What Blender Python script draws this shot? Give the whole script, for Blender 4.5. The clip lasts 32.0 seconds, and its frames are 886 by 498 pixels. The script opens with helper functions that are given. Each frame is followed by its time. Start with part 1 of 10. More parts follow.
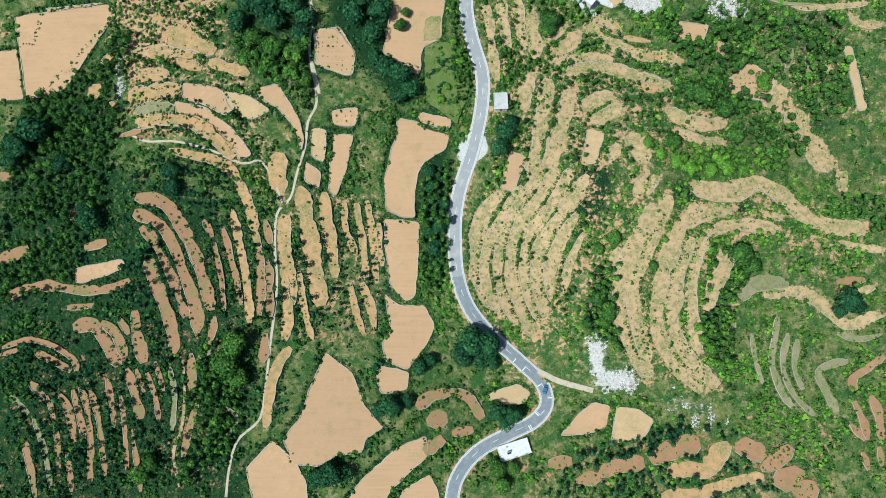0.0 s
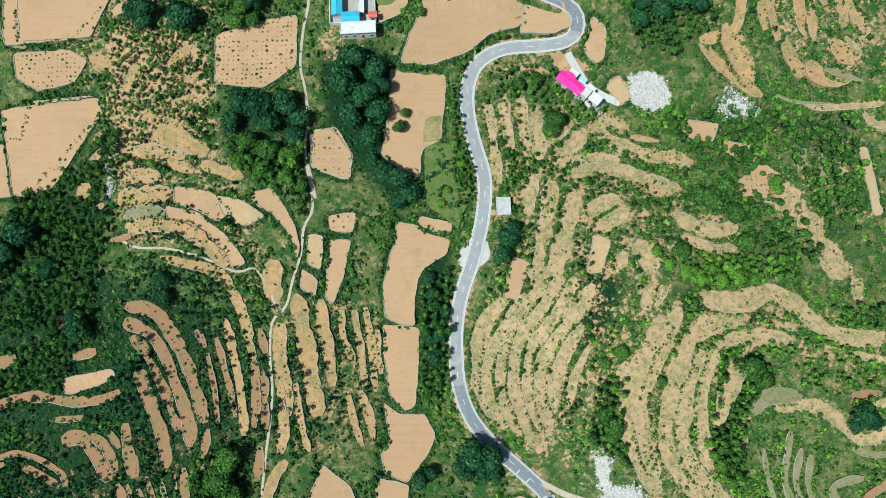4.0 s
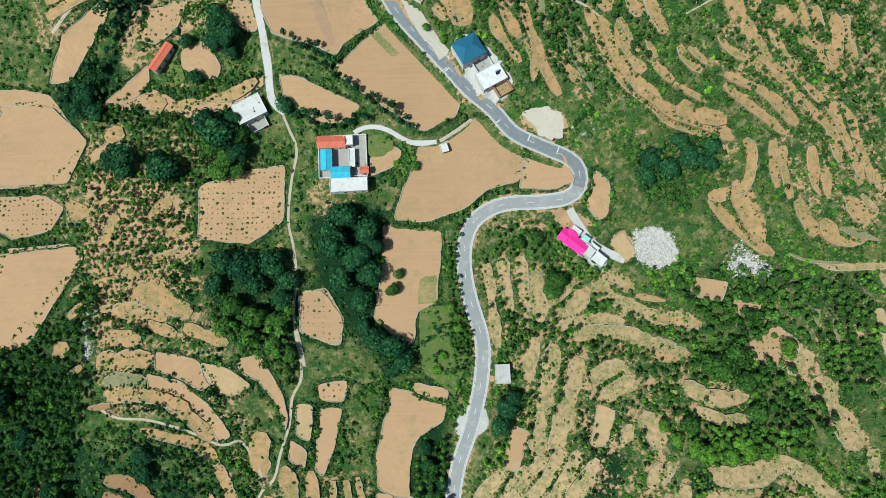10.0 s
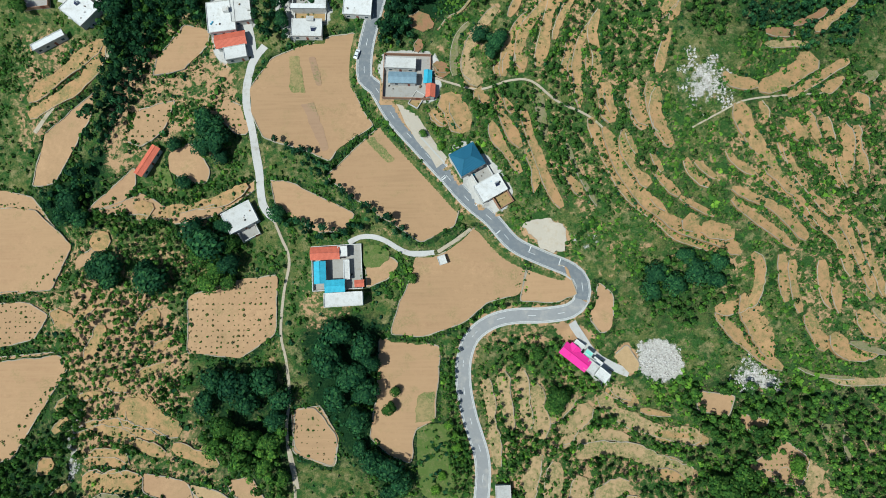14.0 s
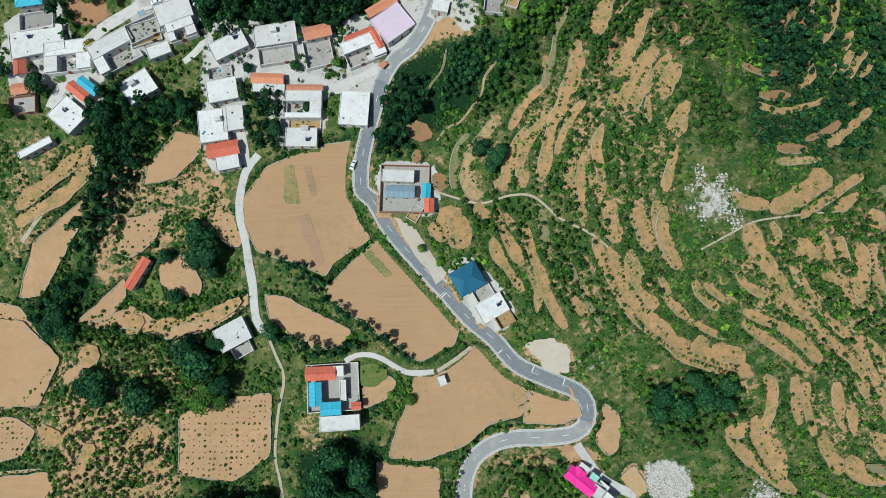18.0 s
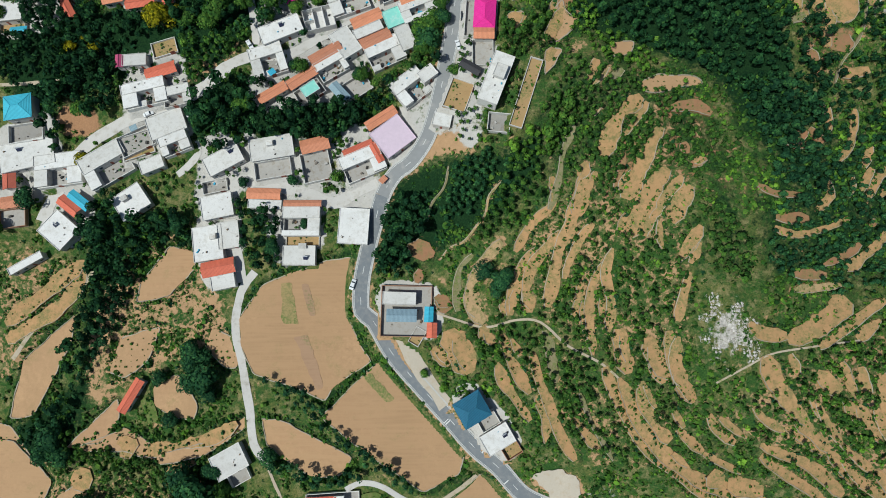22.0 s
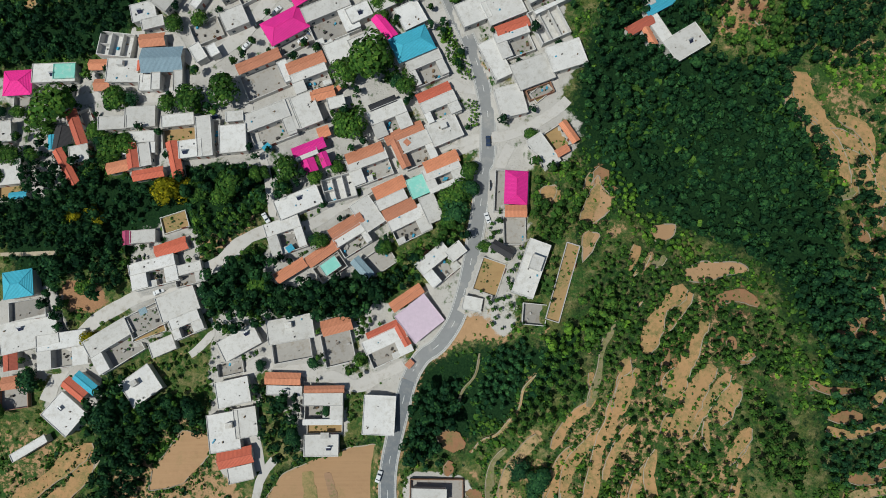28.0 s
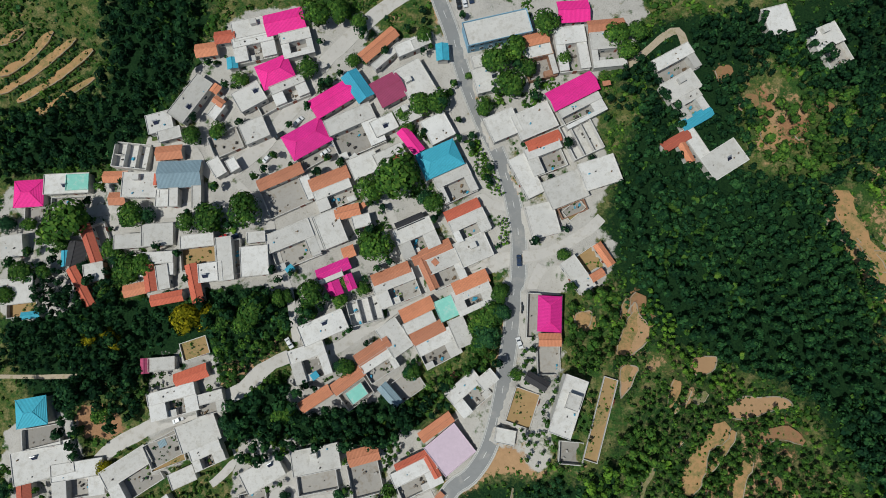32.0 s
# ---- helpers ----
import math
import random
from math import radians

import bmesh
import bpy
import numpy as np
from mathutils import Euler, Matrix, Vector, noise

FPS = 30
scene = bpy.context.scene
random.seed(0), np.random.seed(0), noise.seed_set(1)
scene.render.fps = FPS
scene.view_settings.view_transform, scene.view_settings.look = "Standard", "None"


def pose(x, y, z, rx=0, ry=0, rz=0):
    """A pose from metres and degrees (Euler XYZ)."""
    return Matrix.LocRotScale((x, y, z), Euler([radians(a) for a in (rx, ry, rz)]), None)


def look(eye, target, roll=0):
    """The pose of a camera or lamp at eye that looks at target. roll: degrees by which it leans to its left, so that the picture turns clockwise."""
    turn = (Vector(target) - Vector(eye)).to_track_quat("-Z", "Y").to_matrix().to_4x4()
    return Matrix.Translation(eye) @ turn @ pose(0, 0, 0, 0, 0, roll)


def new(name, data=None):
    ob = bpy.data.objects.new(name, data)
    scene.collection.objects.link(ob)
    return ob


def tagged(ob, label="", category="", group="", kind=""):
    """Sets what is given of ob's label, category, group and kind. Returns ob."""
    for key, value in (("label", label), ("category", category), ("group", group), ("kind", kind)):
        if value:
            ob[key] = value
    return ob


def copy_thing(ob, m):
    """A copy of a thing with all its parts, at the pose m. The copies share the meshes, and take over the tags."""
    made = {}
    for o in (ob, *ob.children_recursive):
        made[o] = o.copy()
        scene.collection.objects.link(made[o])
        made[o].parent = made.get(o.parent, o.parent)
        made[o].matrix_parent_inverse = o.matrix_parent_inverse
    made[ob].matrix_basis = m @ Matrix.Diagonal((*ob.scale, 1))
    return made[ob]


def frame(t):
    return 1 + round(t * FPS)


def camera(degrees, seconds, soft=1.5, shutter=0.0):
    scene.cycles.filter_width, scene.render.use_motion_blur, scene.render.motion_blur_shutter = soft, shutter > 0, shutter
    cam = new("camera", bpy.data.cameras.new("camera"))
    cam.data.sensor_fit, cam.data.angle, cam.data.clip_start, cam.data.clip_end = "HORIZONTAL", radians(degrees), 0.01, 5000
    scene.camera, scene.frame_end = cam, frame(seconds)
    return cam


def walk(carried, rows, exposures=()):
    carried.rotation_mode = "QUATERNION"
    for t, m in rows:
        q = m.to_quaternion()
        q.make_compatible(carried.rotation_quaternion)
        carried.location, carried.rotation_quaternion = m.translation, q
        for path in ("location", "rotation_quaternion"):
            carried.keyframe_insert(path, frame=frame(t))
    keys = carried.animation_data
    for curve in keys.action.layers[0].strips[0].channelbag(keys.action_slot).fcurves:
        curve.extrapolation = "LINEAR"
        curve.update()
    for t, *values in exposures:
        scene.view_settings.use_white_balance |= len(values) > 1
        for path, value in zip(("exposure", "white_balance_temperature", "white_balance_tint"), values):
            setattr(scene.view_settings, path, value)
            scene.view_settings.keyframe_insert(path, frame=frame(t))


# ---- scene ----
# camera and its flight: seconds, place, tilt off straight down, bank, heading
cam = camera(80.0, 32.0, 0.95)
ROWS = [
    (0.0, 0.00, 0.00, 210.0, 9.55, 0.12, -0.00),
    (1.0, -0.35, 12.98, 210.0, 9.50, 0.15, -0.03),
    (2.0, -0.47, 25.85, 210.0, 9.46, 0.17, -0.05),
    (3.0, -0.24, 38.54, 210.0, 9.42, 0.19, -0.08),
    (3.5, -0.09, 44.82, 210.0, 9.40, 0.19, -0.09),
    (5.5, -0.09, 69.78, 210.0, 9.35, 0.18, -0.14),
    (6.5, 0.02, 82.21, 210.0, 9.33, 0.15, -0.17),
    (8.0, 0.57, 100.84, 210.0, 9.29, 0.09, -0.22),
    (9.5, 0.90, 119.49, 210.0, 9.21, 0.01, -0.28),
    (11.0, 1.08, 138.36, 210.0, 9.11, -0.08, -0.36),
    (12.5, 1.09, 157.29, 210.0, 9.00, -0.18, -0.44),
    (13.5, 1.01, 169.82, 210.0, 8.94, -0.25, -0.50),
    (14.5, 1.04, 182.22, 210.0, 8.91, -0.29, -0.56),
    (16.5, 1.61, 206.38, 210.0, 9.03, -0.25, -0.66),
    (17.5, 2.09, 218.17, 210.0, 9.19, -0.15, -0.70),
    (19.0, 2.85, 236.17, 210.0, 9.41, 0.05, -0.78),
    (20.5, 3.33, 254.80, 210.0, 9.47, 0.23, -0.88),
    (22.0, 3.21, 274.00, 210.0, 9.31, 0.33, -1.02),
    (23.5, 2.23, 293.53, 210.0, 9.07, 0.33, -1.17),
    (24.5, 0.91, 306.42, 210.0, 8.96, 0.27, -1.27),
    (25.5, -1.03, 319.02, 210.0, 8.90, 0.17, -1.36),
    (27.5, -6.81, 343.22, 210.0, 8.87, -0.07, -1.53),
    (28.5, -10.32, 355.17, 210.0, 8.86, -0.17, -1.60),
    (29.5, -13.74, 367.25, 210.0, 8.84, -0.23, -1.67),
    (30.5, -16.45, 379.48, 210.0, 8.81, -0.27, -1.73),
    (31.5, -18.37, 391.81, 210.0, 8.77, -0.29, -1.78),
    (32.0, -19.20, 398.00, 210.0, 8.75, -0.30, -1.81),
]
EXPOSURES = [(0.0, 0.53, 5540, -2), (8.0, 0.37, 5740, -5), (16.0, 0.11, 5760, -1), (24.0, -0.10, 6080, 2), (32.0, -0.34, 6220, 4)]
walk(cam, [(t, pose(x, y, z, rx, ry, rz)) for t, x, y, z, rx, ry, rz in ROWS], EXPOSURES)

# ---- light: high sun in the south-west, thin haze ----
SUN_EL, SUN_AZ = 58.0, 242.0     # degrees; azimuth clockwise from north (+y)
world = bpy.data.worlds.new("sky")
scene.world = world
world.use_nodes = True
wn = world.node_tree.nodes
sky = wn.new("ShaderNodeTexSky")
sky.sky_type, sky.sun_disc = "NISHITA", False
sky.sun_elevation, sky.sun_rotation = radians(SUN_EL), radians(SUN_AZ)
wn["Background"].inputs["Strength"].default_value = 0.061
world.node_tree.links.new(sky.outputs["Color"], wn["Background"].inputs["Color"])
sun = new("sun", bpy.data.lights.new("sun", "SUN"))
sun.data.energy, sun.data.angle, sun.data.color = 4.15, radians(1.0), (1.0, 0.95, 0.88)
_d = Vector((math.sin(radians(SUN_AZ)) * math.cos(radians(SUN_EL)), math.cos(radians(SUN_AZ)) * math.cos(radians(SUN_EL)), math.sin(radians(SUN_EL))))
sun.matrix_world = look(_d * 900, (0, 0, 0))


# ---- materials ----
class Tree:
    """Short-hand for building a node tree."""

    def __init__(self, name, rough=0.9, metal=0.0, spec=0.3):
        self.m = bpy.data.materials.new(name)
        self.m.use_nodes = True
        self.n, self.l = self.m.node_tree.nodes, self.m.node_tree.links
        self.b = self.n["Principled BSDF"]
        self.b.inputs["Roughness"].default_value = rough
        self.b.inputs["Metallic"].default_value = metal
        self.b.inputs["Specular IOR Level"].default_value = spec
        self.geo = self.n.new("ShaderNodeNewGeometry")

    def noise(self, scale, detail=3.0, rough=0.55, stretch=None, vec=None):
        t = self.n.new("ShaderNodeTexNoise")
        t.inputs["Scale"].default_value, t.inputs["Detail"].default_value, t.inputs["Roughness"].default_value = scale, detail, rough
        src = vec or self.geo.outputs["Position"]
        if stretch:
            mp = self.n.new("ShaderNodeMapping")
            mp.inputs["Rotation"].default_value[2] = radians(stretch[0])
            mp.inputs["Scale"].default_value = (stretch[1], stretch[2], 1)
            self.l.new(src, mp.inputs["Vector"])
            src = mp.outputs["Vector"]
        self.l.new(src, t.inputs["Vector"])
        return t.outputs["Fac"]

    def ramp(self, fac, stops):
        r = self.n.new("ShaderNodeValToRGB")
        e = r.color_ramp.elements
        while len(e) < len(stops):
            e.new(0.5)
        for el, (p, c) in zip(e, stops):
            el.position, el.color = p, (*c, 1) if len(c) == 3 else c
        self.l.new(fac, r.inputs["Fac"])
        return r.outputs["Color"]

    def step(self, fac, lo, hi):
        r = self.n.new("ShaderNodeMapRange")
        r.inputs["From Min"].default_value, r.inputs["From Max"].default_value = lo, hi
        self.l.new(fac, r.inputs["Value"])
        return r.outputs["Result"]

    def mix(self, fac, a, b, mode="MIX"):
        x = self.n.new("ShaderNodeMix")
        x.data_type, x.blend_type = "RGBA", mode
        for val, sock in ((fac, x.inputs[0]), (a, x.inputs[6]), (b, x.inputs[7])):
            if isinstance(val, bpy.types.NodeSocket):
                self.l.new(val, sock)
            else:
                sock.default_value = (*val, 1) if isinstance(val, tuple) else val
        return x.outputs[2]

    def math(self, op, a, b):
        x = self.n.new("ShaderNodeMath")
        x.operation = op
        for val, sock in ((a, x.inputs[0]), (b, x.inputs[1])):
            if isinstance(val, bpy.types.NodeSocket):
                self.l.new(val, sock)
            else:
                sock.default_value = val
        return x.outputs[0]

    def attr(self, name):
        a = self.n.new("ShaderNodeAttribute")
        a.attribute_name = name
        return a.outputs["Fac"]

    def random(self):
        return self.n.new("ShaderNodeObjectInfo").outputs["Random"]

    def island(self):
        return self.geo.outputs["Random Per Island"]

    def done(self, colour, bump=None, dist=0.05, strength=0.6):
        self.l.new(colour, self.b.inputs["Base Color"])
        if bump is not None:
            bp = self.n.new("ShaderNodeBump")
            bp.inputs["Distance"].default_value, bp.inputs["Strength"].default_value = dist, strength
            self.l.new(bump, bp.inputs["Height"])
            self.l.new(bp.outputs["Normal"], self.b.inputs["Normal"])
        return self.m


def sc(c, k):
    return tuple(v * k for v in c)


def two_scale(name, c, rough=0.85, big=0.08, fine=1.5, dark=0.72, light=1.18, metal=0.0, stain=None, vary=0.0):
    """A surface of one colour with broad and fine variation, and stains of another."""
    t = Tree(name, rough, metal)
    col = t.mix(t.noise(big, 4), sc(c, dark), sc(c, light))
    col = t.mix(t.step(t.noise(fine, 4, 0.7), 0.3, 0.75), sc(c, 0.85), col)
    if stain:
        col = t.mix(t.step(t.noise(big * 4, 5, 0.65), 0.52, 0.72), col, stain)
    if vary:
        v = t.step(t.random(), 0.0, 1.0)
        col = t.mix(1.0, col, t.ramp(v, [(0, (1 - vary,) * 3), (1, (1.0, 1.0, 1.0))]), "MULTIPLY")
    return t.done(col, t.noise(fine * 2, 4), 0.04)


SOIL = (0.46, 0.290, 0.158)
RED = (0.345, 0.186, 0.100)
PALE = (0.48, 0.332, 0.175)


def soil_material(name, c, furrow=None, weeds=0.45, mottle=0.0):
    """Tilled or bare loess soil; furrow: the bearing of its rows, in degrees."""
    t = Tree(name, 0.95, 0, 0.1)
    col = t.mix(t.step(t.noise(0.045, 4), 0.3, 0.7), sc(c, 0.80), sc(c, 1.12))
    col = t.mix(t.step(t.noise(0.5, 5, 0.7), 0.32, 0.68), sc(c, 0.80), col)
    col = t.mix(t.math("MULTIPLY", t.step(t.noise(2.4, 3, 0.7), 0.55, 0.75), 0.5), col, sc(c, 0.62))
    damp = t.step(t.noise(0.022, 3, 0.55), 0.46, 0.68)
    col = t.mix(t.math("MULTIPLY", damp, 0.55), col, (c[0] * 0.78, c[1] * 0.73, c[2] * 0.74))
    fine = t.noise(3.0, 3, 0.7)
    if furrow is not None:
        rows = t.noise(0.9, 2, 0.5, (furrow, 0.05, 1.0))
        col = t.mix(t.step(rows, 0.35, 0.65), sc(c, 0.90), col)
        fine = rows
    grow = t.math("MULTIPLY", t.step(t.noise(0.11, 4, 0.6), 0.60 - 0.12 * weeds, 0.76 - 0.12 * weeds), t.step(t.noise(1.1, 4, 0.7), 0.42, 0.60))
    col = t.mix(t.math("MULTIPLY", grow, weeds), col, (0.14, 0.17, 0.055))
    if mottle:          # thin grass and seedlings between the stones
        tuft = t.math("MULTIPLY", t.step(t.noise(0.42, 5, 0.68), 0.47, 0.60), mottle)
        col = t.mix(tuft, col, t.mix(t.step(t.noise(1.6, 3, 0.7), 0.35, 0.65), (0.085, 0.115, 0.04), (0.24, 0.21, 0.085)))
    return t.done(col, fine, 0.12)


M_FIELD = [soil_material("tilled_soil_a", SOIL, 12), soil_material("tilled_soil_b", sc(SOIL, 0.93), 78), soil_material("tilled_soil_c", SOIL, -35), soil_material("tilled_soil_plain", sc(SOIL, 1.02))]
M_PALE = soil_material("pale_soil", PALE, None, 0.5)
M_TERR = soil_material("terrace_soil", (0.47, 0.285, 0.135), None, 0.9, 0.55)
M_TERR_RED = soil_material("terrace_red_soil", RED, None, 0.9, 0.4)
M_TERR_PALE = soil_material("terrace_pale_soil", PALE, None, 1.0, 0.7)


def ground_material():
    """Hillside: dry and fresh grass over soil, with bare earth, stone and dense growth with its shade painted in where
    the cover says so.
    """
    t = Tree("hillside", 0.95, 0, 0.03)
    nm, n2, nf = t.noise(0.13, 5, 0.62), t.noise(0.55, 4, 0.65), t.step(t.noise(1.5, 5, 0.75), 0.32, 0.68)
    dry = t.mix(nf, (0.042, 0.078, 0.022), (0.180, 0.178, 0.058))
    fresh = t.mix(nf, (0.014, 0.046, 0.013), (0.062, 0.128, 0.030))
    col = t.mix(t.step(t.math("ADD", nm, t.math("MULTIPLY", n2, 0.8)), 0.82, 1.02), fresh, dry)
    straw = t.mix(nf, (0.15, 0.135, 0.055), (0.34, 0.285, 0.14))
    col = t.mix(t.math("MULTIPLY", t.step(t.noise(0.24, 6, 0.7), 0.50, 0.64), 0.8), col, straw)
    # near-black green: growth, with the shade between crowns put into its colour
    lush_shade = t.mix(nf, (0.004, 0.016, 0.008), (0.022, 0.056, 0.018))
    col = t.mix(t.step(t.math("ADD", t.attr("lush_shade"), t.math("MULTIPLY", t.math("SUBTRACT", n2, 0.5), 1.3)), 0.35, 0.65), col, lush_shade)
    earth = t.mix(t.noise(0.6, 5, 0.7), sc(SOIL, 0.72), sc(SOIL, 1.08))
    earth = t.mix(t.attr("red"), earth, t.mix(nf, sc(RED, 0.75), sc(RED, 1.15)))
    broken = t.math("ADD", t.math("MULTIPLY", t.math("SUBTRACT", nm, 0.5), 0.9), t.math("MULTIPLY", t.math("SUBTRACT", n2, 0.5), 1.2))
    bare = t.step(t.math("ADD", t.attr("soil"), broken), 0.42, 0.56)
    col = t.mix(bare, col, earth)
    stone = t.ramp(t.noise(0.9, 6, 0.75), [(0.25, (0.16, 0.14, 0.12)), (0.5, (0.44, 0.41, 0.37)), (0.8, (0.66, 0.63, 0.58))])
    col = t.mix(t.step(t.math("ADD", t.attr("rock"), t.math("MULTIPLY", t.math("SUBTRACT", t.noise(0.35, 5, 0.7), 0.5), 1.4)), 0.44, 0.60), col, stone)
    pave = t.mix(t.noise(0.3, 5, 0.65), (0.38, 0.358, 0.322), (0.56, 0.54, 0.51))
    pave = t.mix(t.step(t.noise(1.2, 5, 0.7), 0.55, 0.75), pave, (0.30, 0.27, 0.22))
    col = t.mix(t.step(t.math("ADD", t.attr("pave"), t.math("MULTIPLY", t.math("SUBTRACT", nm, 0.5), 1.3)), 0.42, 0.52), col, pave)
    return t.done(col, nf, 0.25)


M_GROUND = ground_material()


def asphalt():
    t = Tree("asphalt", 0.85, 0, 0.3)
    col = t.mix(t.noise(0.05, 4), (0.135, 0.150, 0.165), (0.20, 0.215, 0.225))
    col = t.mix(t.step(t.noise(0.5, 5, 0.7), 0.45, 0.75), col, (0.25, 0.25, 0.245))
    return t.done(col, t.noise(9, 3), 0.01)


M_ASPHALT = asphalt()
M_OLDROAD = two_scale("worn_pale_road", (0.295, 0.293, 0.29), 0.9, 0.06, 0.7, 0.78, 1.12, stain=(0.36, 0.34, 0.31))
M_MIDROAD = two_scale("worn_grey_road", (0.27, 0.275, 0.275), 0.9, 0.05, 0.7, 0.78, 1.15, stain=(0.34, 0.33, 0.31))
M_CONCRETE = two_scale("worn_concrete", (0.56, 0.535, 0.50), 0.9, 0.10, 0.8, 0.75, 1.15, stain=(0.36, 0.33, 0.28))
M_DUST = two_scale("trodden_earth", (0.46, 0.385, 0.285), 0.95, 0.1, 1.0, 0.8, 1.15, stain=(0.24, 0.22, 0.10))
M_PAINT = two_scale("worn_road_paint", (0.72, 0.72, 0.70), 0.7, 0.5, 3.0, 0.75, 1.05)
M_KERB = two_scale("pale_kerb_stone", (0.50, 0.49, 0.46), 0.9, 0.3, 1.5, 0.75, 1.15)
M_WALLSTONE = two_scale("dry_stone", (0.42, 0.37, 0.285), 0.95, 0.5, 1.6, 0.6, 1.35, vary=0.3)
# ---- plan of the land: coarse heights of valley and hills, in metres ----
HX, HY, HS = -300.0, -250.0, 100.0
HEIGHTS = np.array([
    [-54, -60, -63, -63, -59, -53, -47],
    [-48, -52, -55, -56, -52, -45, -38],
    [-44, -43, -46, -48, -44, -37, -30],
    [-44, -37, -32, -33, -32, -29, -23],
    [-44, -34, -23, -19, -20, -17, -12],
    [-35, -26, -16, -4, 6, 2, -9],
    [-22, -11, -3, 9, 22, 15, -2],
    [-7, -1, 5, 11, 19, 21, 15],
    [7, 7, 10, 13, 17, 22, 26],
    [20, 17, 15, 15, 17, 23, 30],
], float)
MOUNDS = [
    (-125, 90, 6.7), (-30, 30, -7.0), (40, -15, -8.8), (72, 25, 8.6), (100, 78, 6.5), (75, 157, -5.1),
    (-60, 108, 4.4), (-205, 135, -5.3), (120, 262, 6.1), (62, 243, 4.0), (155, 232, 3.1), (-25, 318, -2.5),
    (20, 243, -1.7), (-13, 365, -4.0), (15, 402, -6.8), (-10, 400, -2.1), (26, 369, 9.0), (80, 375, 0.5),
    (40, 382, 2.8), (-107, 404, 7.2), (-173, 372, 3.5), (-184, 457, -6.3), (155, 416, -1.5), (95, 328, 2.7),
    (130, 150, -1.6), (90, 463, -2.8), (152, 117, -3.5),
]


def base_height(x, y):
    """Smooth height of the bare land (cubic spline over the coarse heights, and mounds)."""
    x, y = np.asarray(x, float), np.asarray(y, float)
    ux, uy = (x - HX) / HS, (y - HY) / HS
    i, j = np.floor(ux).astype(int), np.floor(uy).astype(int)
    tx, ty = ux - i, uy - j

    def w(t):
        return (1 - t) ** 3 / 6, (3 * t ** 3 - 6 * t * t + 4) / 6, (-3 * t ** 3 + 3 * t * t + 3 * t + 1) / 6, t ** 3 / 6
    wx, wy, z = w(tx), w(ty), 0.0
    for a in range(4):
        for b in range(4):
            z = z + HEIGHTS[np.clip(j - 1 + b, 0, HEIGHTS.shape[0] - 1), np.clip(i - 1 + a, 0, HEIGHTS.shape[1] - 1)] * wx[a] * wy[b]
    for mx, my, mh in MOUNDS:
        z = z + mh * np.exp(-((x - mx) ** 2 + (y - my) ** 2) / (2 * 32.0 ** 2))
    return z


# fine grid of the land round the flight; a coarse rim carries it on to the horizon
X0, X1, Y0, Y1, CELL = -238.0, 238.25, -185.0, 630.0, 1.25
GX, GY = np.arange(X0, X1 + 0.5, CELL), np.arange(Y0, Y1 + 0.5, CELL)
PX, PY = np.meshgrid(GX, GY)
LAND = base_height(PX, PY)
NZ = np.random.RandomState(3)


def smooth_noise(scale, seed):
    """Value noise over the fine grid."""
    rs = np.random.RandomState(seed)
    nx, ny = int((X1 - X0) / scale) + 3, int((Y1 - Y0) / scale) + 3
    g = rs.rand(ny, nx)
    fx, fy = (PX - X0) / scale, (PY - Y0) / scale
    i, j = fx.astype(int), fy.astype(int)
    tx, ty = fx - i, fy - j
    tx, ty = tx * tx * (3 - 2 * tx), ty * ty * (3 - 2 * ty)
    return (g[j, i] * (1 - tx) + g[j, i + 1] * tx) * (1 - ty) + (g[j + 1, i] * (1 - tx) + g[j + 1, i + 1] * tx) * ty


LAND = LAND + (smooth_noise(14, 5) - 0.5) * 1.2 + (smooth_noise(5, 6) - 0.5) * 0.7
COVER = {k: np.zeros_like(LAND) for k in ("soil", "red", "lush_shade", "rock", "pave", "till")}
ROADS = np.zeros(LAND.shape, bool)       # carriageways and lanes
TAKEN = np.zeros(LAND.shape, bool)      # where nothing wild grows


def land(x, y):
    """Height of the land as it stands."""
    fx, fy = np.clip((np.asarray(x, float) - X0) / CELL, 0, len(GX) - 1.001), np.clip((np.asarray(y, float) - Y0) / CELL, 0, len(GY) - 1.001)
    i, j = fx.astype(int), fy.astype(int)
    tx, ty = fx - i, fy - j
    return (LAND[j, i] * (1 - tx) + LAND[j, i + 1] * tx) * (1 - ty) + (LAND[j + 1, i] * (1 - tx) + LAND[j + 1, i + 1] * tx) * ty


def window(pts, pad):
    a = np.asarray(pts, float)
    i0, i1 = np.searchsorted(GX, [a[:, 0].min() - pad, a[:, 0].max() + pad])
    j0, j1 = np.searchsorted(GY, [a[:, 1].min() - pad, a[:, 1].max() + pad])
    return slice(max(j0, 0), j1), slice(max(i0, 0), i1)


def inside_and_far(pts, qx, qy):
    """Whether grid points lie in a polygon, and how far they are from its edge."""
    a = np.asarray(pts, float)
    b = np.roll(a, -1, 0)
    ins, far = np.zeros(qx.shape, bool), np.full(qx.shape, 1e9)
    for (ax, ay), (bx, by) in zip(a, b):
        if ay != by:
            ins ^= ((ay > qy) != (by > qy)) & (qx < (bx - ax) * (qy - ay) / (by - ay) + ax)
        dx, dy = bx - ax, by - ay
        t = np.clip(((qx - ax) * dx + (qy - ay) * dy) / max(dx * dx + dy * dy, 1e-9), 0, 1)
        far = np.minimum(far, np.hypot(qx - ax - t * dx, qy - ay - t * dy))
    return ins, far


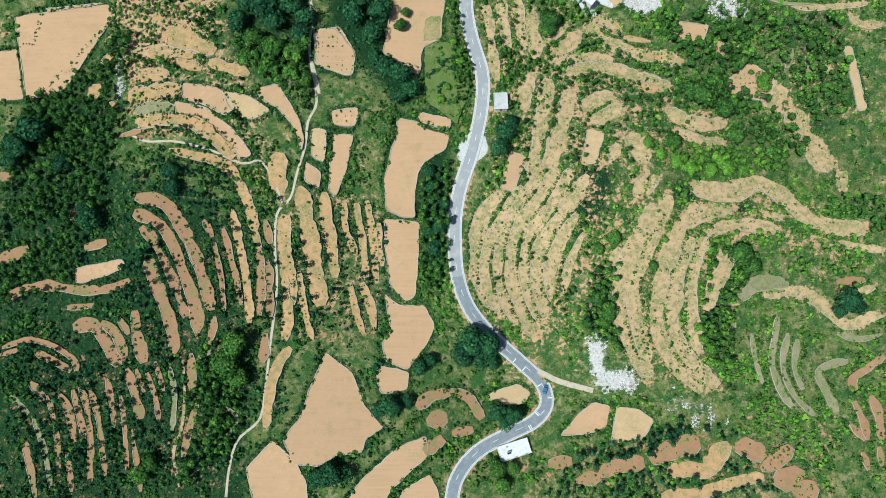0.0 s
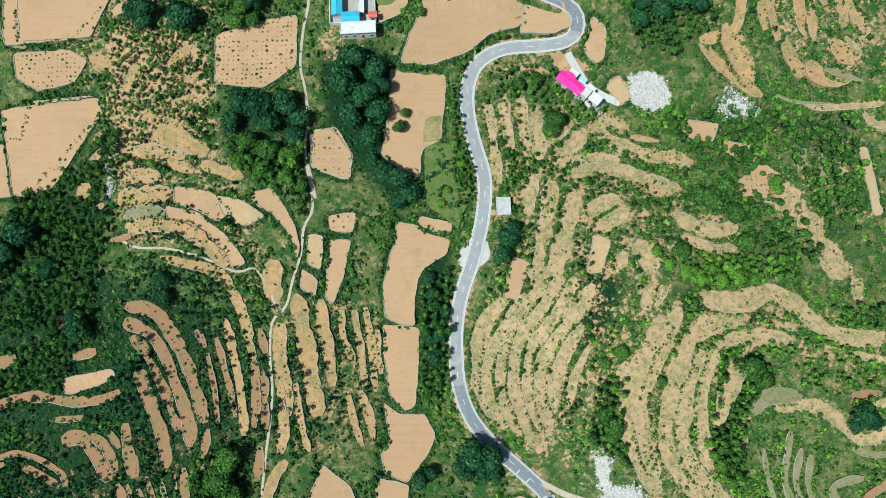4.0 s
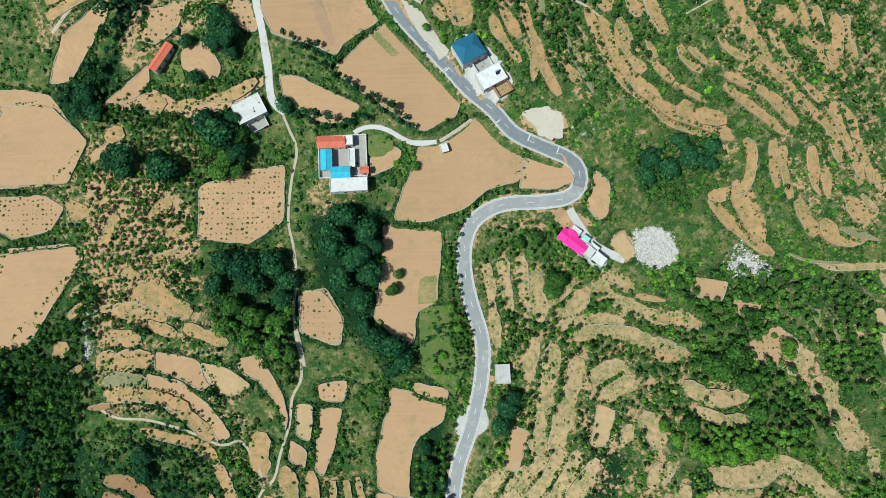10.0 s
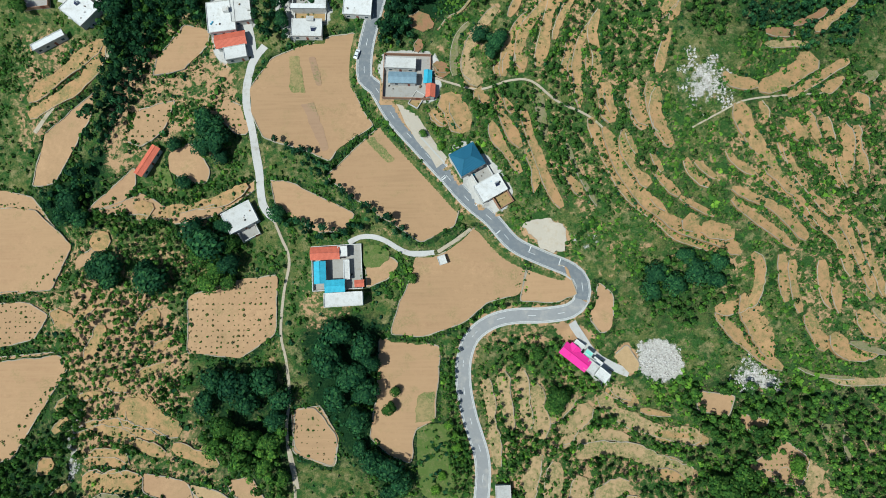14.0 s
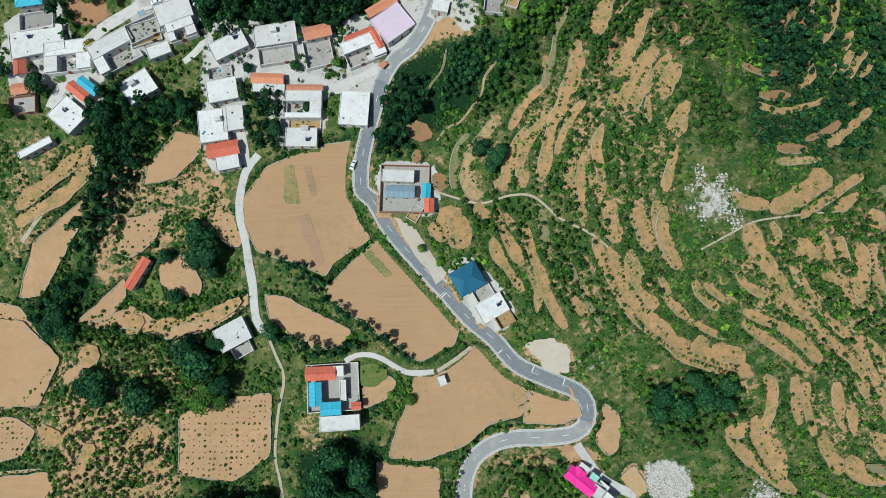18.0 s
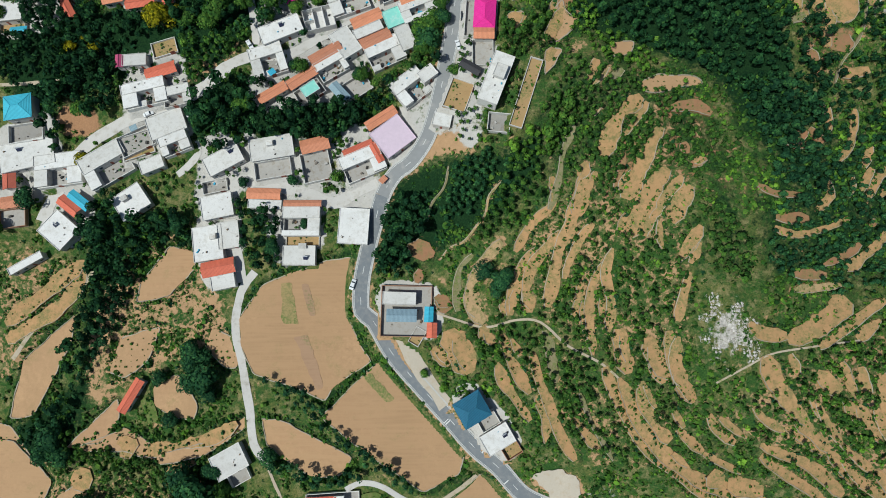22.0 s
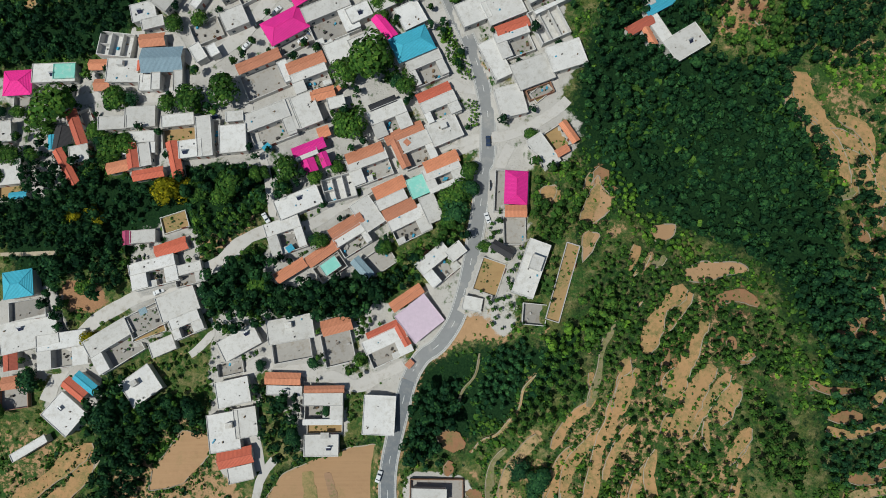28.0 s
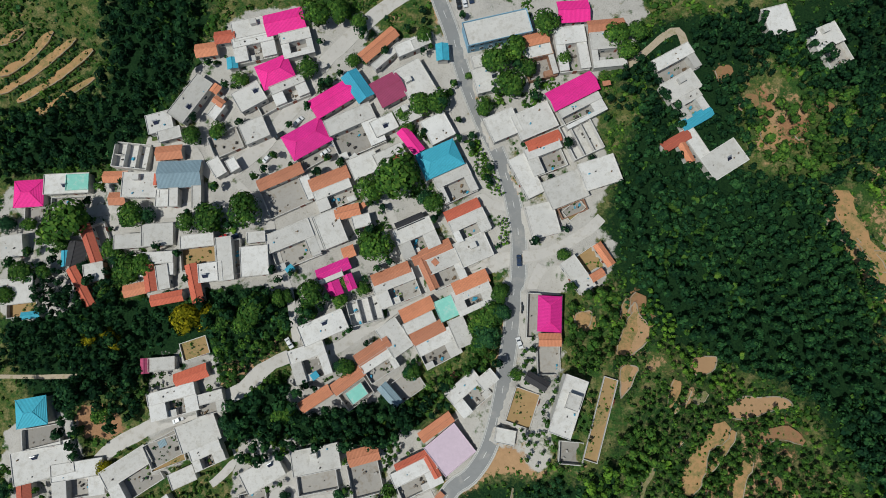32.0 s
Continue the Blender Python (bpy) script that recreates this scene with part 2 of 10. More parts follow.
def spline(pts, step=2.0, closed=False):
    """Points every step metres along a smooth curve through pts."""
    p = [Vector(q[:2]) for q in pts]
    n = len(p)
    out = []
    for k in range(n if closed else n - 1):
        a, b, c, d = (p[(k + o) % n] if closed else p[min(max(k + o, 0), n - 1)] for o in (-1, 0, 1, 2))
        m = max(1, round((c - b).length / step))
        for s in range(m):
            t = s / m
            out.append(0.5 * (2 * b + (c - a) * t + (2 * a - 5 * b + 4 * c - d) * t * t + (3 * b - a - 3 * c + d) * t ** 3))
    if not closed:
        out.append(p[-1])
    return np.array([(v.x, v.y) for v in out])


def mesh_of(name, verts, faces, material, parent=None, label="", smooth=False):
    me = bpy.data.meshes.new(name)
    me.from_pydata([tuple(v) for v in verts], [], faces)
    me.materials.append(material)
    if smooth:
        me.shade_smooth()
    ob = new(name, me)
    if parent is not None:
        ob.parent = parent
    if label:
        ob["label"] = label
    return ob


def normals_of(c):
    d = np.gradient(c, axis=0)
    d /= np.maximum(np.linalg.norm(d, axis=1, keepdims=True), 1e-9)
    return np.stack([-d[:, 1], d[:, 0]], 1)


def ease(z, k):
    """Running mean along a line."""
    pad = np.concatenate([np.full(k, z[0]), z, np.full(k, z[-1])])
    return np.convolve(pad, np.ones(2 * k + 1) / (2 * k + 1), "valid")


def press(c, z, half, margin, kinds=()):
    """Lay the land level across a band along the line c at the heights z."""
    win = window(c, half + margin)
    qx, qy = PX[win], PY[win]
    best, bz = np.full(qx.shape, 1e9), np.zeros(qx.shape)
    for k in range(len(c) - 1):
        (ax, ay), (bx, by) = c[k], c[k + 1]
        r = half + margin
        i0, i1 = np.searchsorted(qx[0], [min(ax, bx) - r, max(ax, bx) + r])
        j0, j1 = np.searchsorted(qy[:, 0], [min(ay, by) - r, max(ay, by) + r])
        if i1 <= i0 or j1 <= j0:
            continue
        sx, sy = qx[j0:j1, i0:i1], qy[j0:j1, i0:i1]
        dx, dy = bx - ax, by - ay
        t = np.clip(((sx - ax) * dx + (sy - ay) * dy) / max(dx * dx + dy * dy, 1e-9), 0, 1)
        f = np.hypot(sx - ax - t * dx, sy - ay - t * dy)
        m = f < best[j0:j1, i0:i1]
        best[j0:j1, i0:i1] = np.where(m, f, best[j0:j1, i0:i1])
        bz[j0:j1, i0:i1] = np.where(m, z[k] * (1 - t) + z[k + 1] * t, bz[j0:j1, i0:i1])
    w = np.clip(1 - (best - half) / margin, 0, 1)
    w = w * w * (3 - 2 * w)
    LAND[win] = LAND[win] * (1 - w) + (bz - 0.14) * w
    TAKEN[win] |= best < half + 0.6
    ROADS[win] |= best < half + 0.3
    for kind, amount in kinds:
        COVER[kind][win] = np.maximum(COVER[kind][win], amount * np.clip(1.6 - best / max(half, 0.1) * 0.8, 0, 1))


def ribbon(name, c, z, half_l, half_r, material, parent=None, drop=0.5, label=""):
    """A level band along a line, with sides that go down into the land."""
    n = normals_of(c)
    l, r = c + n * np.reshape(half_l, (-1, 1)), c - n * np.reshape(half_r, (-1, 1))
    v = []
    for k in range(len(c)):
        v += [(*l[k], z[k] - drop), (*l[k], z[k]), (*r[k], z[k]), (*r[k], z[k] - drop)]
    f = [(4 * k + s, 4 * k + s + 1, 4 * k + s + 5, 4 * k + s + 4) for k in range(len(c) - 1) for s in range(3)]
    f += [(3, 2, 1, 0), tuple(4 * len(c) - 4 + s for s in range(4))]
    return mesh_of(name, v, f, material, parent, label)


SHRUBS = []      # x, y, z, radius, tone: small growth on terraces and banks


ROAD_LINES = []


def roads(sections):
    """One carriageway whose surface changes from section to section."""
    pts = list(sections[0][0])
    for q in sections[1:]:
        pts += q[0][1:] if math.dist(q[0][0], pts[-1]) < 2.0 else q[0]
    line = spline(pts, 3.0)
    level = ease(ease(land(line[:, 0], line[:, 1]), 7), 6) + 0.25
    press(line, level, sections[0][1] / 2 + 0.9, 4.0, (("soil", 0.6),))
    ROAD_LINES.append((line, level))
    side = normals_of(line)
    k0 = 0
    for q, width, material, label in sections:
        k1 = len(line) - 1 if q is sections[-1][0] else int(np.hypot(line[:, 0] - q[-1][0], line[:, 1] - q[-1][1]).argmin())
        c, z, n = line[k0:k1 + 1], level[k0:k1 + 1], side[k0:k1 + 1]
        k0 = k1
        half = np.full(len(c), width / 2)
        top = ribbon("road", c, z, half, half, material, None, 0.6)
        tagged(top, label, "road", kind="structure")
        thin = np.full(len(c), 0.07)
        for s in (-1, 1):
            kerb = ribbon("kerb", c + n * s * (width / 2 + 0.28), z + 0.12, thin * 4.3, thin * 4.3, M_KERB, top, 0.8)
            kerb["label"] = "pale stone kerb along the road"
            ribbon("edge_line", c + n * s * (width / 2 - 0.28), z + 0.012, thin, thin, M_PAINT, top, 0.02)
        for k in range(1, len(c) - 3, 4):
            ribbon("dash", c[k:k + 2], z[k:k + 2] + 0.014, np.full(2, 0.09), np.full(2, 0.09), M_PAINT, top, 0.02)


def lane(pts, width, label, material=None, name="lane", seed=1, rough=0.12):
    c = spline(pts, 2.5)
    z = ease(land(c[:, 0], c[:, 1]), 3) + 0.16
    rs = np.random.RandomState(seed)
    press(c, z, width / 2, 1.8)
    hl, hr = (width / 2 * (1 + rough * ease(rs.randn(len(c)), 1)) for _ in range(2))
    return tagged(ribbon(name, c, z, hl, hr, material or M_CONCRETE, None, 0.5), label, name, kind="structure")


def plane_fit(pts, level=0.5):
    """A plane through the land under a polygon, flatter than the land."""
    a = np.asarray(pts, float)
    h = land(a[:, 0], a[:, 1])
    A = np.c_[a - a.mean(0), np.ones(len(a))]
    g = np.linalg.lstsq(A, h, rcond=None)[0]
    return a.mean(0), g[:2] * level, h.mean()


def resample(c, count):
    s = np.concatenate([[0], np.cumsum(np.linalg.norm(np.diff(c, axis=0), axis=1))])
    t = np.linspace(0, s[-1], count)
    return np.stack([np.interp(t, s, c[:, 0]), np.interp(t, s, c[:, 1])], 1)


def ragged(pts, step, amp, seed):
    """A polygon's outline every step metres, with soft corners and an uneven edge."""
    p = np.asarray(pts, float)
    c = resample(np.vstack([p, p[:1]]), max(8, int(np.linalg.norm(np.diff(np.vstack([p, p[:1]]), axis=0), axis=1).sum() / step)))[:-1]
    c = (np.roll(c, 1, 0) + 2 * c + np.roll(c, -1, 0)) / 4
    rs = np.random.RandomState(seed)
    n = normals_of(np.vstack([c[-1:], c, c[:1]]))[1:-1]
    return c + n * (ease(rs.randn(len(c)), 1) * amp).reshape(-1, 1)


def field(pts, label, material, seed=0, bank=True, name="field", shrubs=0.0, step=1.5, amp=0.3):
    """A tilled plot: a level sheet of soil with cut edges and a green bank round it."""
    o, g, h = plane_fit(pts)
    e = ragged(pts, step, amp, seed)
    z = lambda q: h + (q[:, 0] - o[0]) * g[0] + (q[:, 1] - o[1]) * g[1]
    win = window(e, 6)
    qx, qy = PX[win], PY[win]
    ins, far = inside_and_far(e, qx, qy)
    pz = h + (qx - o[0]) * g[0] + (qy - o[1]) * g[1]
    w = np.where(ins, 1.0, np.clip(1 - far / 3.5, 0, 1))
    LAND[win] = LAND[win] * (1 - w) + (pz - 0.25) * w
    TAKEN[win] |= ins
    if bank:
        COVER["lush_shade"][win] = np.maximum(COVER["lush_shade"][win], np.where(~ins & (far < 2.5), 0.55, 0))
    zt = z(e) + 0.06
    v = [(*q, zz) for q, zz in zip(e, zt)] + [(*q, zz - 0.9) for q, zz in zip(e, zt)]
    n = len(e)
    ob = mesh_of(name, v, [tuple(range(n))] + [(k, k + n, (k + 1) % n + n, (k + 1) % n) for k in range(n)], material)
    bm = bmesh.new()
    bm.from_mesh(ob.data)
    bmesh.ops.triangulate(bm, faces=[f for f in bm.faces if len(f.verts) > 4])
    bmesh.ops.recalc_face_normals(bm, faces=bm.faces)
    bm.to_mesh(ob.data)
    bm.free()
    tagged(ob, label, "field", kind="structure")
    rs = np.random.RandomState(seed + 50)
    if bank and n > 14:
        runs, k = [], int(rs.uniform(0, 4))
        while k < n - 6:
            ln = int(rs.uniform(6, 22))
            runs.append((k, min(n - 1, k + ln)))
            k += ln + int(rs.uniform(1, 6))
        for k0, k1 in runs:
            c2 = e[k0:k1 + 1]
            if len(c2) > 3:
                wv = 0.10 + 0.14 * rs.rand(len(c2))
                ribbon("stone_wall", c2, zt[k0:k1 + 1] + 0.12 + 0.2 * rs.rand(len(c2)), wv, wv, M_WALLSTONE, ob, 1.4)
    if bank:
        en = normals_of(np.vstack([e[-1:], e, e[:1]]))[1:-1]
        if inside_and_far(e, (e[:1, 0] + en[:1, 0] * 0.3), (e[:1, 1] + en[:1, 1] * 0.3))[0][0]:
            en = -en
        thick = ease(rs.randn(n), 4) * 2.2
        for k in range(n):
            for _ in range(4):
                if rs.rand() < 0.55 + 0.4 * thick[k]:
                    q = e[k] + en[k] * rs.uniform(0.1, 2.2) + rs.randn(2) * 0.4
                    SHRUBS.append((q[0], q[1], None, rs.uniform(0.28, 0.78), 0.12 + rs.rand() * 0.8))
    if shrubs:
        lo, hi = e.min(0), e.max(0)
        gx, gy = np.meshgrid(np.arange(lo[0], hi[0], shrubs), np.arange(lo[1], hi[1], shrubs))
        gi, gf = inside_and_far(e, gx, gy)
        for x, y in zip(gx[gi & (gf > 1)], gy[gi & (gf > 1)]):
            if rs.rand() < 0.8:
                p = np.array([[x, y]]) + rs.randn(1, 2) * 0.25
                SHRUBS.append((p[0, 0], p[0, 1], float(z(p)[0]), rs.uniform(0.32, 0.6), 0.3 + 0.5 * rs.rand()))
    return ob


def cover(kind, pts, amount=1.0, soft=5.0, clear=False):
    """Set what grows or lies on a patch of the hillside, with the shade painted under dense growth."""
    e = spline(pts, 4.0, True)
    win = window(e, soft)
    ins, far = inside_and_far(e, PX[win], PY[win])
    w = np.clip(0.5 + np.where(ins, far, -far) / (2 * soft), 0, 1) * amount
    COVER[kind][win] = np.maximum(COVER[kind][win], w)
    if clear:
        TAKEN[win] |= ins


def terrace(c, width, material, seed=0, shrubs=0.5, label=None):
    """One terrace: a level strip of soil held on its downhill side by a low dry-stone wall. Gaps split it into lengths."""
    rs = np.random.RandomState(seed)
    n = normals_of(c)
    w = width / 2 * np.clip(1 + 0.22 * ease(rs.randn(len(c)), 2) * 1.6, 0.35, 1.6)
    taper = np.minimum(1, np.minimum(np.arange(len(c)) + 1, np.arange(len(c))[::-1] + 1) / 3.0)
    w = w * (0.25 + 0.75 * taper)
    up, dn = c + n * (w + 0.8).reshape(-1, 1), c - n * (w + 0.8).reshape(-1, 1)
    side = 1.0 if (base_height(up[:, 0], up[:, 1]) - base_height(dn[:, 0], dn[:, 1])).mean() > 0 else -1.0
    z = ease(base_height(c[:, 0], c[:, 1]), 2) + 0.35
    hi = c + n * (side * w).reshape(-1, 1)
    lo = c - n * (side * w).reshape(-1, 1)
    zl = land(lo[:, 0], lo[:, 1])
    drop = np.clip(z - zl, 0.3, 2.2) + 0.5
    m = len(c)
    v = [(*p, q) for p, q in zip(hi, z + 0.05)] + [(*p, q) for p, q in zip(c, z)] + [(*p, q) for p, q in zip(lo, z)] + [(*p, q - d) for p, q, d in zip(lo, z, drop)] + [(*p, q - 0.8) for p, q in zip(hi, z)]
    f = [(r * m + k, r * m + k + 1, (r + 1) * m + k + 1, (r + 1) * m + k) for r in range(3) for k in range(m - 1)]
    f += [(4 * m + k, 4 * m + k + 1, k + 1, k) for k in range(m - 1)]
    if side < 0:
        f = [q[::-1] for q in f]
    ob = mesh_of("terrace", v, f, material)
    tagged(ob, label or "narrow soil terrace with shrubs on a hillside", "terrace", "hillside terraces", "structure")
    win = window(c, width + 3)
    # the land stays under the strip, and is cut back to it on the uphill side
    qx, qy = PX[win], PY[win]
    best, bz = np.full(qx.shape, 1e9), np.zeros(qx.shape)
    for k in range(0, m):
        r2 = np.hypot(qx - c[k, 0], qy - c[k, 1]) - w[k]
        t = r2 < best
        best, bz = np.where(t, r2, best), np.where(t, z[k], bz)
    LAND[win] = np.where(best < 0.4, np.minimum(LAND[win], bz - 0.2), LAND[win])
    TAKEN[win] |= best < 0.2
    if material is not M_TERR_GREY:
        spill = np.clip(1.15 - best / 2.2, 0, 1) * (0.48 if material is M_TERR_PALE else 0.26)
        if material is not M_TERR_PALE:
            COVER["lush_shade"][win] = np.maximum(COVER["lush_shade"][win], np.where((best > 0.2) & (best < 2.4), 0.44, 0))
        COVER["soil"][win] = np.maximum(COVER["soil"][win], np.where(best < 3.2, spill, 0))
        if material is M_TERR_RED:
            COVER["red"][win] = np.maximum(COVER["red"][win], np.where(best < 4.0, 1.0, 0))
    # coping of loose stones on the downhill edge
    e = lo + n * (side * 0.18)
    ww = np.full(m, 0.12) * (0.5 + 0.9 * rs.rand(m))
    wall = ribbon("stone_wall", e, z + 0.10 + 0.12 * rs.rand(m), ww, ww, M_WALLSTONE, ob, 1.2)
    wall["label"] = "low dry-stone retaining wall"
    # orchard shrubs in loose rows, and growth on the banks above and below
    clump = ease(rs.randn(m), 3) * 2.0
    rows = (0.0,) if width < 4.2 else (-0.5, 0.45)
    bank = 0.72 if material is not M_TERR_PALE else 0.6
    for k in range(1, m - 1):
        for off in rows:
            if rs.rand() < shrubs * 0.62:
                q = c[k] + n[k] * (off * w[k] + rs.randn() * 0.25) + rs.randn(2) * 0.2
                SHRUBS.append((q[0], q[1], z[k], rs.uniform(0.32, 0.62), 0.40 + 0.55 * rs.rand()))
        for edge, s in ((hi, side), (lo, -side)):
            for _ in range(3):
                if rs.rand() < bank * (0.75 if s == side else 1.0) + 0.25 * clump[k]:
                    q = edge[k] + n[k] * s * rs.uniform(0.35, 1.6) + rs.randn(2) * 0.2
                    SHRUBS.append((q[0], q[1], z[k] - (0.1 if s == side else 0.7), rs.uniform(0.35, 0.8), rs.rand() * 0.9))
        if clump[k] > 1.0 and shrubs > 0.3:
            for _ in range(2):
                q = c[k] + n[k] * rs.uniform(-1, 1) * w[k] + rs.randn(2) * 0.5
                SHRUBS.append((q[0], q[1], z[k], rs.uniform(0.5, 0.9), rs.rand()))
    return ob


def terraces(a, b, count, fill, material, seed=0, shrubs=0.5, broken=0.25, label=None):
    """A flight of terraces between two bounding lines, with gaps where scrub has grown over them."""
    ca, cb = spline(a, 2.0), spline(b, 2.0)
    m = max(len(ca), len(cb))
    ca, cb = resample(ca, m), resample(cb, m)
    rs = np.random.RandomState(seed)
    for k in range(count):
        t = (k + 0.5 + rs.uniform(-0.15, 0.15)) / count
        c = ca * (1 - t) + cb * t
        gap = np.linalg.norm(cb - ca, axis=1).mean() / count
        wob = ease(rs.randn(m), 4) * gap * 0.35
        c = c + normals_of(c) * wob.reshape(-1, 1)
        length = np.linalg.norm(np.diff(c, axis=0), axis=1).sum()
        c = resample(c, max(6, int(length / 2.0)))
        i = int(rs.uniform(0, 3))
        while i < len(c) - 5:
            run = int(rs.uniform(10, 34) * (1.6 - broken))
            j = min(len(c), i + run)
            if j - i >= 5:
                terrace(c[i:j], max(1.0, gap * fill * rs.uniform(0.95, 1.45)), material, seed * 100 + k * 10 + i, shrubs, label)
            i = j + (int(rs.uniform(1, 6)) if rs.rand() < 0.4 + broken else 1)




def strip(pts, width, material, seed, shrubs=0.5):
    """One terrace along a line, ragged where its edge has slumped."""
    c = spline(pts, 1.6)
    c = resample(c, max(6, len(c)))
    rs = np.random.RandomState(seed)
    c = c + normals_of(c) * (ease(rs.randn(len(c)), 2) * min(0.35, width * 0.1)).reshape(-1, 1)
    words = {M_TERR_PALE: "pale sandy terrace strip with scattered shrubs", M_TERR_RED: "reddish soil terrace strip on a hillside", M_TERR_GREY: "grassed-over stony terrace strip"}
    return terrace(c, width * (1.05 if material is M_TERR_PALE else 1.14), material, seed, shrubs, words.get(material, "tan soil terrace strip with scattered shrubs"))


def crop(pts, label, material, seed=1):
    """A strip of standing crop or weeds on a field."""
    e = ragged(pts, 0.8, 0.35, seed)
    o, g, h = plane_fit(pts, 1.0)
    zt = h + (e[:, 0] - o[0]) * g[0] + (e[:, 1] - o[1]) * g[1] + 0.40
    n = len(e)
    ob = mesh_of("crop_strip", [(*q, zz) for q, zz in zip(e, zt)] + [(*q, zz - 0.4) for q, zz in zip(e, zt)], [tuple(range(n))] + [(k, k + n, (k + 1) % n + n, (k + 1) % n) for k in range(n)], material)
    bm = bmesh.new()
    bm.from_mesh(ob.data)
    bmesh.ops.triangulate(bm, faces=[f for f in bm.faces if len(f.verts) > 4])
    bmesh.ops.recalc_face_normals(bm, faces=bm.faces)
    bm.to_mesh(ob.data)
    bm.free()
    return tagged(ob, label, "crop", kind="structure")


def road_mark(pts):
    """Paired white bars painted across half the carriageway."""
    (x, y), = pts
    c, z = min(ROAD_LINES, key=lambda o: np.hypot(o[0][:, 0] - x, o[0][:, 1] - y).min())
    k = int(np.clip(np.hypot(c[:, 0] - x, c[:, 1] - y).argmin(), 1, len(c) - 2))
    d = c[k + 1] - c[k - 1]
    d /= np.linalg.norm(d)
    nn = np.array([-d[1], d[0]])
    s = 1.0 if (np.array([x, y]) - c[k]) @ nn > 0 else -1.0
    for off in (-0.45, 0.45):
        a0 = c[k] + d * off + nn * s * 0.3
        a1 = c[k] + d * off + nn * s * 2.5
        ob = ribbon("road_mark", np.array([a0, a1]), np.full(2, z[k] + 0.018), np.full(2, 0.2), np.full(2, 0.2), M_PAINT, None, 0.03)
        tagged(ob, "white painted bar across the lane", "road marking", "road bars", "structure")


M_TERR_GREY = soil_material("terrace_grassed", (0.27, 0.235, 0.135), None, 1.2, 0.8)
M_GRAVEL = two_scale("dusty_gravel", (0.52, 0.455, 0.365), 0.95, 0.1, 1.4, 0.75, 1.15, stain=(0.42, 0.34, 0.25))


def leaf_material(name, lo, mid, hi):
    """Foliage whose clumps differ from one another in tone."""
    t = Tree(name, 0.8, 0, 0.05)
    col = t.ramp(t.island(), [(0.0, lo), (0.55, mid), (1.0, hi)])
    col = t.mix(1.0, col, t.ramp(t.random(), [(0, (0.70, 0.72, 0.75)), (1, (1.2, 1.15, 1.0))]), "MULTIPLY")
    col = t.mix(1.0, col, t.ramp(t.attr("tone"), [(0, (0.42, 0.46, 0.54)), (0.5, (0.9, 0.92, 0.92)), (1, (1.8, 1.65, 1.35))]), "MULTIPLY")
    m = t.done(col)
    thin = t.n.new("ShaderNodeBsdfTranslucent")
    t.l.new(col, thin.inputs["Color"])
    both = t.n.new("ShaderNodeMixShader")
    both.inputs[0].default_value = 0.24
    t.l.new(t.b.outputs[0], both.inputs[1])
    t.l.new(thin.outputs[0], both.inputs[2])
    t.l.new(both.outputs[0], t.n["Material Output"].inputs["Surface"])
    return m


LEAF = {
    "dark": leaf_material("foliage_dark", (0.012, 0.050, 0.026), (0.028, 0.094, 0.042), (0.055, 0.145, 0.056)),
    "mid": leaf_material("foliage_mid", (0.030, 0.092, 0.022), (0.064, 0.156, 0.032), (0.120, 0.222, 0.042)),
    "bright": leaf_material("foliage_bright", (0.068, 0.17, 0.026), (0.115, 0.25, 0.036), (0.175, 0.32, 0.048)),
    "deep": leaf_material("foliage_deep", (0.006, 0.026, 0.014), (0.016, 0.058, 0.026), (0.038, 0.106, 0.038)),
    "yellow": leaf_material("foliage_yellow", (0.12, 0.14, 0.010), (0.24, 0.23, 0.012), (0.38, 0.34, 0.02)),
}
M_BARK = two_scale("bark", (0.12, 0.09, 0.06), 0.95, 0.8, 4.0, 0.6, 1.3)


def paint(name, c, rough=0.7, vary=0.18, stain=None, metal=0.0):
    return two_scale(name, c, rough, 0.12, 0.9, 0.82, 1.12, metal, stain, vary)


def roof_tiles(name, c, bump=True):
    """Pitched roof covering in courses, weathered."""
    t = Tree(name, 0.75, 0, 0.3)
    tc = t.n.new("ShaderNodeTexCoord").outputs["Object"]
    rows = t.n.new("ShaderNodeTexWave")
    rows.inputs["Scale"].default_value, rows.inputs["Distortion"].default_value = 0.62, 0.4
    t.l.new(tc, rows.inputs["Vector"])
    col = t.mix(t.noise(0.25, 5, 0.65), sc(c, 0.68), sc(c, 1.2))
    col = t.mix(t.step(t.noise(1.8, 4, 0.7), 0.5, 0.8), col, sc(c, 0.6))
    col = t.mix(t.step(rows.outputs["Fac"], 0.0, 0.30), sc(c, 0.72), col)
    col = t.mix(1.0, col, t.ramp(t.random(), [(0, (0.78, 0.80, 0.84)), (1, (1.12, 1.06, 1.0))]), "MULTIPLY")
    return t.done(col, rows.outputs["Fac"], 0.08)


M_ROOF = {
    "o": roof_tiles("orange_tiles", (0.66, 0.275, 0.155)),
    "r": roof_tiles("red_tiles", (0.60, 0.155, 0.095)),
    "p": roof_tiles("magenta_sheet", (0.86, 0.032, 0.33)),
    "d": roof_tiles("dusky_rose_sheet", (0.42, 0.075, 0.17)),
    "b": roof_tiles("sky_blue_sheet", (0.075, 0.45, 0.62)),
    "N": roof_tiles("deep_blue_sheet", (0.03, 0.155, 0.25)),
    "k": roof_tiles("dark_tiles", (0.05, 0.05, 0.055)),
    "a": roof_tiles("grey_blue_sheet", (0.25, 0.36, 0.43)),
}


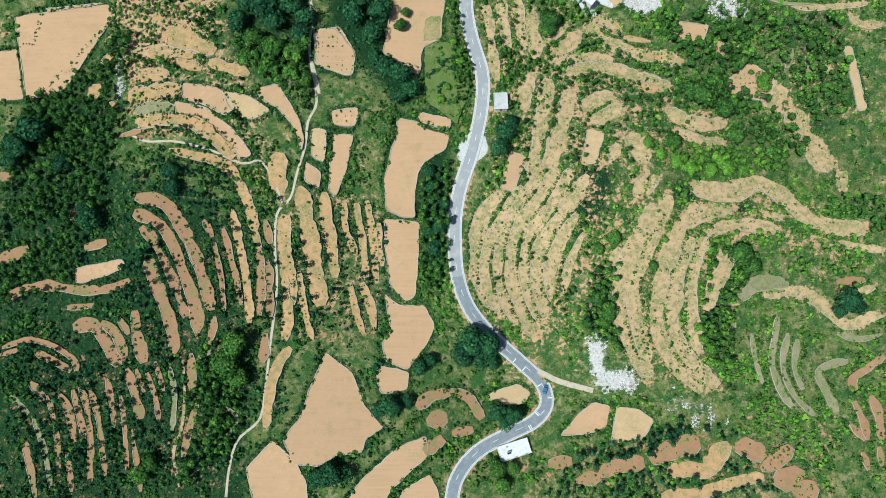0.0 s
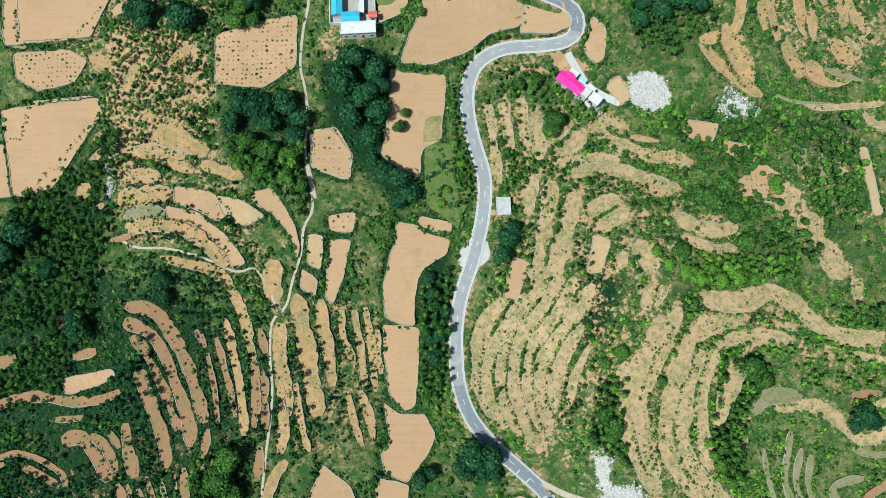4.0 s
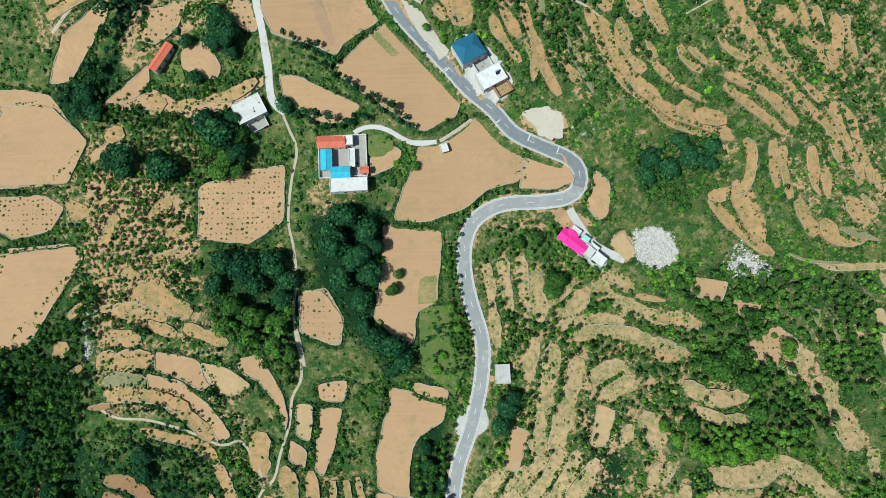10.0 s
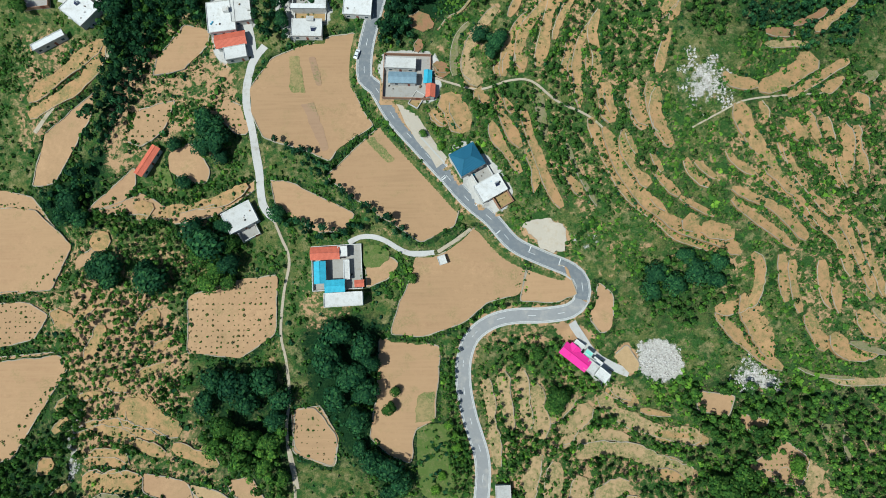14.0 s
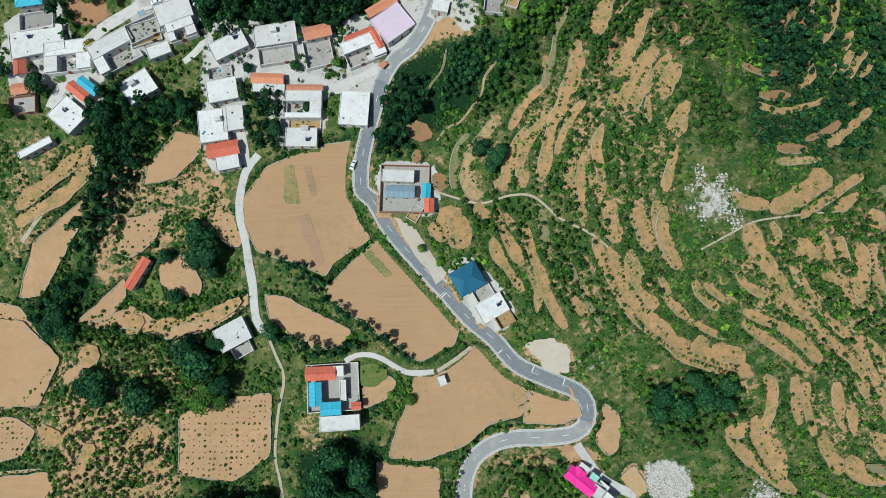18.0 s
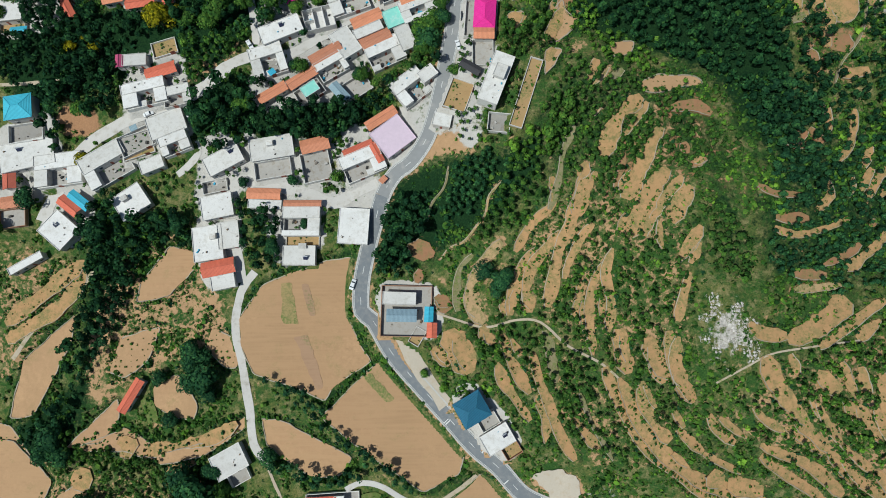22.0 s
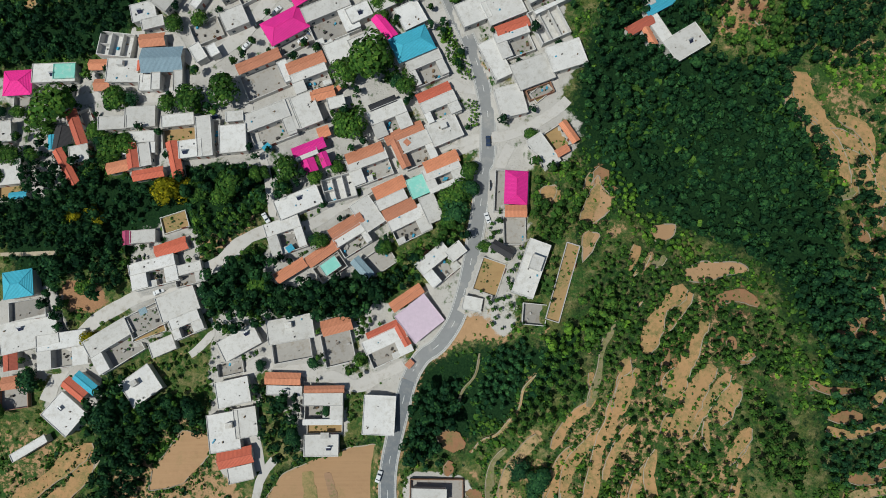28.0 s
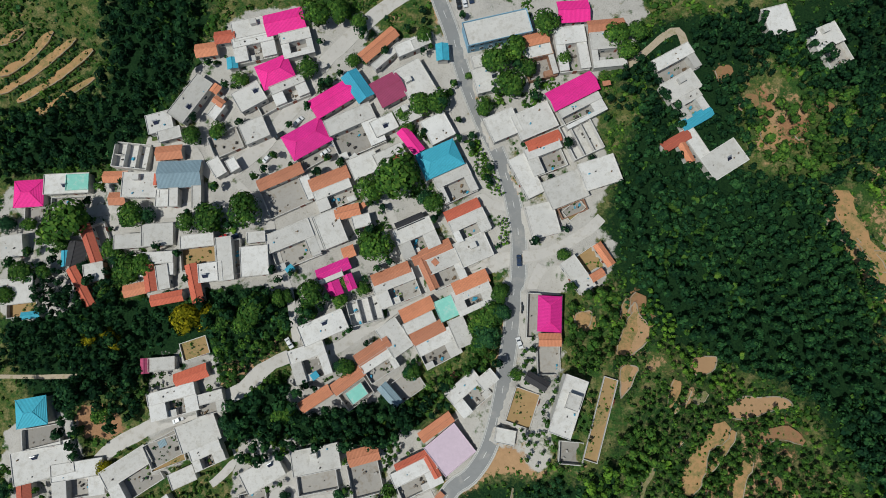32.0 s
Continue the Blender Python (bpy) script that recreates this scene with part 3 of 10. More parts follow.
def screed(name, c):
    """Flat concrete roof: blotched by rain and dust, with darker tide marks."""
    t = Tree(name, 0.9, 0, 0.2)
    col = t.mix(t.noise(0.16, 5, 0.6), sc(c, 0.80), sc(c, 1.10))
    col = t.mix(t.step(t.noise(0.45, 6, 0.72), 0.50, 0.70), col, (c[0] * 0.74, c[1] * 0.72, c[2] * 0.68))
    col = t.mix(t.math("MULTIPLY", t.step(t.noise(1.7, 5, 0.75), 0.56, 0.68), 0.65), col, sc(c, 0.55))
    col = t.mix(1.0, col, t.ramp(t.random(), [(0, (0.80, 0.79, 0.77)), (0.5, (0.95, 0.94, 0.92)), (1, (1.06, 1.06, 1.06))]), "MULTIPLY")
    return t.done(col, t.noise(3.0, 4), 0.03)


M_SLAB = screed("roof_screed", (0.67, 0.66, 0.64))
M_SLAB_GREY = screed("roof_screed_grey", (0.58, 0.57, 0.55))
M_SLAB_LILAC = paint("roof_lilac", (0.66, 0.53, 0.62), 0.8, 0.05)
M_SLAB_TEAL = paint("roof_teal", (0.28, 0.66, 0.56), 0.8, 0.1, (0.45, 0.62, 0.56))
M_RENDERED = paint("wall_render", (0.70, 0.685, 0.65), 0.9, 0.25, (0.46, 0.42, 0.36))
M_BLUEWALL = paint("wall_blue", (0.25, 0.45, 0.60), 0.85, 0.05)
M_BRICKWALL = paint("wall_brick", (0.40, 0.22, 0.14), 0.95, 0.25, (0.30, 0.24, 0.19))
M_YARD = paint("yard_concrete", (0.44, 0.415, 0.38), 0.95, 0.3, (0.30, 0.26, 0.21))
M_GARDEN = soil_material("garden_soil", (0.40, 0.27, 0.13), 30, 1.0)
M_GLASS = two_scale("window_glass", (0.05, 0.07, 0.09), 0.12, 1.0, 2.0, 0.8, 1.2)
M_FRAME = paint("window_frame", (0.70, 0.70, 0.70), 0.6, 0.1)
M_DOOR = paint("door_paint", (0.30, 0.09, 0.06), 0.6, 0.3)
M_TANK = paint("steel_tank", (0.55, 0.57, 0.60), 0.35, 0.1, None, 0.6)
M_PANEL = paint("collector_glass", (0.03, 0.035, 0.07), 0.2, 0.1)
M_JUNK = paint("stacked_goods", (0.28, 0.24, 0.20), 0.9, 0.6)
JUNK = [M_JUNK, paint('old_timber', (0.22, 0.15, 0.09), 0.9, 0.4), paint('grey_sacks', (0.50, 0.48, 0.45), 0.9, 0.3), paint('dark_heap', (0.07, 0.065, 0.06), 0.9, 0.3), paint('blue_plastic', (0.06, 0.36, 0.55), 0.5, 0.2)]

# ---- ground cover, with the woods' shade painted in ----
cover("rock", [(66.4, -0.5), (73.9, -1.7), (75.7, -13.4), (84.3, -13.3), (89.5, -21.0), (84.6, -25.7), (72.2, -23.8), (67.0, -13.5)], .75, 4)
cover("rock", [(86.2, 169.7), (94.4, 172.5), (102.9, 167.1), (104.4, 157.5), (96.0, 153.2), (86.4, 158.9)], 1.0, 3)
cover("rock", [(124.3, 162.2), (136.0, 163.3), (148.2, 154.8), (143.8, 147.7), (129.4, 150.1)], .6, 5)
cover("rock", [(-163.6, 130.1), (-159.4, 131.4), (-152.9, 116.3), (-158.3, 113.8)], .6, 4)
cover("rock", [(53.9, 215.7), (63.7, 216.3), (68.8, 210.5), (59.0, 208.6)], .5, 5)
cover("rock", [(101.4, 284.9), (113.9, 282.4), (117.3, 267.4), (102.6, 261.3), (96.7, 272.1)], .58, 8)
cover("rock", [(102.0, -23.4), (117.2, -25.9), (129.5, -35.9), (119.4, -41.1), (102.0, -33.7)], .45, 8)
cover("soil", [(34.7, 218.2), (43.9, 222.4), (53.2, 217.5), (55.7, 210.7), (44.1, 211.0)], .9, 3)
cover("soil", [(-5.3, 349.8), (3.6, 351.3), (20.5, 346.6), (16.3, 343.7), (1.3, 344.9), (-10.0, 339.0)], .75, 4)
cover("soil", [(-159.3, 204.8), (-132.2, 201.6), (-110.6, 186.2), (-109.0, 152.0), (-156.2, 142.3), (-172.5, 187.3)], .6, 8)
cover("soil", [(-157.2, 167.7), (-114.3, 162.9), (-107.0, 138.4), (-152.8, 121.3), (-161.9, 146.2)], .55, 8)
cover("soil", [(92.9, 492.3), (105.3, 486.9), (105.1, 464.1), (108.1, 454.8), (124.3, 467.5), (130.0, 480.7), (120.3, 488.2)], .55, 6)
cover("soil", [(-160.5, 372.0), (-148.5, 373.5), (-141.5, 367.0), (-146.0, 361.5), (-157.3, 361.0)], 1.0, 2.5, True)
cover("red", [(-162, 376), (-140, 376), (-140, 358), (-160, 358)], .8, 4)
cover("soil", [(-104.5, 389.1), (-89.5, 392.8), (-81.1, 396.8), (-79.2, 388.2), (-100.8, 376.3)], .5, 6)
cover("soil", [(50.6, 179.5), (59.2, 177.1), (69.3, 165.0), (64.4, 162.7), (54.4, 169.9)], .9, 3)
cover("soil", [(20.3, 174.9), (44.5, 177.1), (49.5, 170.0), (22.7, 167.8)], .6, 5)
cover("lush_shade", [(-218.6, 84.5), (-206.2, 114.4), (-165.7, 161.3), (-149.8, 156.6), (-152.1, 121.0), (-154.7, 92.3), (-150.5, 70.3), (-170.4, 49.7), (-213.3, 47.7)], .55, 14)
cover("lush_shade", [(-114.9, -0.5), (-88.8, 2.1), (-87.8, -41.7), (-105.3, -67.0), (-125.7, -71.9), (-116.8, -26.3)], .7, 8)
cover("lush_shade", [(-10.9, 88.9), (3.8, 86.3), (3.8, 31.4), (-7.0, 20.9), (-12.4, 47.5)], .8, 6)
cover("lush_shade", [(-109.6, 161.7), (-62.0, 161.3), (-58.3, 110.2), (-81.9, 115.0), (-104.4, 126.3)], .6, 12)
cover("lush_shade", [(-57.3, 178.1), (-23.1, 180.1), (-25.5, 132.8), (-11.3, 118.5), (-18.5, 107.0), (-37.3, 123.7), (-51.7, 137.7)], .9, 8)
cover("lush_shade", [(-11.2, 132.6), (5.6, 139.4), (12.6, 118.2), (5.2, 97.1), (-9.0, 109.1)], .9, 6)
cover("lush_shade", [(-142.4, 314.7), (-120.9, 313.4), (-126.1, 288.1), (-139.3, 268.2), (-154.7, 230.2), (-184.8, 223.4), (-185.4, 239.0), (-147.5, 268.6)], .8, 8)
cover("lush_shade", [(76.7, 209.1), (117.9, 210.6), (122.9, 183.4), (102.8, 169.5), (83.3, 179.2)], .5, 14)
cover("lush_shade", [(103.1, 159.9), (187.1, 159.3), (186.0, 93.5), (158.7, 98.0), (158.1, 130.8), (114.5, 131.2)], .5, 10)
cover("lush_shade", [(102.5, 91.9), (157.7, 91.2), (161.7, 74.8), (101.2, 72.9)], .5, 10)
cover("lush_shade", [(119.4, 32.5), (141.1, 32.8), (127.6, 9.7), (132.4, -23.3), (114.5, -0.5)], .8, 10)
cover("lush_shade", [(65.1, 29.9), (77.4, 32.2), (75.7, 9.7), (81.4, -3.0), (63.7, 4.7)], .8, 8)
cover("lush_shade", [(161.9, 77.5), (207.1, 140.5), (222.4, 76.5), (202.7, 45.5)], .35, 12)
cover("lush_shade", [(-213.0, 45.0), (-173.0, 44.4), (-115.1, 9.9), (-112.7, -76.9), (-200.9, -91.2)], .25, 15)
cover("lush_shade", [(46.0, 420.4), (52.0, 445.2), (127.4, 440.6), (135.4, 416.0), (140.4, 370.1), (137.8, 348.5), (119.9, 344.5), (105.6, 372.6), (64.4, 389.0), (50.6, 399.6)], 1.0, 8)
cover("lush_shade", [(-23.8, 332.9), (3.5, 344.7), (24.6, 345.3), (41.1, 350.5), (40.8, 334.1), (24.2, 318.1), (2.5, 305.7), (-10.8, 301.6), (-24.2, 306.2)], .9, 8)
cover("lush_shade", [(-103.1, 375.6), (-75.6, 381.8), (-32.7, 372.3), (-30.4, 360.5), (-69.5, 356.9), (-101.8, 357.7)], 1.0, 6)
cover("lush_shade", [(-191.4, 421.2), (-135.5, 415.1), (-77.9, 419.1), (-75.4, 402.4), (-98.2, 379.8), (-134.2, 381.6), (-159.6, 376.1), (-160.3, 350.6), (-186.4, 387.3)], 1.0, 6)
cover("lush_shade", [(-151.1, 336.5), (-122.2, 326.5), (-100.6, 321.4), (-100.7, 310.0), (-117.6, 312.6), (-137.5, 271.8), (-150.0, 260.4), (-149.7, 308.7)], .9, 6)
cover("lush_shade", [(-153.6, 538.4), (-110.8, 536.3), (-119.8, 498.2), (-139.0, 478.3), (-156.9, 468.1), (-201.4, 470.4), (-200.2, 493.5), (-156.2, 500.6)], 1.0, 10)
cover("lush_shade", [(47.5, 438.7), (51.0, 456.7), (61.3, 477.1), (89.3, 494.7), (99.8, 489.4), (100.5, 454.5), (127.3, 450.8), (129.3, 435.1), (136.0, 408.9), (137.1, 370.0), (136.8, 327.4), (131.6, 337.2), (115.4, 359.0), (104.9, 373.0), (79.5, 383.8), (65.9, 402.6), (53.8, 418.2)], 1.0, 6)
cover("lush_shade", [(25.4, 331.7), (42.0, 371.1), (67.5, 386.1), (96.1, 369.4), (114.2, 349.4), (122.3, 330.0)], .5, 10)
cover("red", [(-228.4, 73.1), (-106.4, 71.9), (-81.4, 25.8), (-79.0, -89.6), (-216.2, -88.7)], .9, 25)
cover("red", [(-81.2, 10.0), (57.0, -26.8), (197.3, -40.3), (194.1, -88.6), (-79.0, -92.1)], .7, 20)
cover("pave", [(-126.8, 479.7), (-117.6, 507.6), (-98.9, 530.8), (-66.0, 531.6), (-47.4, 528.2), (-33.7, 517.7), (-17.5, 521.7), (-3.2, 535.8), (65.1, 531.9), (58.0, 498.5), (46.6, 494.3), (47.1, 468.9), (52.8, 457.3), (43.0, 439.9), (50.3, 428.5), (40.2, 409.6), (28.3, 410.2), (26.8, 395.5), (22.0, 362.0), (15.7, 346.0), (0.4, 353.3), (-12.5, 336.5), (-24.6, 356.8), (2.0, 385.7), (-0.7, 420.3), (-37.0, 376.0), (-75.7, 369.0), (-74.7, 405.0), (-78.9, 413.7), (-104.4, 414.5), (-122.4, 410.8), (-137.2, 415.8), (-153.9, 428.0), (-159.6, 412.4), (-196.5, 409.2), (-201.5, 458.7), (-187.5, 465.3), (-151.7, 465.3), (-151.7, 477.0)], .60, 3)
cover("pave", [(-99.5, 355.4), (-78.6, 359.3), (-60.3, 359.0), (-42.0, 358.6), (-32.7, 362.9), (-9.7, 354.6), (-21.5, 337.3), (-28.8, 306.3), (-42.3, 328.9), (-47.0, 311.1), (-65.5, 302.5), (-79.1, 334.4), (-79.5, 298.3), (-93.7, 291.8), (-100.8, 307.7)], .60, 3)
cover("pave", [(-193.6, 361.4), (-164.6, 371.6), (-155.6, 345.9), (-135.3, 358.9), (-129.0, 390.4), (-104.7, 393.4), (-100.9, 373.3), (-101.8, 357.7), (-126.4, 344.9), (-141.3, 336.2), (-154.5, 313.5), (-171.8, 323.2), (-163.5, 336.9), (-187.0, 328.3)], .60, 3)
cover("pave", [(-22.8, 295.3), (-0.5, 293.3), (0.6, 273.6), (-12.9, 275.7), (-22.8, 281.3)], .95, 2)
cover("pave", [(5.2, 250.3), (14.9, 254.5), (31.2, 235.7), (26.5, 225.5), (15.9, 230.7)], .9, 2)
cover("pave", [(54.4, 167.5), (59.3, 171.1), (74.2, 157.8), (69.3, 153.0)], .9, 2)
cover("pave", [(7.8, 94.2), (19.8, 94.1), (19.2, 84.8), (11.8, 81.0), (7.0, 82.4)], .95, 2)
cover("till", [(17.3, 150.8), (47.3, 159.9), (72.0, 149.9), (106.3, 132.5), (134.7, 110.2), (132.5, 87.6), (101.3, 75.6), (133.9, 68.9), (148.2, 74.7), (201.0, 50.8), (198.6, 9.7), (178.9, 9.7), (159.5, 30.3), (138.4, 30.2), (127.6, 9.7), (132.3, -25.8), (94.5, -23.5), (64.0, -0.5), (43.9, -5.8), (22.6, 7.5), (7.8, 31.3), (9.1, 57.5), (19.8, 91.5)], .95, 8)
cover("till", [(-156.6, 130.5), (-92.1, 123.0), (-77.9, 77.5), (-49.6, 68.0), (-25.8, 63.2), (-28.5, -0.5), (-60.1, -5.7), (-80.0, -41.7), (-91.5, 4.7), (-107.1, 7.3), (-127.7, -10.8), (-159.1, -16.0), (-173.9, 10.0), (-147.6, 51.9), (-150.5, 70.3)], .8, 8)
cover("till", [(-208.8, 4.8), (-173.3, -0.5), (-114.7, -8.2), (-112.7, -76.9), (-186.1, -86.4), (-203.9, -51.6)], .9, 8)
cover("till", [(46.0, -52.6), (116.9, -38.6), (161.0, -50.5), (159.7, -75.0), (42.5, -82.2)], .7, 8)
cover("till", [(-20.2, -24.1), (17.3, -21.7), (19.7, -42.5), (1.1, -49.9), (-17.4, -42.1)], .6, 8)
cover("till", [(-2.3, 276.4), (16.4, 302.9), (47.5, 333.3), (68.0, 363.7), (96.5, 352.1), (101.2, 320.1), (99.5, 287.1), (92.3, 251.1), (104.7, 216.6), (83.2, 216.8), (50.6, 223.6), (24.6, 252.8)], .85, 8)
cover("till", [(100.6, 246.7), (121.6, 269.4), (178.4, 298.9), (194.7, 276.8), (193.7, 170.7), (158.4, 175.4), (137.9, 207.4), (114.8, 223.0)], .85, 8)
cover("till", [(122.6, 308.9), (160.1, 337.1), (182.5, 349.4), (198.0, 322.1), (177.8, 292.2), (130.5, 271.5)], .7, 8)
cover("till", [(-167.6, 207.5), (-108.5, 201.0), (-98.0, 195.8), (-109.0, 152.0), (-165.0, 142.2)], .85, 8)
cover("till", [(-156.7, 147.2), (-106.0, 144.9), (-105.9, 115.0), (-81.9, 115.0), (-67.6, 101.2), (-111.9, 97.1), (-150.7, 100.4)], .8, 8)
cover("till", [(-160.7, 245.9), (-93.6, 235.6), (-83.1, 227.7), (-119.6, 223.9), (-165.5, 225.4)], .6, 8)
cover("till", [(20.3, 177.3), (54.3, 174.7), (69.2, 150.6), (116.9, 131.1), (113.0, 115.0), (53.4, 117.7), (22.1, 113.3)], .7, 8)
cover("till", [(-199.0, 540.4), (-155.9, 528.9), (-156.3, 495.9), (-200.1, 495.8)], .6, 8)
cover("till", [(46.9, 382.8), (68.4, 386.5), (66.5, 366.5), (47.0, 342.1), (36.9, 342.5)], .6, 6)
cover("till", [(48.7, 409.7), (65.3, 398.4), (78.9, 379.8), (104.3, 369.1), (119.7, 343.5), (135.9, 323.2), (63.3, 322.0), (36.8, 325.5), (42.6, 345.9), (48.4, 376.8)], .95, 6)
cover("lush_shade", [(61.0, 76.6), (78.4, 75.8), (70.0, 49.9), (57.7, 45.2)], .85, 6)
cover("lush_shade", [(98.4, 70.3), (111.2, 55.1), (144.3, 53.5), (133.9, 68.9)], .75, 6)
# eastern slope: dark scrub, its shade painted in as darker growth and soil
cover("lush_shade", [(116.1, 342.9), (142.6, 353.0), (183.4, 359.0), (198.0, 322.1), (177.7, 289.9), (136.2, 284.6), (116.7, 291.1)], .6, 14)
cover("lush_shade", [(97.4, 364.1), (117.8, 336.0), (118.9, 291.1), (104.0, 293.5), (97.1, 324.7)], .5, 10)
cover("red", [(116.1, 342.9), (201.2, 359.6), (194.4, 272.3), (130.5, 271.5)], .7, 20)
cover("soil", [(73.2, 493.2), (71.3, 470.2), (65.2, 475.0), (62.0, 491.3)], .35, 8)
cover("till", [(-218.6, 84.5), (-206.2, 114.4), (-165.7, 161.3), (-149.8, 156.6), (-152.1, 121.0), (-154.7, 92.3), (-150.5, 70.3), (-170.4, 49.7), (-213.3, 47.7)], .55, 14)
cover("till", [(76.7, 209.1), (117.9, 210.6), (122.9, 183.4), (102.8, 169.5), (83.3, 179.2)], .5, 10)
cover("rock", [(-157.1, 152.1), (-163.3, 127.7), (-155.4, 113.9)], .55, 4)
cover("rock", [(-163.5, 134.4), (-159.8, 135.4), (-154.7, 121.3), (-159.8, 118.9)], .5, 3)
cover("rock", [(105.3, 280.5), (117.7, 275.9), (115.1, 265.3), (100.5, 261.4)], .55, 8)
cover("till", [(115.1, 155.0), (187.3, 149.9), (186.0, 93.5), (158.7, 98.0), (126.1, 121.6)], .7, 10)
cover("soil", [(48.4, 407.6), (58.1, 405.0), (57.8, 388.4), (47.2, 382.8)], .45, 5)
cover("soil", [(133.0, 446.0), (141.3, 445.7), (141.9, 419.4), (134.4, 426.1)], .5, 5)
cover("soil", [(109.2, 474.8), (113.2, 472.2), (109.2, 456.3), (105.3, 458.8)], .5, 4)
cover("soil", [(-1.4, 355.1), (12.6, 357.4), (16.1, 347.5), (2.3, 345.0)], .8, 3)
cover("soil", [(75.8, 167.3), (81.8, 170.9), (86.9, 161.2), (80.8, 156.4)], .9, 2)
cover("soil", [(47.2, 179.4), (57.0, 179.4), (67.0, 173.4), (59.7, 171.0), (54.7, 172.2)], .95, 2)
cover("till", [(142.2, 454.5), (195.4, 452.5), (181.3, 331.2), (139.2, 340.1), (142.6, 370.1), (139.2, 411.2)], .8, 8)
cover("soil", [(142.2, 454.5), (177.5, 452.9), (167.1, 369.9), (148.4, 363.5), (141.5, 411.2)], .4, 6)
cover("soil", [(-141.6, 300.3), (-114.5, 317.5), (-91.7, 308.1), (-84.0, 279.0), (-93.9, 267.3), (-124.2, 256.1), (-147.2, 244.4), (-153.0, 266.4)], .5, 6)
cover("soil", [(-193.6, 312.3), (-161.2, 313.3), (-145.5, 302.9), (-163.8, 281.4), (-176.8, 262.1), (-192.8, 257.5)], .45, 6)
cover("soil", [(-191.6, 223.2), (-151.9, 225.3), (-105.7, 215.5), (-105.1, 194.7), (-147.1, 171.3), (-190.5, 170.1)], .4, 6)
cover("soil", [(-28.0, 372.1), (-18.7, 376.3), (-18.8, 362.2), (-28.1, 360.4)], .35, 6)
cover("lush_shade", [(90.5, 515.9), (119.9, 523.7), (147.3, 531.8), (190.8, 529.5), (184.7, 491.9), (136.2, 480.4), (121.1, 495.1)], .75, 6)
cover("till", [(149.8, 130.6), (178.1, 140.1), (210.3, 134.8), (207.4, 72.5), (170.1, 72.3), (152.8, 98.7)], .7, 8)
cover("till", [(53.7, 224.2), (88.6, 231.4), (110.9, 215.6), (79.2, 194.2)], .6, 8)
cover("till", [(106.9, 151.9), (138.4, 158.8), (207.2, 156.2), (223.7, 102.9), (205.2, 87.5), (168.1, 88.4), (137.3, 107.5)], .85, 8)
cover("soil", [(106.9, 151.9), (138.4, 158.8), (207.2, 156.2), (223.7, 102.9), (205.2, 87.5), (168.1, 88.4), (137.3, 107.5)], .3, 8)
cover("lush_shade", [(53.3, 494.0), (63.5, 512.5), (91.0, 520.6), (107.3, 507.7), (99.2, 489.6), (77.2, 488.4)], .95, 5)

# western slope: dense scrub and red soil, the slope's shade painted in too
cover("lush_shade", [(-215, 110), (-160, 118), (-150, 84), (-104, 66), (-92, 20), (-88, -40), (-96, -95), (-215, -95)], .64, 10)
cover("soil", [(-205, 10), (-150, 12), (-92, 60), (-84, 10), (-88, -40), (-100, -92), (-205, -92)], .30, 10)
cover("red", [(-205, 30), (-150, 66), (-92, 70), (-84, 10), (-88, -40), (-100, -92), (-205, -92)], .85, 10)
cover("soil", [(40, -48), (160, -44), (165, -85), (40, -85)], .36, 8)
cover("red", [(40, -46), (160, -44), (165, -85), (40, -85)], .7, 8)
cover("rock", [(170, 410), (180, 412), (184, 398), (174, 396)], .5, 4)
# thin soil showing through on the terraced slopes
cover("soil", [(20, 150), (45, 160), (75, 140), (110, 118), (135, 100), (128, 84), (104, 74), (100, 62), (128, 70), (196, 48), (196, 30), (150, 44), (122, 24), (118, -4), (132, -28), (104, -22), (94, -10), (76, 8), (50, -4), (38, -6), (22, 8), (10, 30), (10, 60), (20, 92)], .42, 6)
cover("soil", [(20, 300), (46, 330), (66, 362), (92, 366), (102, 340), (98, 300), (96, 262), (80, 258), (66, 262), (36, 280)], .40, 8)
cover("soil", [(-2, 274), (16, 276), (62, 260), (90, 226), (128, 216), (134, 196), (120, 184), (106, 206), (80, 214), (52, 226), (26, 250)], .34, 8)
cover("soil", [(104, 246), (124, 262), (190, 282), (204, 240), (204, 166), (150, 176), (138, 204), (112, 232)], .42, 8)
cover("soil", [(-160, 150), (-100, 140), (-84, 118), (-74, 84), (-92, 60), (-110, 84), (-150, 92)], .40, 8)
cover("soil", [(-84, 66), (-50, 70), (-28, 64), (-28, 6), (-40, -4), (-66, -6), (-78, 8)], .36, 5)
cover("soil", [(-60, 200), (-40, 204), (-38, 180), (-58, 176)], .4, 4)

# ---- fields ----
field([(-22.8, 103.0), (-14.9, 101.4), (2.5, 95.5), (1.1, 88.4), (-10.9, 81.2), (-13.6, 70.9), (-13.7, 55.9), (-20.5, 56.0), (-28.0, 60.6), (-28.3, 73.4), (-25.5, 86.2), (-21.5, 96.5)], "tilled brown field with faint furrows", M_FIELD[0], 32)
field([(-29.1, 56.8), (-11.8, 54.9), (-12.5, 34.3), (-13.8, 19.6), (-17.9, 16.9), (-26.1, 25.0), (-28.2, 42.4)], "tilled brown field with faint furrows", M_FIELD[0], 33)
field([(-28.8, 21.0), (-20.6, 14.8), (-9.7, 15.6), (-4.3, 6.2), (-8.3, -3.1), (-17.6, -15.0), (-27.8, -11.0), (-29.5, -3.1), (-25.4, 4.8)], "tilled brown field with faint furrows", M_FIELD[0], 34)
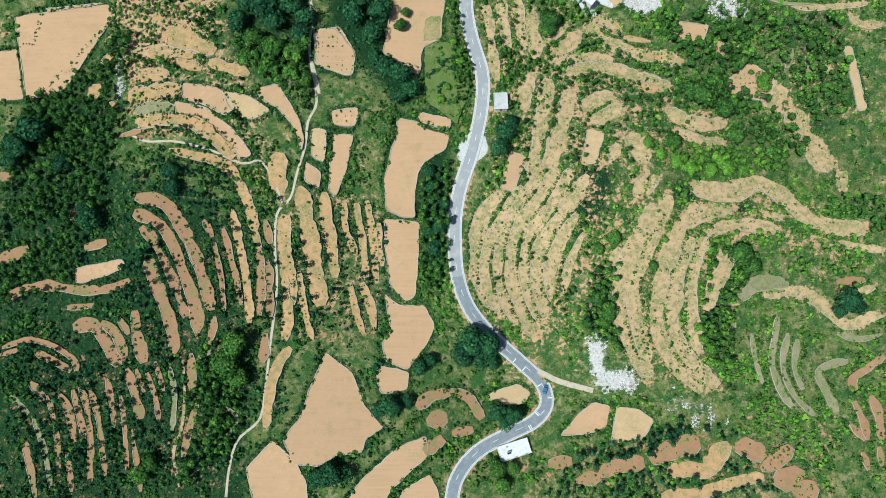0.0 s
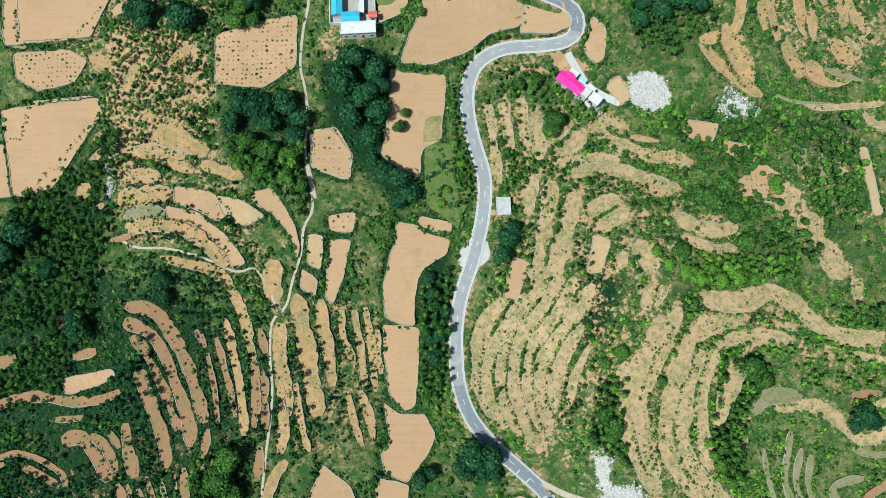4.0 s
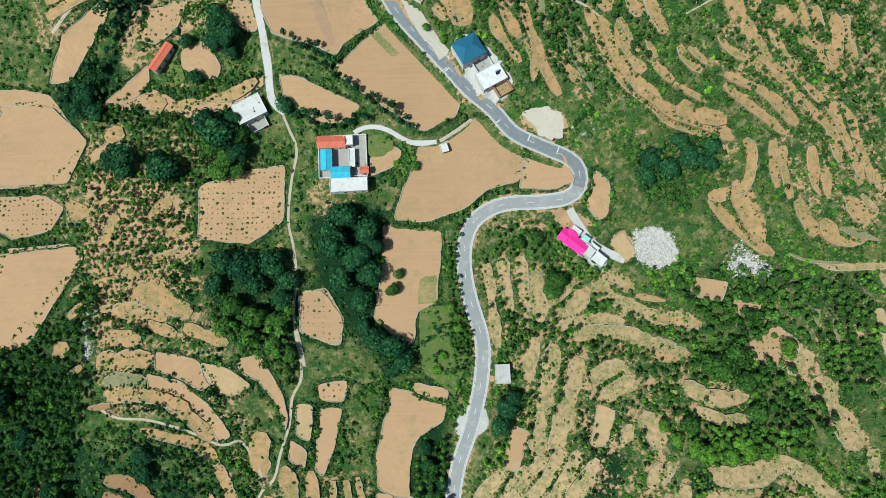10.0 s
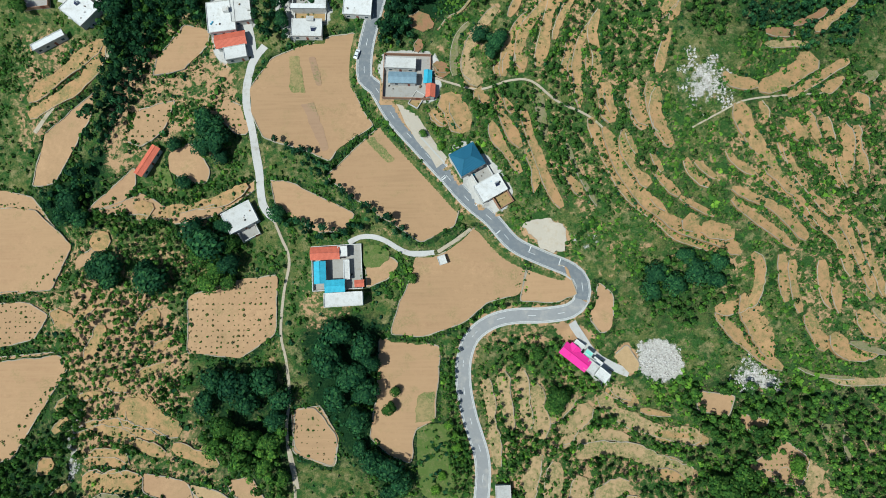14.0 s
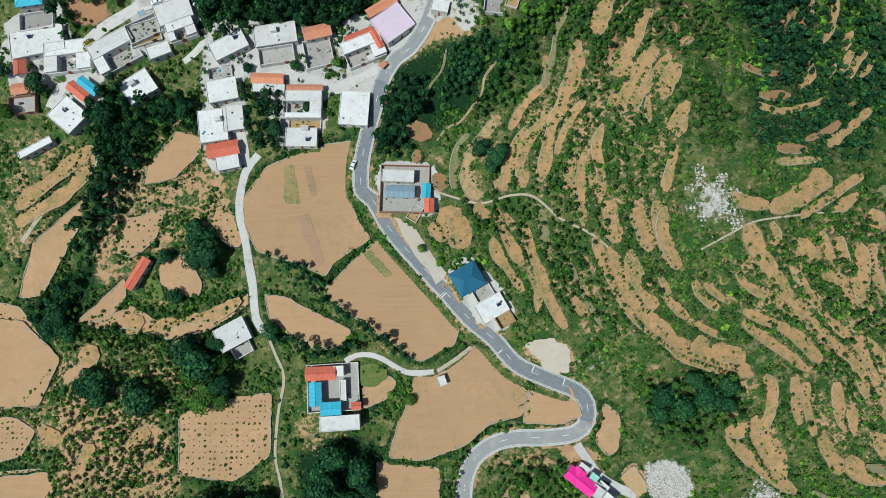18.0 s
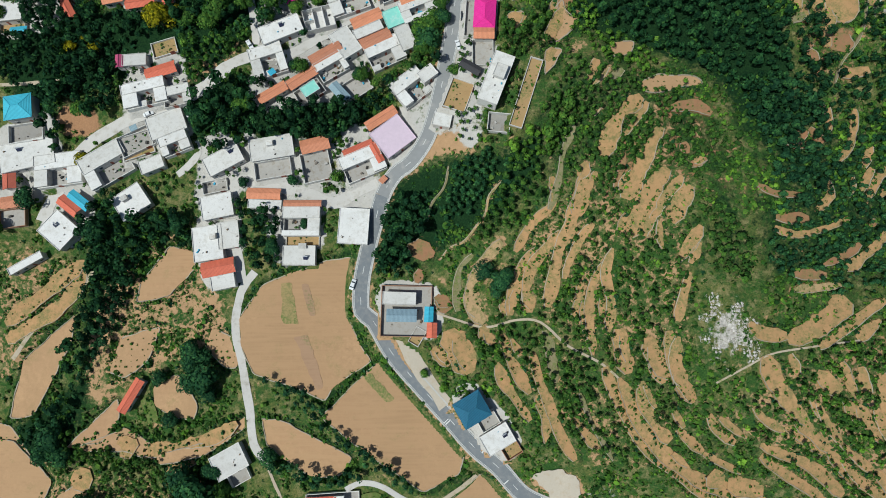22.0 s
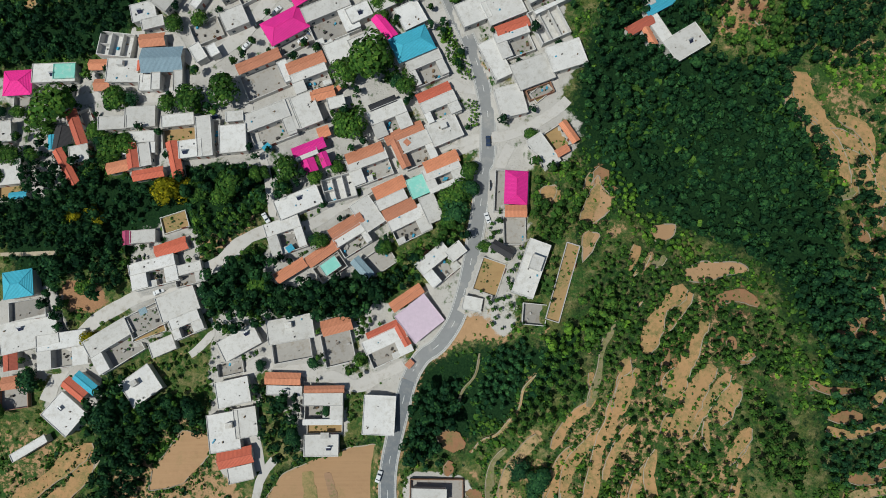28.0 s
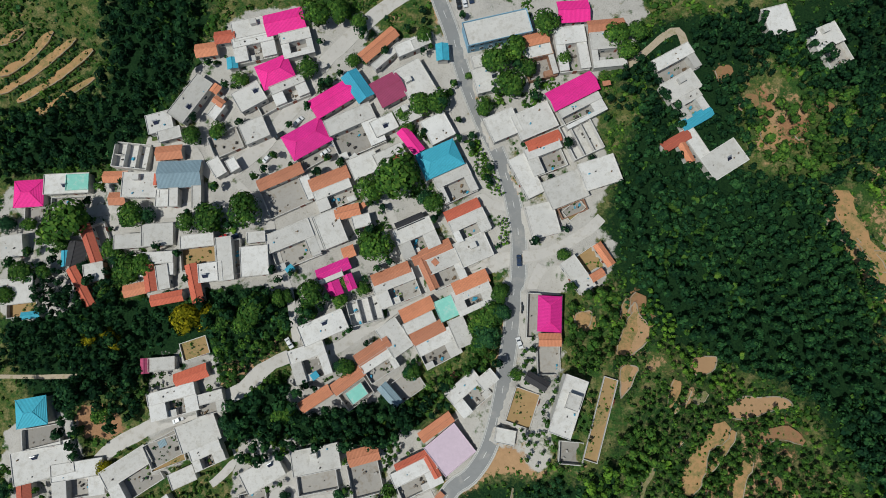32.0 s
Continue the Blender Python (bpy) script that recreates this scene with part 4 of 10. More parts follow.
field([(-31.5, -12.3), (-16.3, -16.3), (-17.5, -24.1), (-29.4, -26.1), (-32.2, -18.8)], "tilled brown field with faint furrows", M_FIELD[0], 35)
field([(-56.1, -7.0), (-42.8, -16.2), (-37.2, -31.7), (-27.9, -40.7), (-35.7, -45.8), (-38.2, -52.1), (-48.6, -53.3), (-59.0, -58.3), (-69.4, -57.0), (-74.7, -46.9), (-67.1, -36.7), (-62.3, -21.3)], "large tilled brown field with faint furrows", M_FIELD[1], 36)
field([(-79.9, -46.8), (-69.4, -55.8), (-64.0, -64.6), (-61.7, -77.2), (-68.7, -89.6), (-84.2, -87.1), (-91.3, -59.5)], "tilled tan field bordered by green banks", M_FIELD[2], 37)
field([(-22.6, -50.9), (-8.2, -44.7), (-8.1, -54.8), (-17.3, -62.3), (-25.0, -69.8), (-35.2, -84.8), (-50.8, -84.7), (-39.4, -66.0)], "tilled tan field bordered by green banks", M_FIELD[2], 38)
field([(-6.8, -62.4), (-1.6, -72.4), (-6.8, -84.8), (-22.3, -84.8), (-19.8, -69.8)], "tilled brown field with faint furrows", M_FIELD[0], 39)
field([(25.4, -24.4), (34.8, -21.8), (41.4, -25.7), (37.4, -31.0), (25.3, -31.0), (19.9, -27.5)], "pale bare soil plot", M_PALE, 40)
field([(62.0, -35.8), (69.7, -29.6), (77.9, -31.0), (77.0, -40.5), (66.9, -44.1), (54.1, -44.9)], "bare tan soil plot", M_FIELD[3], 41)
field([(79.6, -31.5), (89.6, -32.6), (97.0, -37.5), (91.9, -45.2), (76.8, -48.1)], "pale bare soil plot", M_PALE, 42)
field([(31.6, 87.2), (38.7, 83.5), (32.8, 67.2), (26.3, 68.0), (28.4, 78.0)], "bare tan soil plot", M_FIELD[3], 43)
field([(66.9, 96.0), (74.4, 93.7), (69.8, 78.8), (62.8, 79.2)], "pale bare soil plot", M_PALE, 44)
field([(-207.6, 234.5), (-183.5, 233.0), (-165.1, 216.3), (-173.1, 196.0), (-209.0, 195.2), (-212.7, 215.0)], "tilled tan field bordered by green banks", M_FIELD[2], 45)
field([(-204.3, 166.3), (-172.3, 168.6), (-168.9, 160.2), (-190.6, 132.8), (-197.7, 127.5), (-199.7, 120.6), (-214.1, 118.1), (-230.8, 118.3), (-233.8, 143.3), (-207.0, 145.8)], "tilled brown field with faint furrows", M_FIELD[0], 46)
field([(-200.9, 242.2), (-185.4, 239.0), (-166.5, 215.2), (-175.8, 205.2), (-183.9, 195.2), (-217.6, 193.3), (-222.2, 240.4)], "tilled tan field bordered by green banks", M_FIELD[2], 47)
field([(-200.9, 164.3), (-170.6, 167.1), (-166.2, 162.0), (-189.6, 122.1), (-208.7, 117.0), (-220.4, 162.4)], "tilled brown field with faint furrows", M_FIELD[0], 48)
field([(-108.7, 192.4), (-85.6, 199.4), (-69.5, 201.3), (-69.5, 176.0), (-84.6, 165.8), (-107.7, 168.0)], "soil plot planted with rows of small shrubs", M_FIELD[3], 49, shrubs=2.3)
field([(-214.3, 190.5), (-184.9, 190.6), (-175.7, 185.2), (-181.6, 174.6), (-199.8, 170.2), (-211.7, 177.4)], "soil plot planted with rows of small shrubs", M_FIELD[3], 50, shrubs=2.3)
field([(-60.3, 144.8), (-51.9, 145.2), (-42.1, 133.0), (-43.2, 121.5), (-51.4, 122.7), (-60.9, 127.4)], "tilled tan field bordered by green banks", M_FIELD[2], 51)
field([(-25.1, 174.1), (1.0, 170.3), (-1.6, 139.5), (-10.0, 136.1), (-11.8, 122.0), (-20.8, 125.7), (-29.1, 132.8), (-26.0, 149.2)], "tilled brown field with faint furrows", M_FIELD[0], 52)
field([(-9.6, 207.5), (1.3, 208.5), (15.8, 219.5), (39.0, 207.2), (34.8, 191.4), (20.4, 188.0), (10.7, 179.8), (-6.2, 174.0), (-20.2, 175.3), (-17.0, 187.2), (-10.9, 199.1)], "large tilled brown field with faint furrows", M_FIELD[1], 53)
field([(39.4, 206.0), (54.8, 202.7), (58.8, 191.2), (49.2, 187.7), (34.3, 188.3)], "tilled tan field bordered by green banks", M_FIELD[2], 54)
field([(68.0, 196.8), (74.3, 191.0), (73.8, 177.0), (69.0, 174.6), (64.0, 180.6), (66.0, 188.8)], "bare tan soil plot", M_FIELD[3], 55)
field([(-47.7, 242.6), (-24.0, 264.7), (-13.0, 251.9), (9.9, 229.3), (7.4, 220.3), (-7.1, 213.5), (-18.1, 221.0), (-32.8, 231.1)], "large tilled brown field with faint furrows", M_FIELD[1], 56)
field([(-73.0, 242.3), (-62.8, 240.7), (-47.7, 232.8), (-35.2, 226.3), (-39.0, 220.3), (-50.1, 218.1), (-62.7, 225.8), (-70.4, 232.3)], "tilled tan field bordered by green banks", M_FIELD[2], 57)
field([(-81.6, 283.7), (-71.8, 296.5), (-49.9, 304.3), (-35.4, 306.9), (-34.0, 296.5), (-37.3, 283.5), (-30.6, 269.2), (-27.1, 264.4), (-42.5, 254.3), (-46.1, 248.6), (-54.5, 253.4), (-75.2, 259.7), (-81.0, 271.7)], "large tilled brown field with faint furrows", M_FIELD[1], 58)
field([(-123.9, 299.0), (-112.7, 313.7), (-100.7, 310.0), (-102.0, 303.2), (-113.0, 292.0), (-126.4, 289.9)], "tilled brown field with faint furrows", M_FIELD[0], 59)
field([(-133.6, 275.6), (-116.9, 280.0), (-121.8, 265.6), (-132.0, 258.6), (-138.5, 261.2)], "soil plot planted with rows of small shrubs", M_FIELD[3], 60, shrubs=2.3)
field([(-119.1, 255.9), (-109.0, 260.5), (-100.0, 248.4), (-101.1, 241.3), (-111.2, 242.7), (-118.9, 247.6)], "bare tan soil plot", M_FIELD[3], 61)
field([(-147.1, 239.6), (-135.7, 250.3), (-134.2, 241.8), (-141.7, 232.4), (-157.3, 230.1)], "bare tan soil plot", M_FIELD[3], 62)
field([(-94.0, 279.3), (-82.8, 274.1), (-82.7, 262.3), (-87.6, 262.4), (-96.5, 271.0)], "soil plot planted with rows of small shrubs", M_FIELD[3], 63, shrubs=2.3)
field([(-178.3, 267.1), (-155.9, 286.1), (-157.1, 273.9), (-172.3, 243.6), (-182.9, 242.6)], "bare tan soil plot", M_FIELD[3], 64)
field([(-174.6, 32.4), (-151.7, 36.7), (-149.7, 32.3), (-161.1, 28.4), (-169.3, 25.3), (-174.0, 25.8)], "bare tan soil plot", M_FIELD[3], 65)
field([(-126.7, 109.8), (-112.5, 106.4), (-98.7, 96.6), (-88.7, 83.7), (-93.4, 81.0), (-103.9, 94.0), (-116.2, 100.9), (-125.4, 102.6)], "bare tan soil plot", M_FIELD[3], 66)
field([(-123.4, 118.9), (-105.2, 116.1), (-97.8, 106.1), (-101.5, 102.0), (-112.6, 107.8), (-123.4, 111.1)], "bare tan soil plot", M_FIELD[3], 67)
field([(-103.7, 114.7), (-91.4, 111.6), (-81.0, 104.7), (-87.0, 100.7), (-94.9, 101.2), (-101.8, 107.6)], "pale bare soil plot", M_PALE, 68)
field([(-88.4, 115.7), (-78.3, 117.5), (-68.6, 103.4), (-64.7, 91.7), (-66.1, 85.3), (-69.9, 96.8), (-77.9, 106.0), (-86.0, 110.1)], "bare tan soil plot", M_FIELD[3], 69)
field([(-61.9, 143.7), (-49.8, 146.4), (-41.5, 132.2), (-43.9, 121.1), (-51.9, 123.7), (-60.0, 127.9)], "soil plot planted with rows of small shrubs", M_FIELD[3], 70, shrubs=2.3)
field([(-52.9, 104.8), (-39.9, 106.5), (-41.2, 97.3), (-51.6, 97.9)], "soil plot planted with rows of small shrubs", M_FIELD[3], 71, shrubs=2.3)
field([(-53.0, 94.5), (-42.5, 94.7), (-46.8, 75.6), (-51.0, 65.4), (-54.1, 67.9)], "tilled brown field with faint furrows", M_FIELD[0], 72)
field([(-62.1, 96.1), (-54.8, 96.2), (-55.8, 80.5), (-61.8, 82.9)], "pale bare soil plot", M_PALE, 73)
field([(-64.9, 81.5), (-57.7, 76.6), (-58.7, 69.0), (-65.7, 72.7)], "bare tan soil plot", M_FIELD[3], 74)
field([(-13.5, 105.3), (3.8, 102.1), (2.5, 96.8), (-10.9, 100.7)], "tilled brown field with faint furrows", M_FIELD[0], 75)
field([(111.5, 150.3), (127.1, 147.8), (123.4, 139.4), (110.2, 141.9)], "bare tan soil plot", M_FIELD[3], 76)
field([(127.0, 140.6), (141.5, 138.1), (137.8, 132.1), (126.9, 134.6)], "bare tan soil plot", M_FIELD[3], 77)
field([(130.8, 118.1), (146.2, 129.6), (157.9, 121.3), (152.4, 109.6), (137.9, 113.3)], "soil plot planted with rows of small shrubs", M_FIELD[3], 78, shrubs=2.3)
field([(28.4, 401.9), (37.2, 403.7), (35.6, 397.5), (30.2, 395.8)], "bare tan soil plot", M_FIELD[3], 79)
field([(49.4, 402.2), (52.4, 407.0), (53.0, 401.9), (56.7, 396.6), (55.1, 391.8), (48.3, 386.3), (45.7, 387.2)], "bare tan soil plot", M_FIELD[3], 80)
field([(44.6, 384.7), (51.1, 383.0), (46.4, 375.9), (43.0, 371.7)], "bare tan soil plot", M_FIELD[3], 81)
field([(69.3, 385.4), (79.0, 385.9), (76.3, 380.7), (71.9, 379.2), (68.4, 380.8)], "bare tan soil plot", M_FIELD[3], 82)
field([(79.4, 368.5), (86.1, 371.7), (101.1, 371.1), (104.0, 367.8), (94.2, 366.1), (85.4, 363.6), (80.2, 365.2)], "soil plot planted with rows of small shrubs", M_FIELD[3], 83, shrubs=2.3)
field([(126.3, 440.6), (132.9, 440.3), (132.8, 430.5), (138.7, 424.3), (138.1, 419.5), (131.1, 425.7), (126.2, 430.8)], "bare tan soil plot", M_FIELD[3], 84)
field([(160.5, 412.0), (170.2, 409.5), (169.7, 398.0), (165.8, 393.4), (159.3, 394.7)], "bare tan soil plot", M_FIELD[3], 85)
field([(188.8, 136.1), (192.6, 135.9), (194.8, 119.9), (196.7, 105.1), (193.0, 103.9), (191.1, 120.1)], "pale bare soil plot", M_PALE, 86)
field([(35.8, 218.8), (40.5, 221.4), (45.8, 222.8), (51.3, 221.0), (54.0, 215.9), (53.4, 209.6), (47.6, 207.9), (41.7, 212.2)], "apron of pale sandy gravel beside the road", M_GRAVEL, 88, bank=False, step=1.1, amp=1.1)
field([(-30.4, 204.3), (-20.6, 208.4), (-16.2, 205.2), (-20.6, 198.1), (-30.4, 194.6)], "bare tan soil plot", M_FIELD[3], 87)
field([(75.1, 164.9), (80.9, 170.2), (86.4, 162.4), (85.5, 158.5), (82.1, 157.1)], "pale bare soil plot", M_PALE, 249)
field([(-117.0, 227.4), (-95.8, 232.5), (-78.8, 243.1), (-78.0, 238.9), (-96.9, 227.2), (-115.6, 223.3)], "bare tan soil plot", M_FIELD[3], 259)
field([(-162.0, 210.0), (-150.5, 216.7), (-148.0, 211.2), (-161.8, 204.6)], "bare tan soil plot", M_FIELD[3], 260)
field([(-152.3, 230.3), (-131.8, 238.4), (-117.0, 229.9), (-118.4, 224.8), (-131.5, 228.9), (-146.5, 228.6)], "bare tan soil plot", M_FIELD[3], 261)

# ---- hillside terraces: centre lines, widths, soil, how much grows on them ----
strip([(28.9, 67.4), (19.7, 59.8), (15.8, 49.5), (15.0, 39.1), (16.6, 25.9), (23.9, 13.3)], 5.9, M_TERR_PALE, 300, 0.7)
strip([(36.7, 69.7), (28.3, 56.9), (22.3, 46.7), (19.2, 36.3), (20.3, 23.3), (27.9, 11.1)], 4.8, M_TERR_PALE, 301, 0.7)
strip([(44.4, 74.7), (36.6, 64.4), (29.6, 51.6), (26.0, 41.3), (25.5, 28.4), (29.4, 15.3), (34.5, 7.4)], 4.8, M_TERR_PALE, 302, 0.7)
strip([(52.2, 77.0), (44.3, 64.1), (36.5, 53.9), (32.2, 43.7), (31.5, 28.2), (35.1, 16.5), (42.5, 0.8)], 5.8, M_TERR_PALE, 303, 0.3)
strip([(58.5, 76.7), (51.8, 63.7), (45.4, 54.8), (39.0, 46.0), (37.3, 33.2), (39.3, 20.4), (44.8, 7.4)], 5.2, M_TERR_PALE, 304, 0.6)
strip([(65.9, 73.7), (60.6, 65.9), (52.9, 54.5), (46.6, 45.7), (42.8, 38.2), (43.0, 25.4), (47.3, 9.9)], 5.2, M_TERR_PALE, 305, 0.7)
strip([(60.8, 55.9), (55.3, 47.9), (51.5, 40.4), (48.4, 30.3), (49.5, 17.6)], 4.7, M_TERR_PALE, 306, 0.7)
strip([(63.8, 47.1), (60.1, 40.1), (56.1, 30.1), (55.1, 20.0)], 3.6, M_TERR_PALE, 307, 0.7)
strip([(20.0, 156.3), (22.1, 145.5), (23.4, 132.0), (25.2, 119.7)], 4.3, M_TERR_PALE, 308, 0.6)
strip([(26.8, 159.1), (28.9, 145.7), (30.7, 134.9)], 4.9, M_TERR_PALE, 309, 0.6)
strip([(34.9, 159.4), (36.8, 146.0), (37.5, 135.0)], 4.9, M_TERR_PALE, 310, 0.7)
strip([(41.7, 154.4), (43.0, 140.8), (44.2, 131.0)], 6.5, M_TERR_PALE, 311, 0.7)
strip([(43.0, 124.6), (38.6, 115.7), (37.9, 106.1)], 5.9, M_TERR_PALE, 312, 0.6)
strip([(49.4, 121.3), (46.4, 104.5), (43.4, 88.2), (40.6, 74.9)], 6.6, M_TERR_PALE, 313, 0.7)
strip([(59.9, 115.5), (56.9, 104.3), (52.5, 90.6), (48.3, 77.2)], 6.9, M_TERR_PALE, 314, 0.5)
strip([(64.7, 105.4), (72.9, 110.9), (79.5, 112.2)], 7.4, M_TERR_PALE, 315, 0.5)
strip([(82.9, 106.3), (74.9, 102.2), (69.5, 98.2)], 6.9, M_TERR_PALE, 316, 0.6)
strip([(84.4, 92.0), (89.1, 86.4), (91.1, 78.2)], 7.8, M_TERR_PALE, 317, 0.6)
strip([(80.3, 88.0), (76.0, 78.6)], 6.7, M_TERR_PALE, 318, 0.4)
strip([(45.7, 138.1), (58.2, 148.2)], 6.0, M_TERR_PALE, 319, 0.6)
strip([(51.0, 129.2), (60.8, 139.9), (65.0, 144.2)], 7.0, M_TERR_PALE, 320, 0.7)
strip([(69.2, 148.5), (75.8, 141.5), (83.8, 137.1), (98.2, 132.5), (111.6, 131.0)], 6.5, M_TERR_PALE, 321, 0.4)
strip([(46.9, 128.3), (57.8, 130.4), (71.4, 132.2), (80.7, 130.4)], 4.3, M_TERR_PALE, 322, 0.5)
strip([(57.6, 124.1), (68.5, 127.0), (81.7, 125.4), (92.0, 120.8), (106.3, 116.4)], 5.9, M_TERR_PALE, 323, 0.4)
strip([(73.3, 152.6), (82.8, 147.1)], 4.9, M_TERR_PALE, 324, 0.5)
strip([(95.3, 58.6), (88.7, 47.1), (82.8, 35.9), (80.0, 24.7), (79.4, 14.7), (82.6, 2.1), (88.7, -9.4), (94.9, -17.9)], 6.2, M_TERR_PALE, 325, 0.7)
strip([(101.3, 63.8), (97.2, 49.7), (91.7, 39.6), (87.4, 29.6), (85.3, 17.2), (88.0, 4.6), (94.2, -10.7)], 6.1, M_TERR_PALE, 326, 0.8)
strip([(107.1, 49.9), (103.0, 42.3), (99.1, 29.7), (96.9, 17.2), (96.5, 7.1), (99.5, -1.7), (107.0, -13.2), (118.4, -23.4)], 7.2, M_TERR_PALE, 327, 0.8)
strip([(112.5, 45.0), (107.1, 34.8), (104.6, 22.2), (103.7, 9.7), (106.7, -0.5), (113.3, -10.6), (124.8, -22.1)], 6.7, M_TERR_PALE, 328, 0.9)
strip([(119.4, 45.2), (115.2, 37.5), (112.7, 24.8), (112.1, 14.7), (114.4, 2.1), (115.9, -5.5)], 6.2, M_TERR_PALE, 329, 0.8)
strip([(130.4, 40.3), (126.2, 30.1), (122.7, 22.4), (119.6, 12.2)], 6.7, M_TERR_PALE, 330, 0.5)
strip([(79.0, 40.1), (74.9, 31.7)], 4.1, M_TERR_PALE, 331, 0.5)
strip([(90.8, 72.9), (86.5, 62.5)], 5.1, M_TERR_PALE, 332, 0.6)
strip([(96.4, 72.4), (91.9, 63.7)], 3.6, M_TERR_PALE, 333, 0.6)
strip([(112.9, 68.0), (122.5, 65.8), (133.7, 66.2), (145.1, 70.6), (155.7, 65.5), (165.8, 56.3), (175.8, 51.0), (193.5, 49.5)], 7.8, M_TERR_PALE, 334, 0.6)
strip([(107.1, 49.9), (113.9, 53.9), (123.7, 57.6), (132.0, 57.1)], 6.2, M_TERR_PALE, 335, 0.5)
strip([(119.4, 46.5), (130.5, 50.6), (144.2, 50.4), (154.9, 48.9)], 5.2, M_TERR_PALE, 336, 0.6)
strip([(180.5, 43.1), (195.4, 40.4), (201.6, 39.9)], 4.1, M_TERR_PALE, 337, 0.6)
strip([(110.7, 56.6), (115.1, 59.8)], 5.6, M_TERR_PALE, 338, 0.4)
strip([(149.3, 56.2), (156.5, 54.4)], 4.2, M_TERR_PALE, 339, 0.5)
strip([(136.8, 119.3), (149.2, 121.6), (159.1, 109.1)], 12.4, M_TERR_PALE, 340, 0.9)
strip([(162.9, 106.3), (168.7, 96.6), (175.3, 82.8), (180.1, 77.4)], 9.5, M_TERR_PALE, 341, 0.9)
strip([(184.5, 76.5), (184.9, 67.2)], 6.8, M_TERR_PALE, 342, 0.8)
strip([(103.8, 104.7), (112.7, 99.2), (122.2, 97.7), (132.3, 100.2)], 6.3, M_TERR_PALE, 343, 0.5)
strip([(108.1, 94.3), (118.6, 89.7), (129.8, 88.9)], 4.7, M_TERR_PALE, 344, 0.5)
strip([(163.8, 136.0), (163.2, 126.2)], 3.8, M_TERR_GREY, 345, 0.2)
strip([(172.1, 133.8), (173.0, 120.4)], 2.7, M_TERR_GREY, 346, 0.2)
strip([(180.1, 129.1), (181.8, 122.7)], 2.1, M_TERR_PALE, 347, 0.1)
strip([(164.5, 155.3), (174.7, 153.6), (197.5, 154.4)], 3.2, M_TERR_PALE, 348, 0.2)
strip([(189.9, 151.6), (195.0, 145.4), (205.1, 144.5)], 3.7, M_TERR_PALE, 349, 0.3)
strip([(135.6, 17.4), (141.0, 23.3), (151.5, 25.1), (158.0, 23.8)], 5.2, M_TERR_GREY, 350, 0.1)
strip([(146.2, 19.5), (159.2, 21.3), (169.2, 17.4), (176.4, 11.0), (183.6, 5.9), (193.7, 9.7), (200.1, 10.9)], 5.2, M_TERR_PALE, 351, 0.2)
strip([(152.4, 9.7), (150.8, -0.5), (149.1, -10.6), (152.4, -23.2), (157.1, -30.7)], 2.8, M_TERR_GREY, 352, 0.2)
strip([(157.2, 2.1), (154.3, -8.1), (155.1, -18.2), (159.7, -27.0), (166.7, -34.4)], 2.8, M_TERR_GREY, 353, 0.2)
strip([(160.9, -0.5), (159.1, -13.1), (162.3, -23.2)], 2.3, M_TERR_GREY, 354, 0.2)
strip([(182.7, -10.5), (175.2, -11.8), (169.4, -15.6), (172.2, -23.1), (176.5, -33.1)], 3.6, M_TERR_GREY, 355, 0.2)
strip([(140.6, 2.1), (141.6, -8.1), (145.0, -20.7)], 2.3, M_TERR_GREY, 356, 0.2)
strip([(132.9, 7.2), (130.2, 1.6)], 2.3, M_TERR_GREY, 357, 0.2)
strip([(178.4, 2.1), (188.2, -0.5), (198.1, 2.1)], 2.6, M_TERR_GREY, 358, 0.2)
strip([(198.7, -8.0), (189.8, -14.3), (183.9, -18.6), (184.6, -23.6)], 3.1, M_TERR_RED, 359, 0.3)
strip([(184.1, -28.0), (187.3, -35.4), (189.1, -44.8)], 3.5, M_TERR_RED, 360, 0.4)
strip([(191.5, -25.5), (194.5, -35.4), (194.6, -44.7)], 3.5, M_TERR_RED, 361, 0.4)
strip([(193.7, -47.7), (194.4, -56.2)], 3.0, M_TERR_RED, 362, 0.4)
strip([(186.4, -50.2), (188.5, -58.0)], 2.5, M_TERR_RED, 363, 0.4)
strip([(181.8, -38.0), (187.9, -44.8)], 3.0, M_TERR_RED, 364, 0.4)
strip([(179.6, 24.5), (192.2, 26.3)], 3.6, M_TERR_RED, 365, 0.4)
strip([(186.8, 19.9), (196.4, 22.9)], 3.6, M_TERR_PALE, 366, 0.4)
strip([(94.0, -55.3), (104.2, -50.0), (116.2, -46.9)], 8.8, M_TERR_RED, 367, 0.9)
strip([(101.4, -60.1), (111.4, -58.7), (118.8, -59.0), (125.3, -51.0), (129.1, -47.2)], 6.2, M_TERR, 368, 0.1)
strip([(131.6, -48.4), (139.0, -49.6), (144.2, -53.7)], 10.2, M_TERR_RED, 369, 0.8)
strip([(142.3, -58.2), (149.8, -54.4), (156.2, -48.1)], 6.1, M_TERR_RED, 370, 0.5)
strip([(152.8, -57.5), (155.8, -67.3)], 11.2, M_TERR_RED, 371, 0.8)
strip([(71.2, -62.0), (78.9, -58.1), (91.5, -56.1)], 6.2, M_TERR_RED, 372, 0.6)
strip([(98.5, -71.3), (118.5, -68.4), (133.5, -63.3), (143.8, -61.9)], 4.1, M_TERR, 373, 0.3)
strip([(61.5, -64.7), (71.7, -63.2)], 5.2, M_TERR_RED, 374, 0.6)
strip([(48.4, -57.5), (59.3, -56.1)], 5.8, M_TERR_RED, 375, 0.6)
strip([(157.6, -70.2), (166.3, -64.7)], 7.6, M_TERR_RED, 376, 0.4)
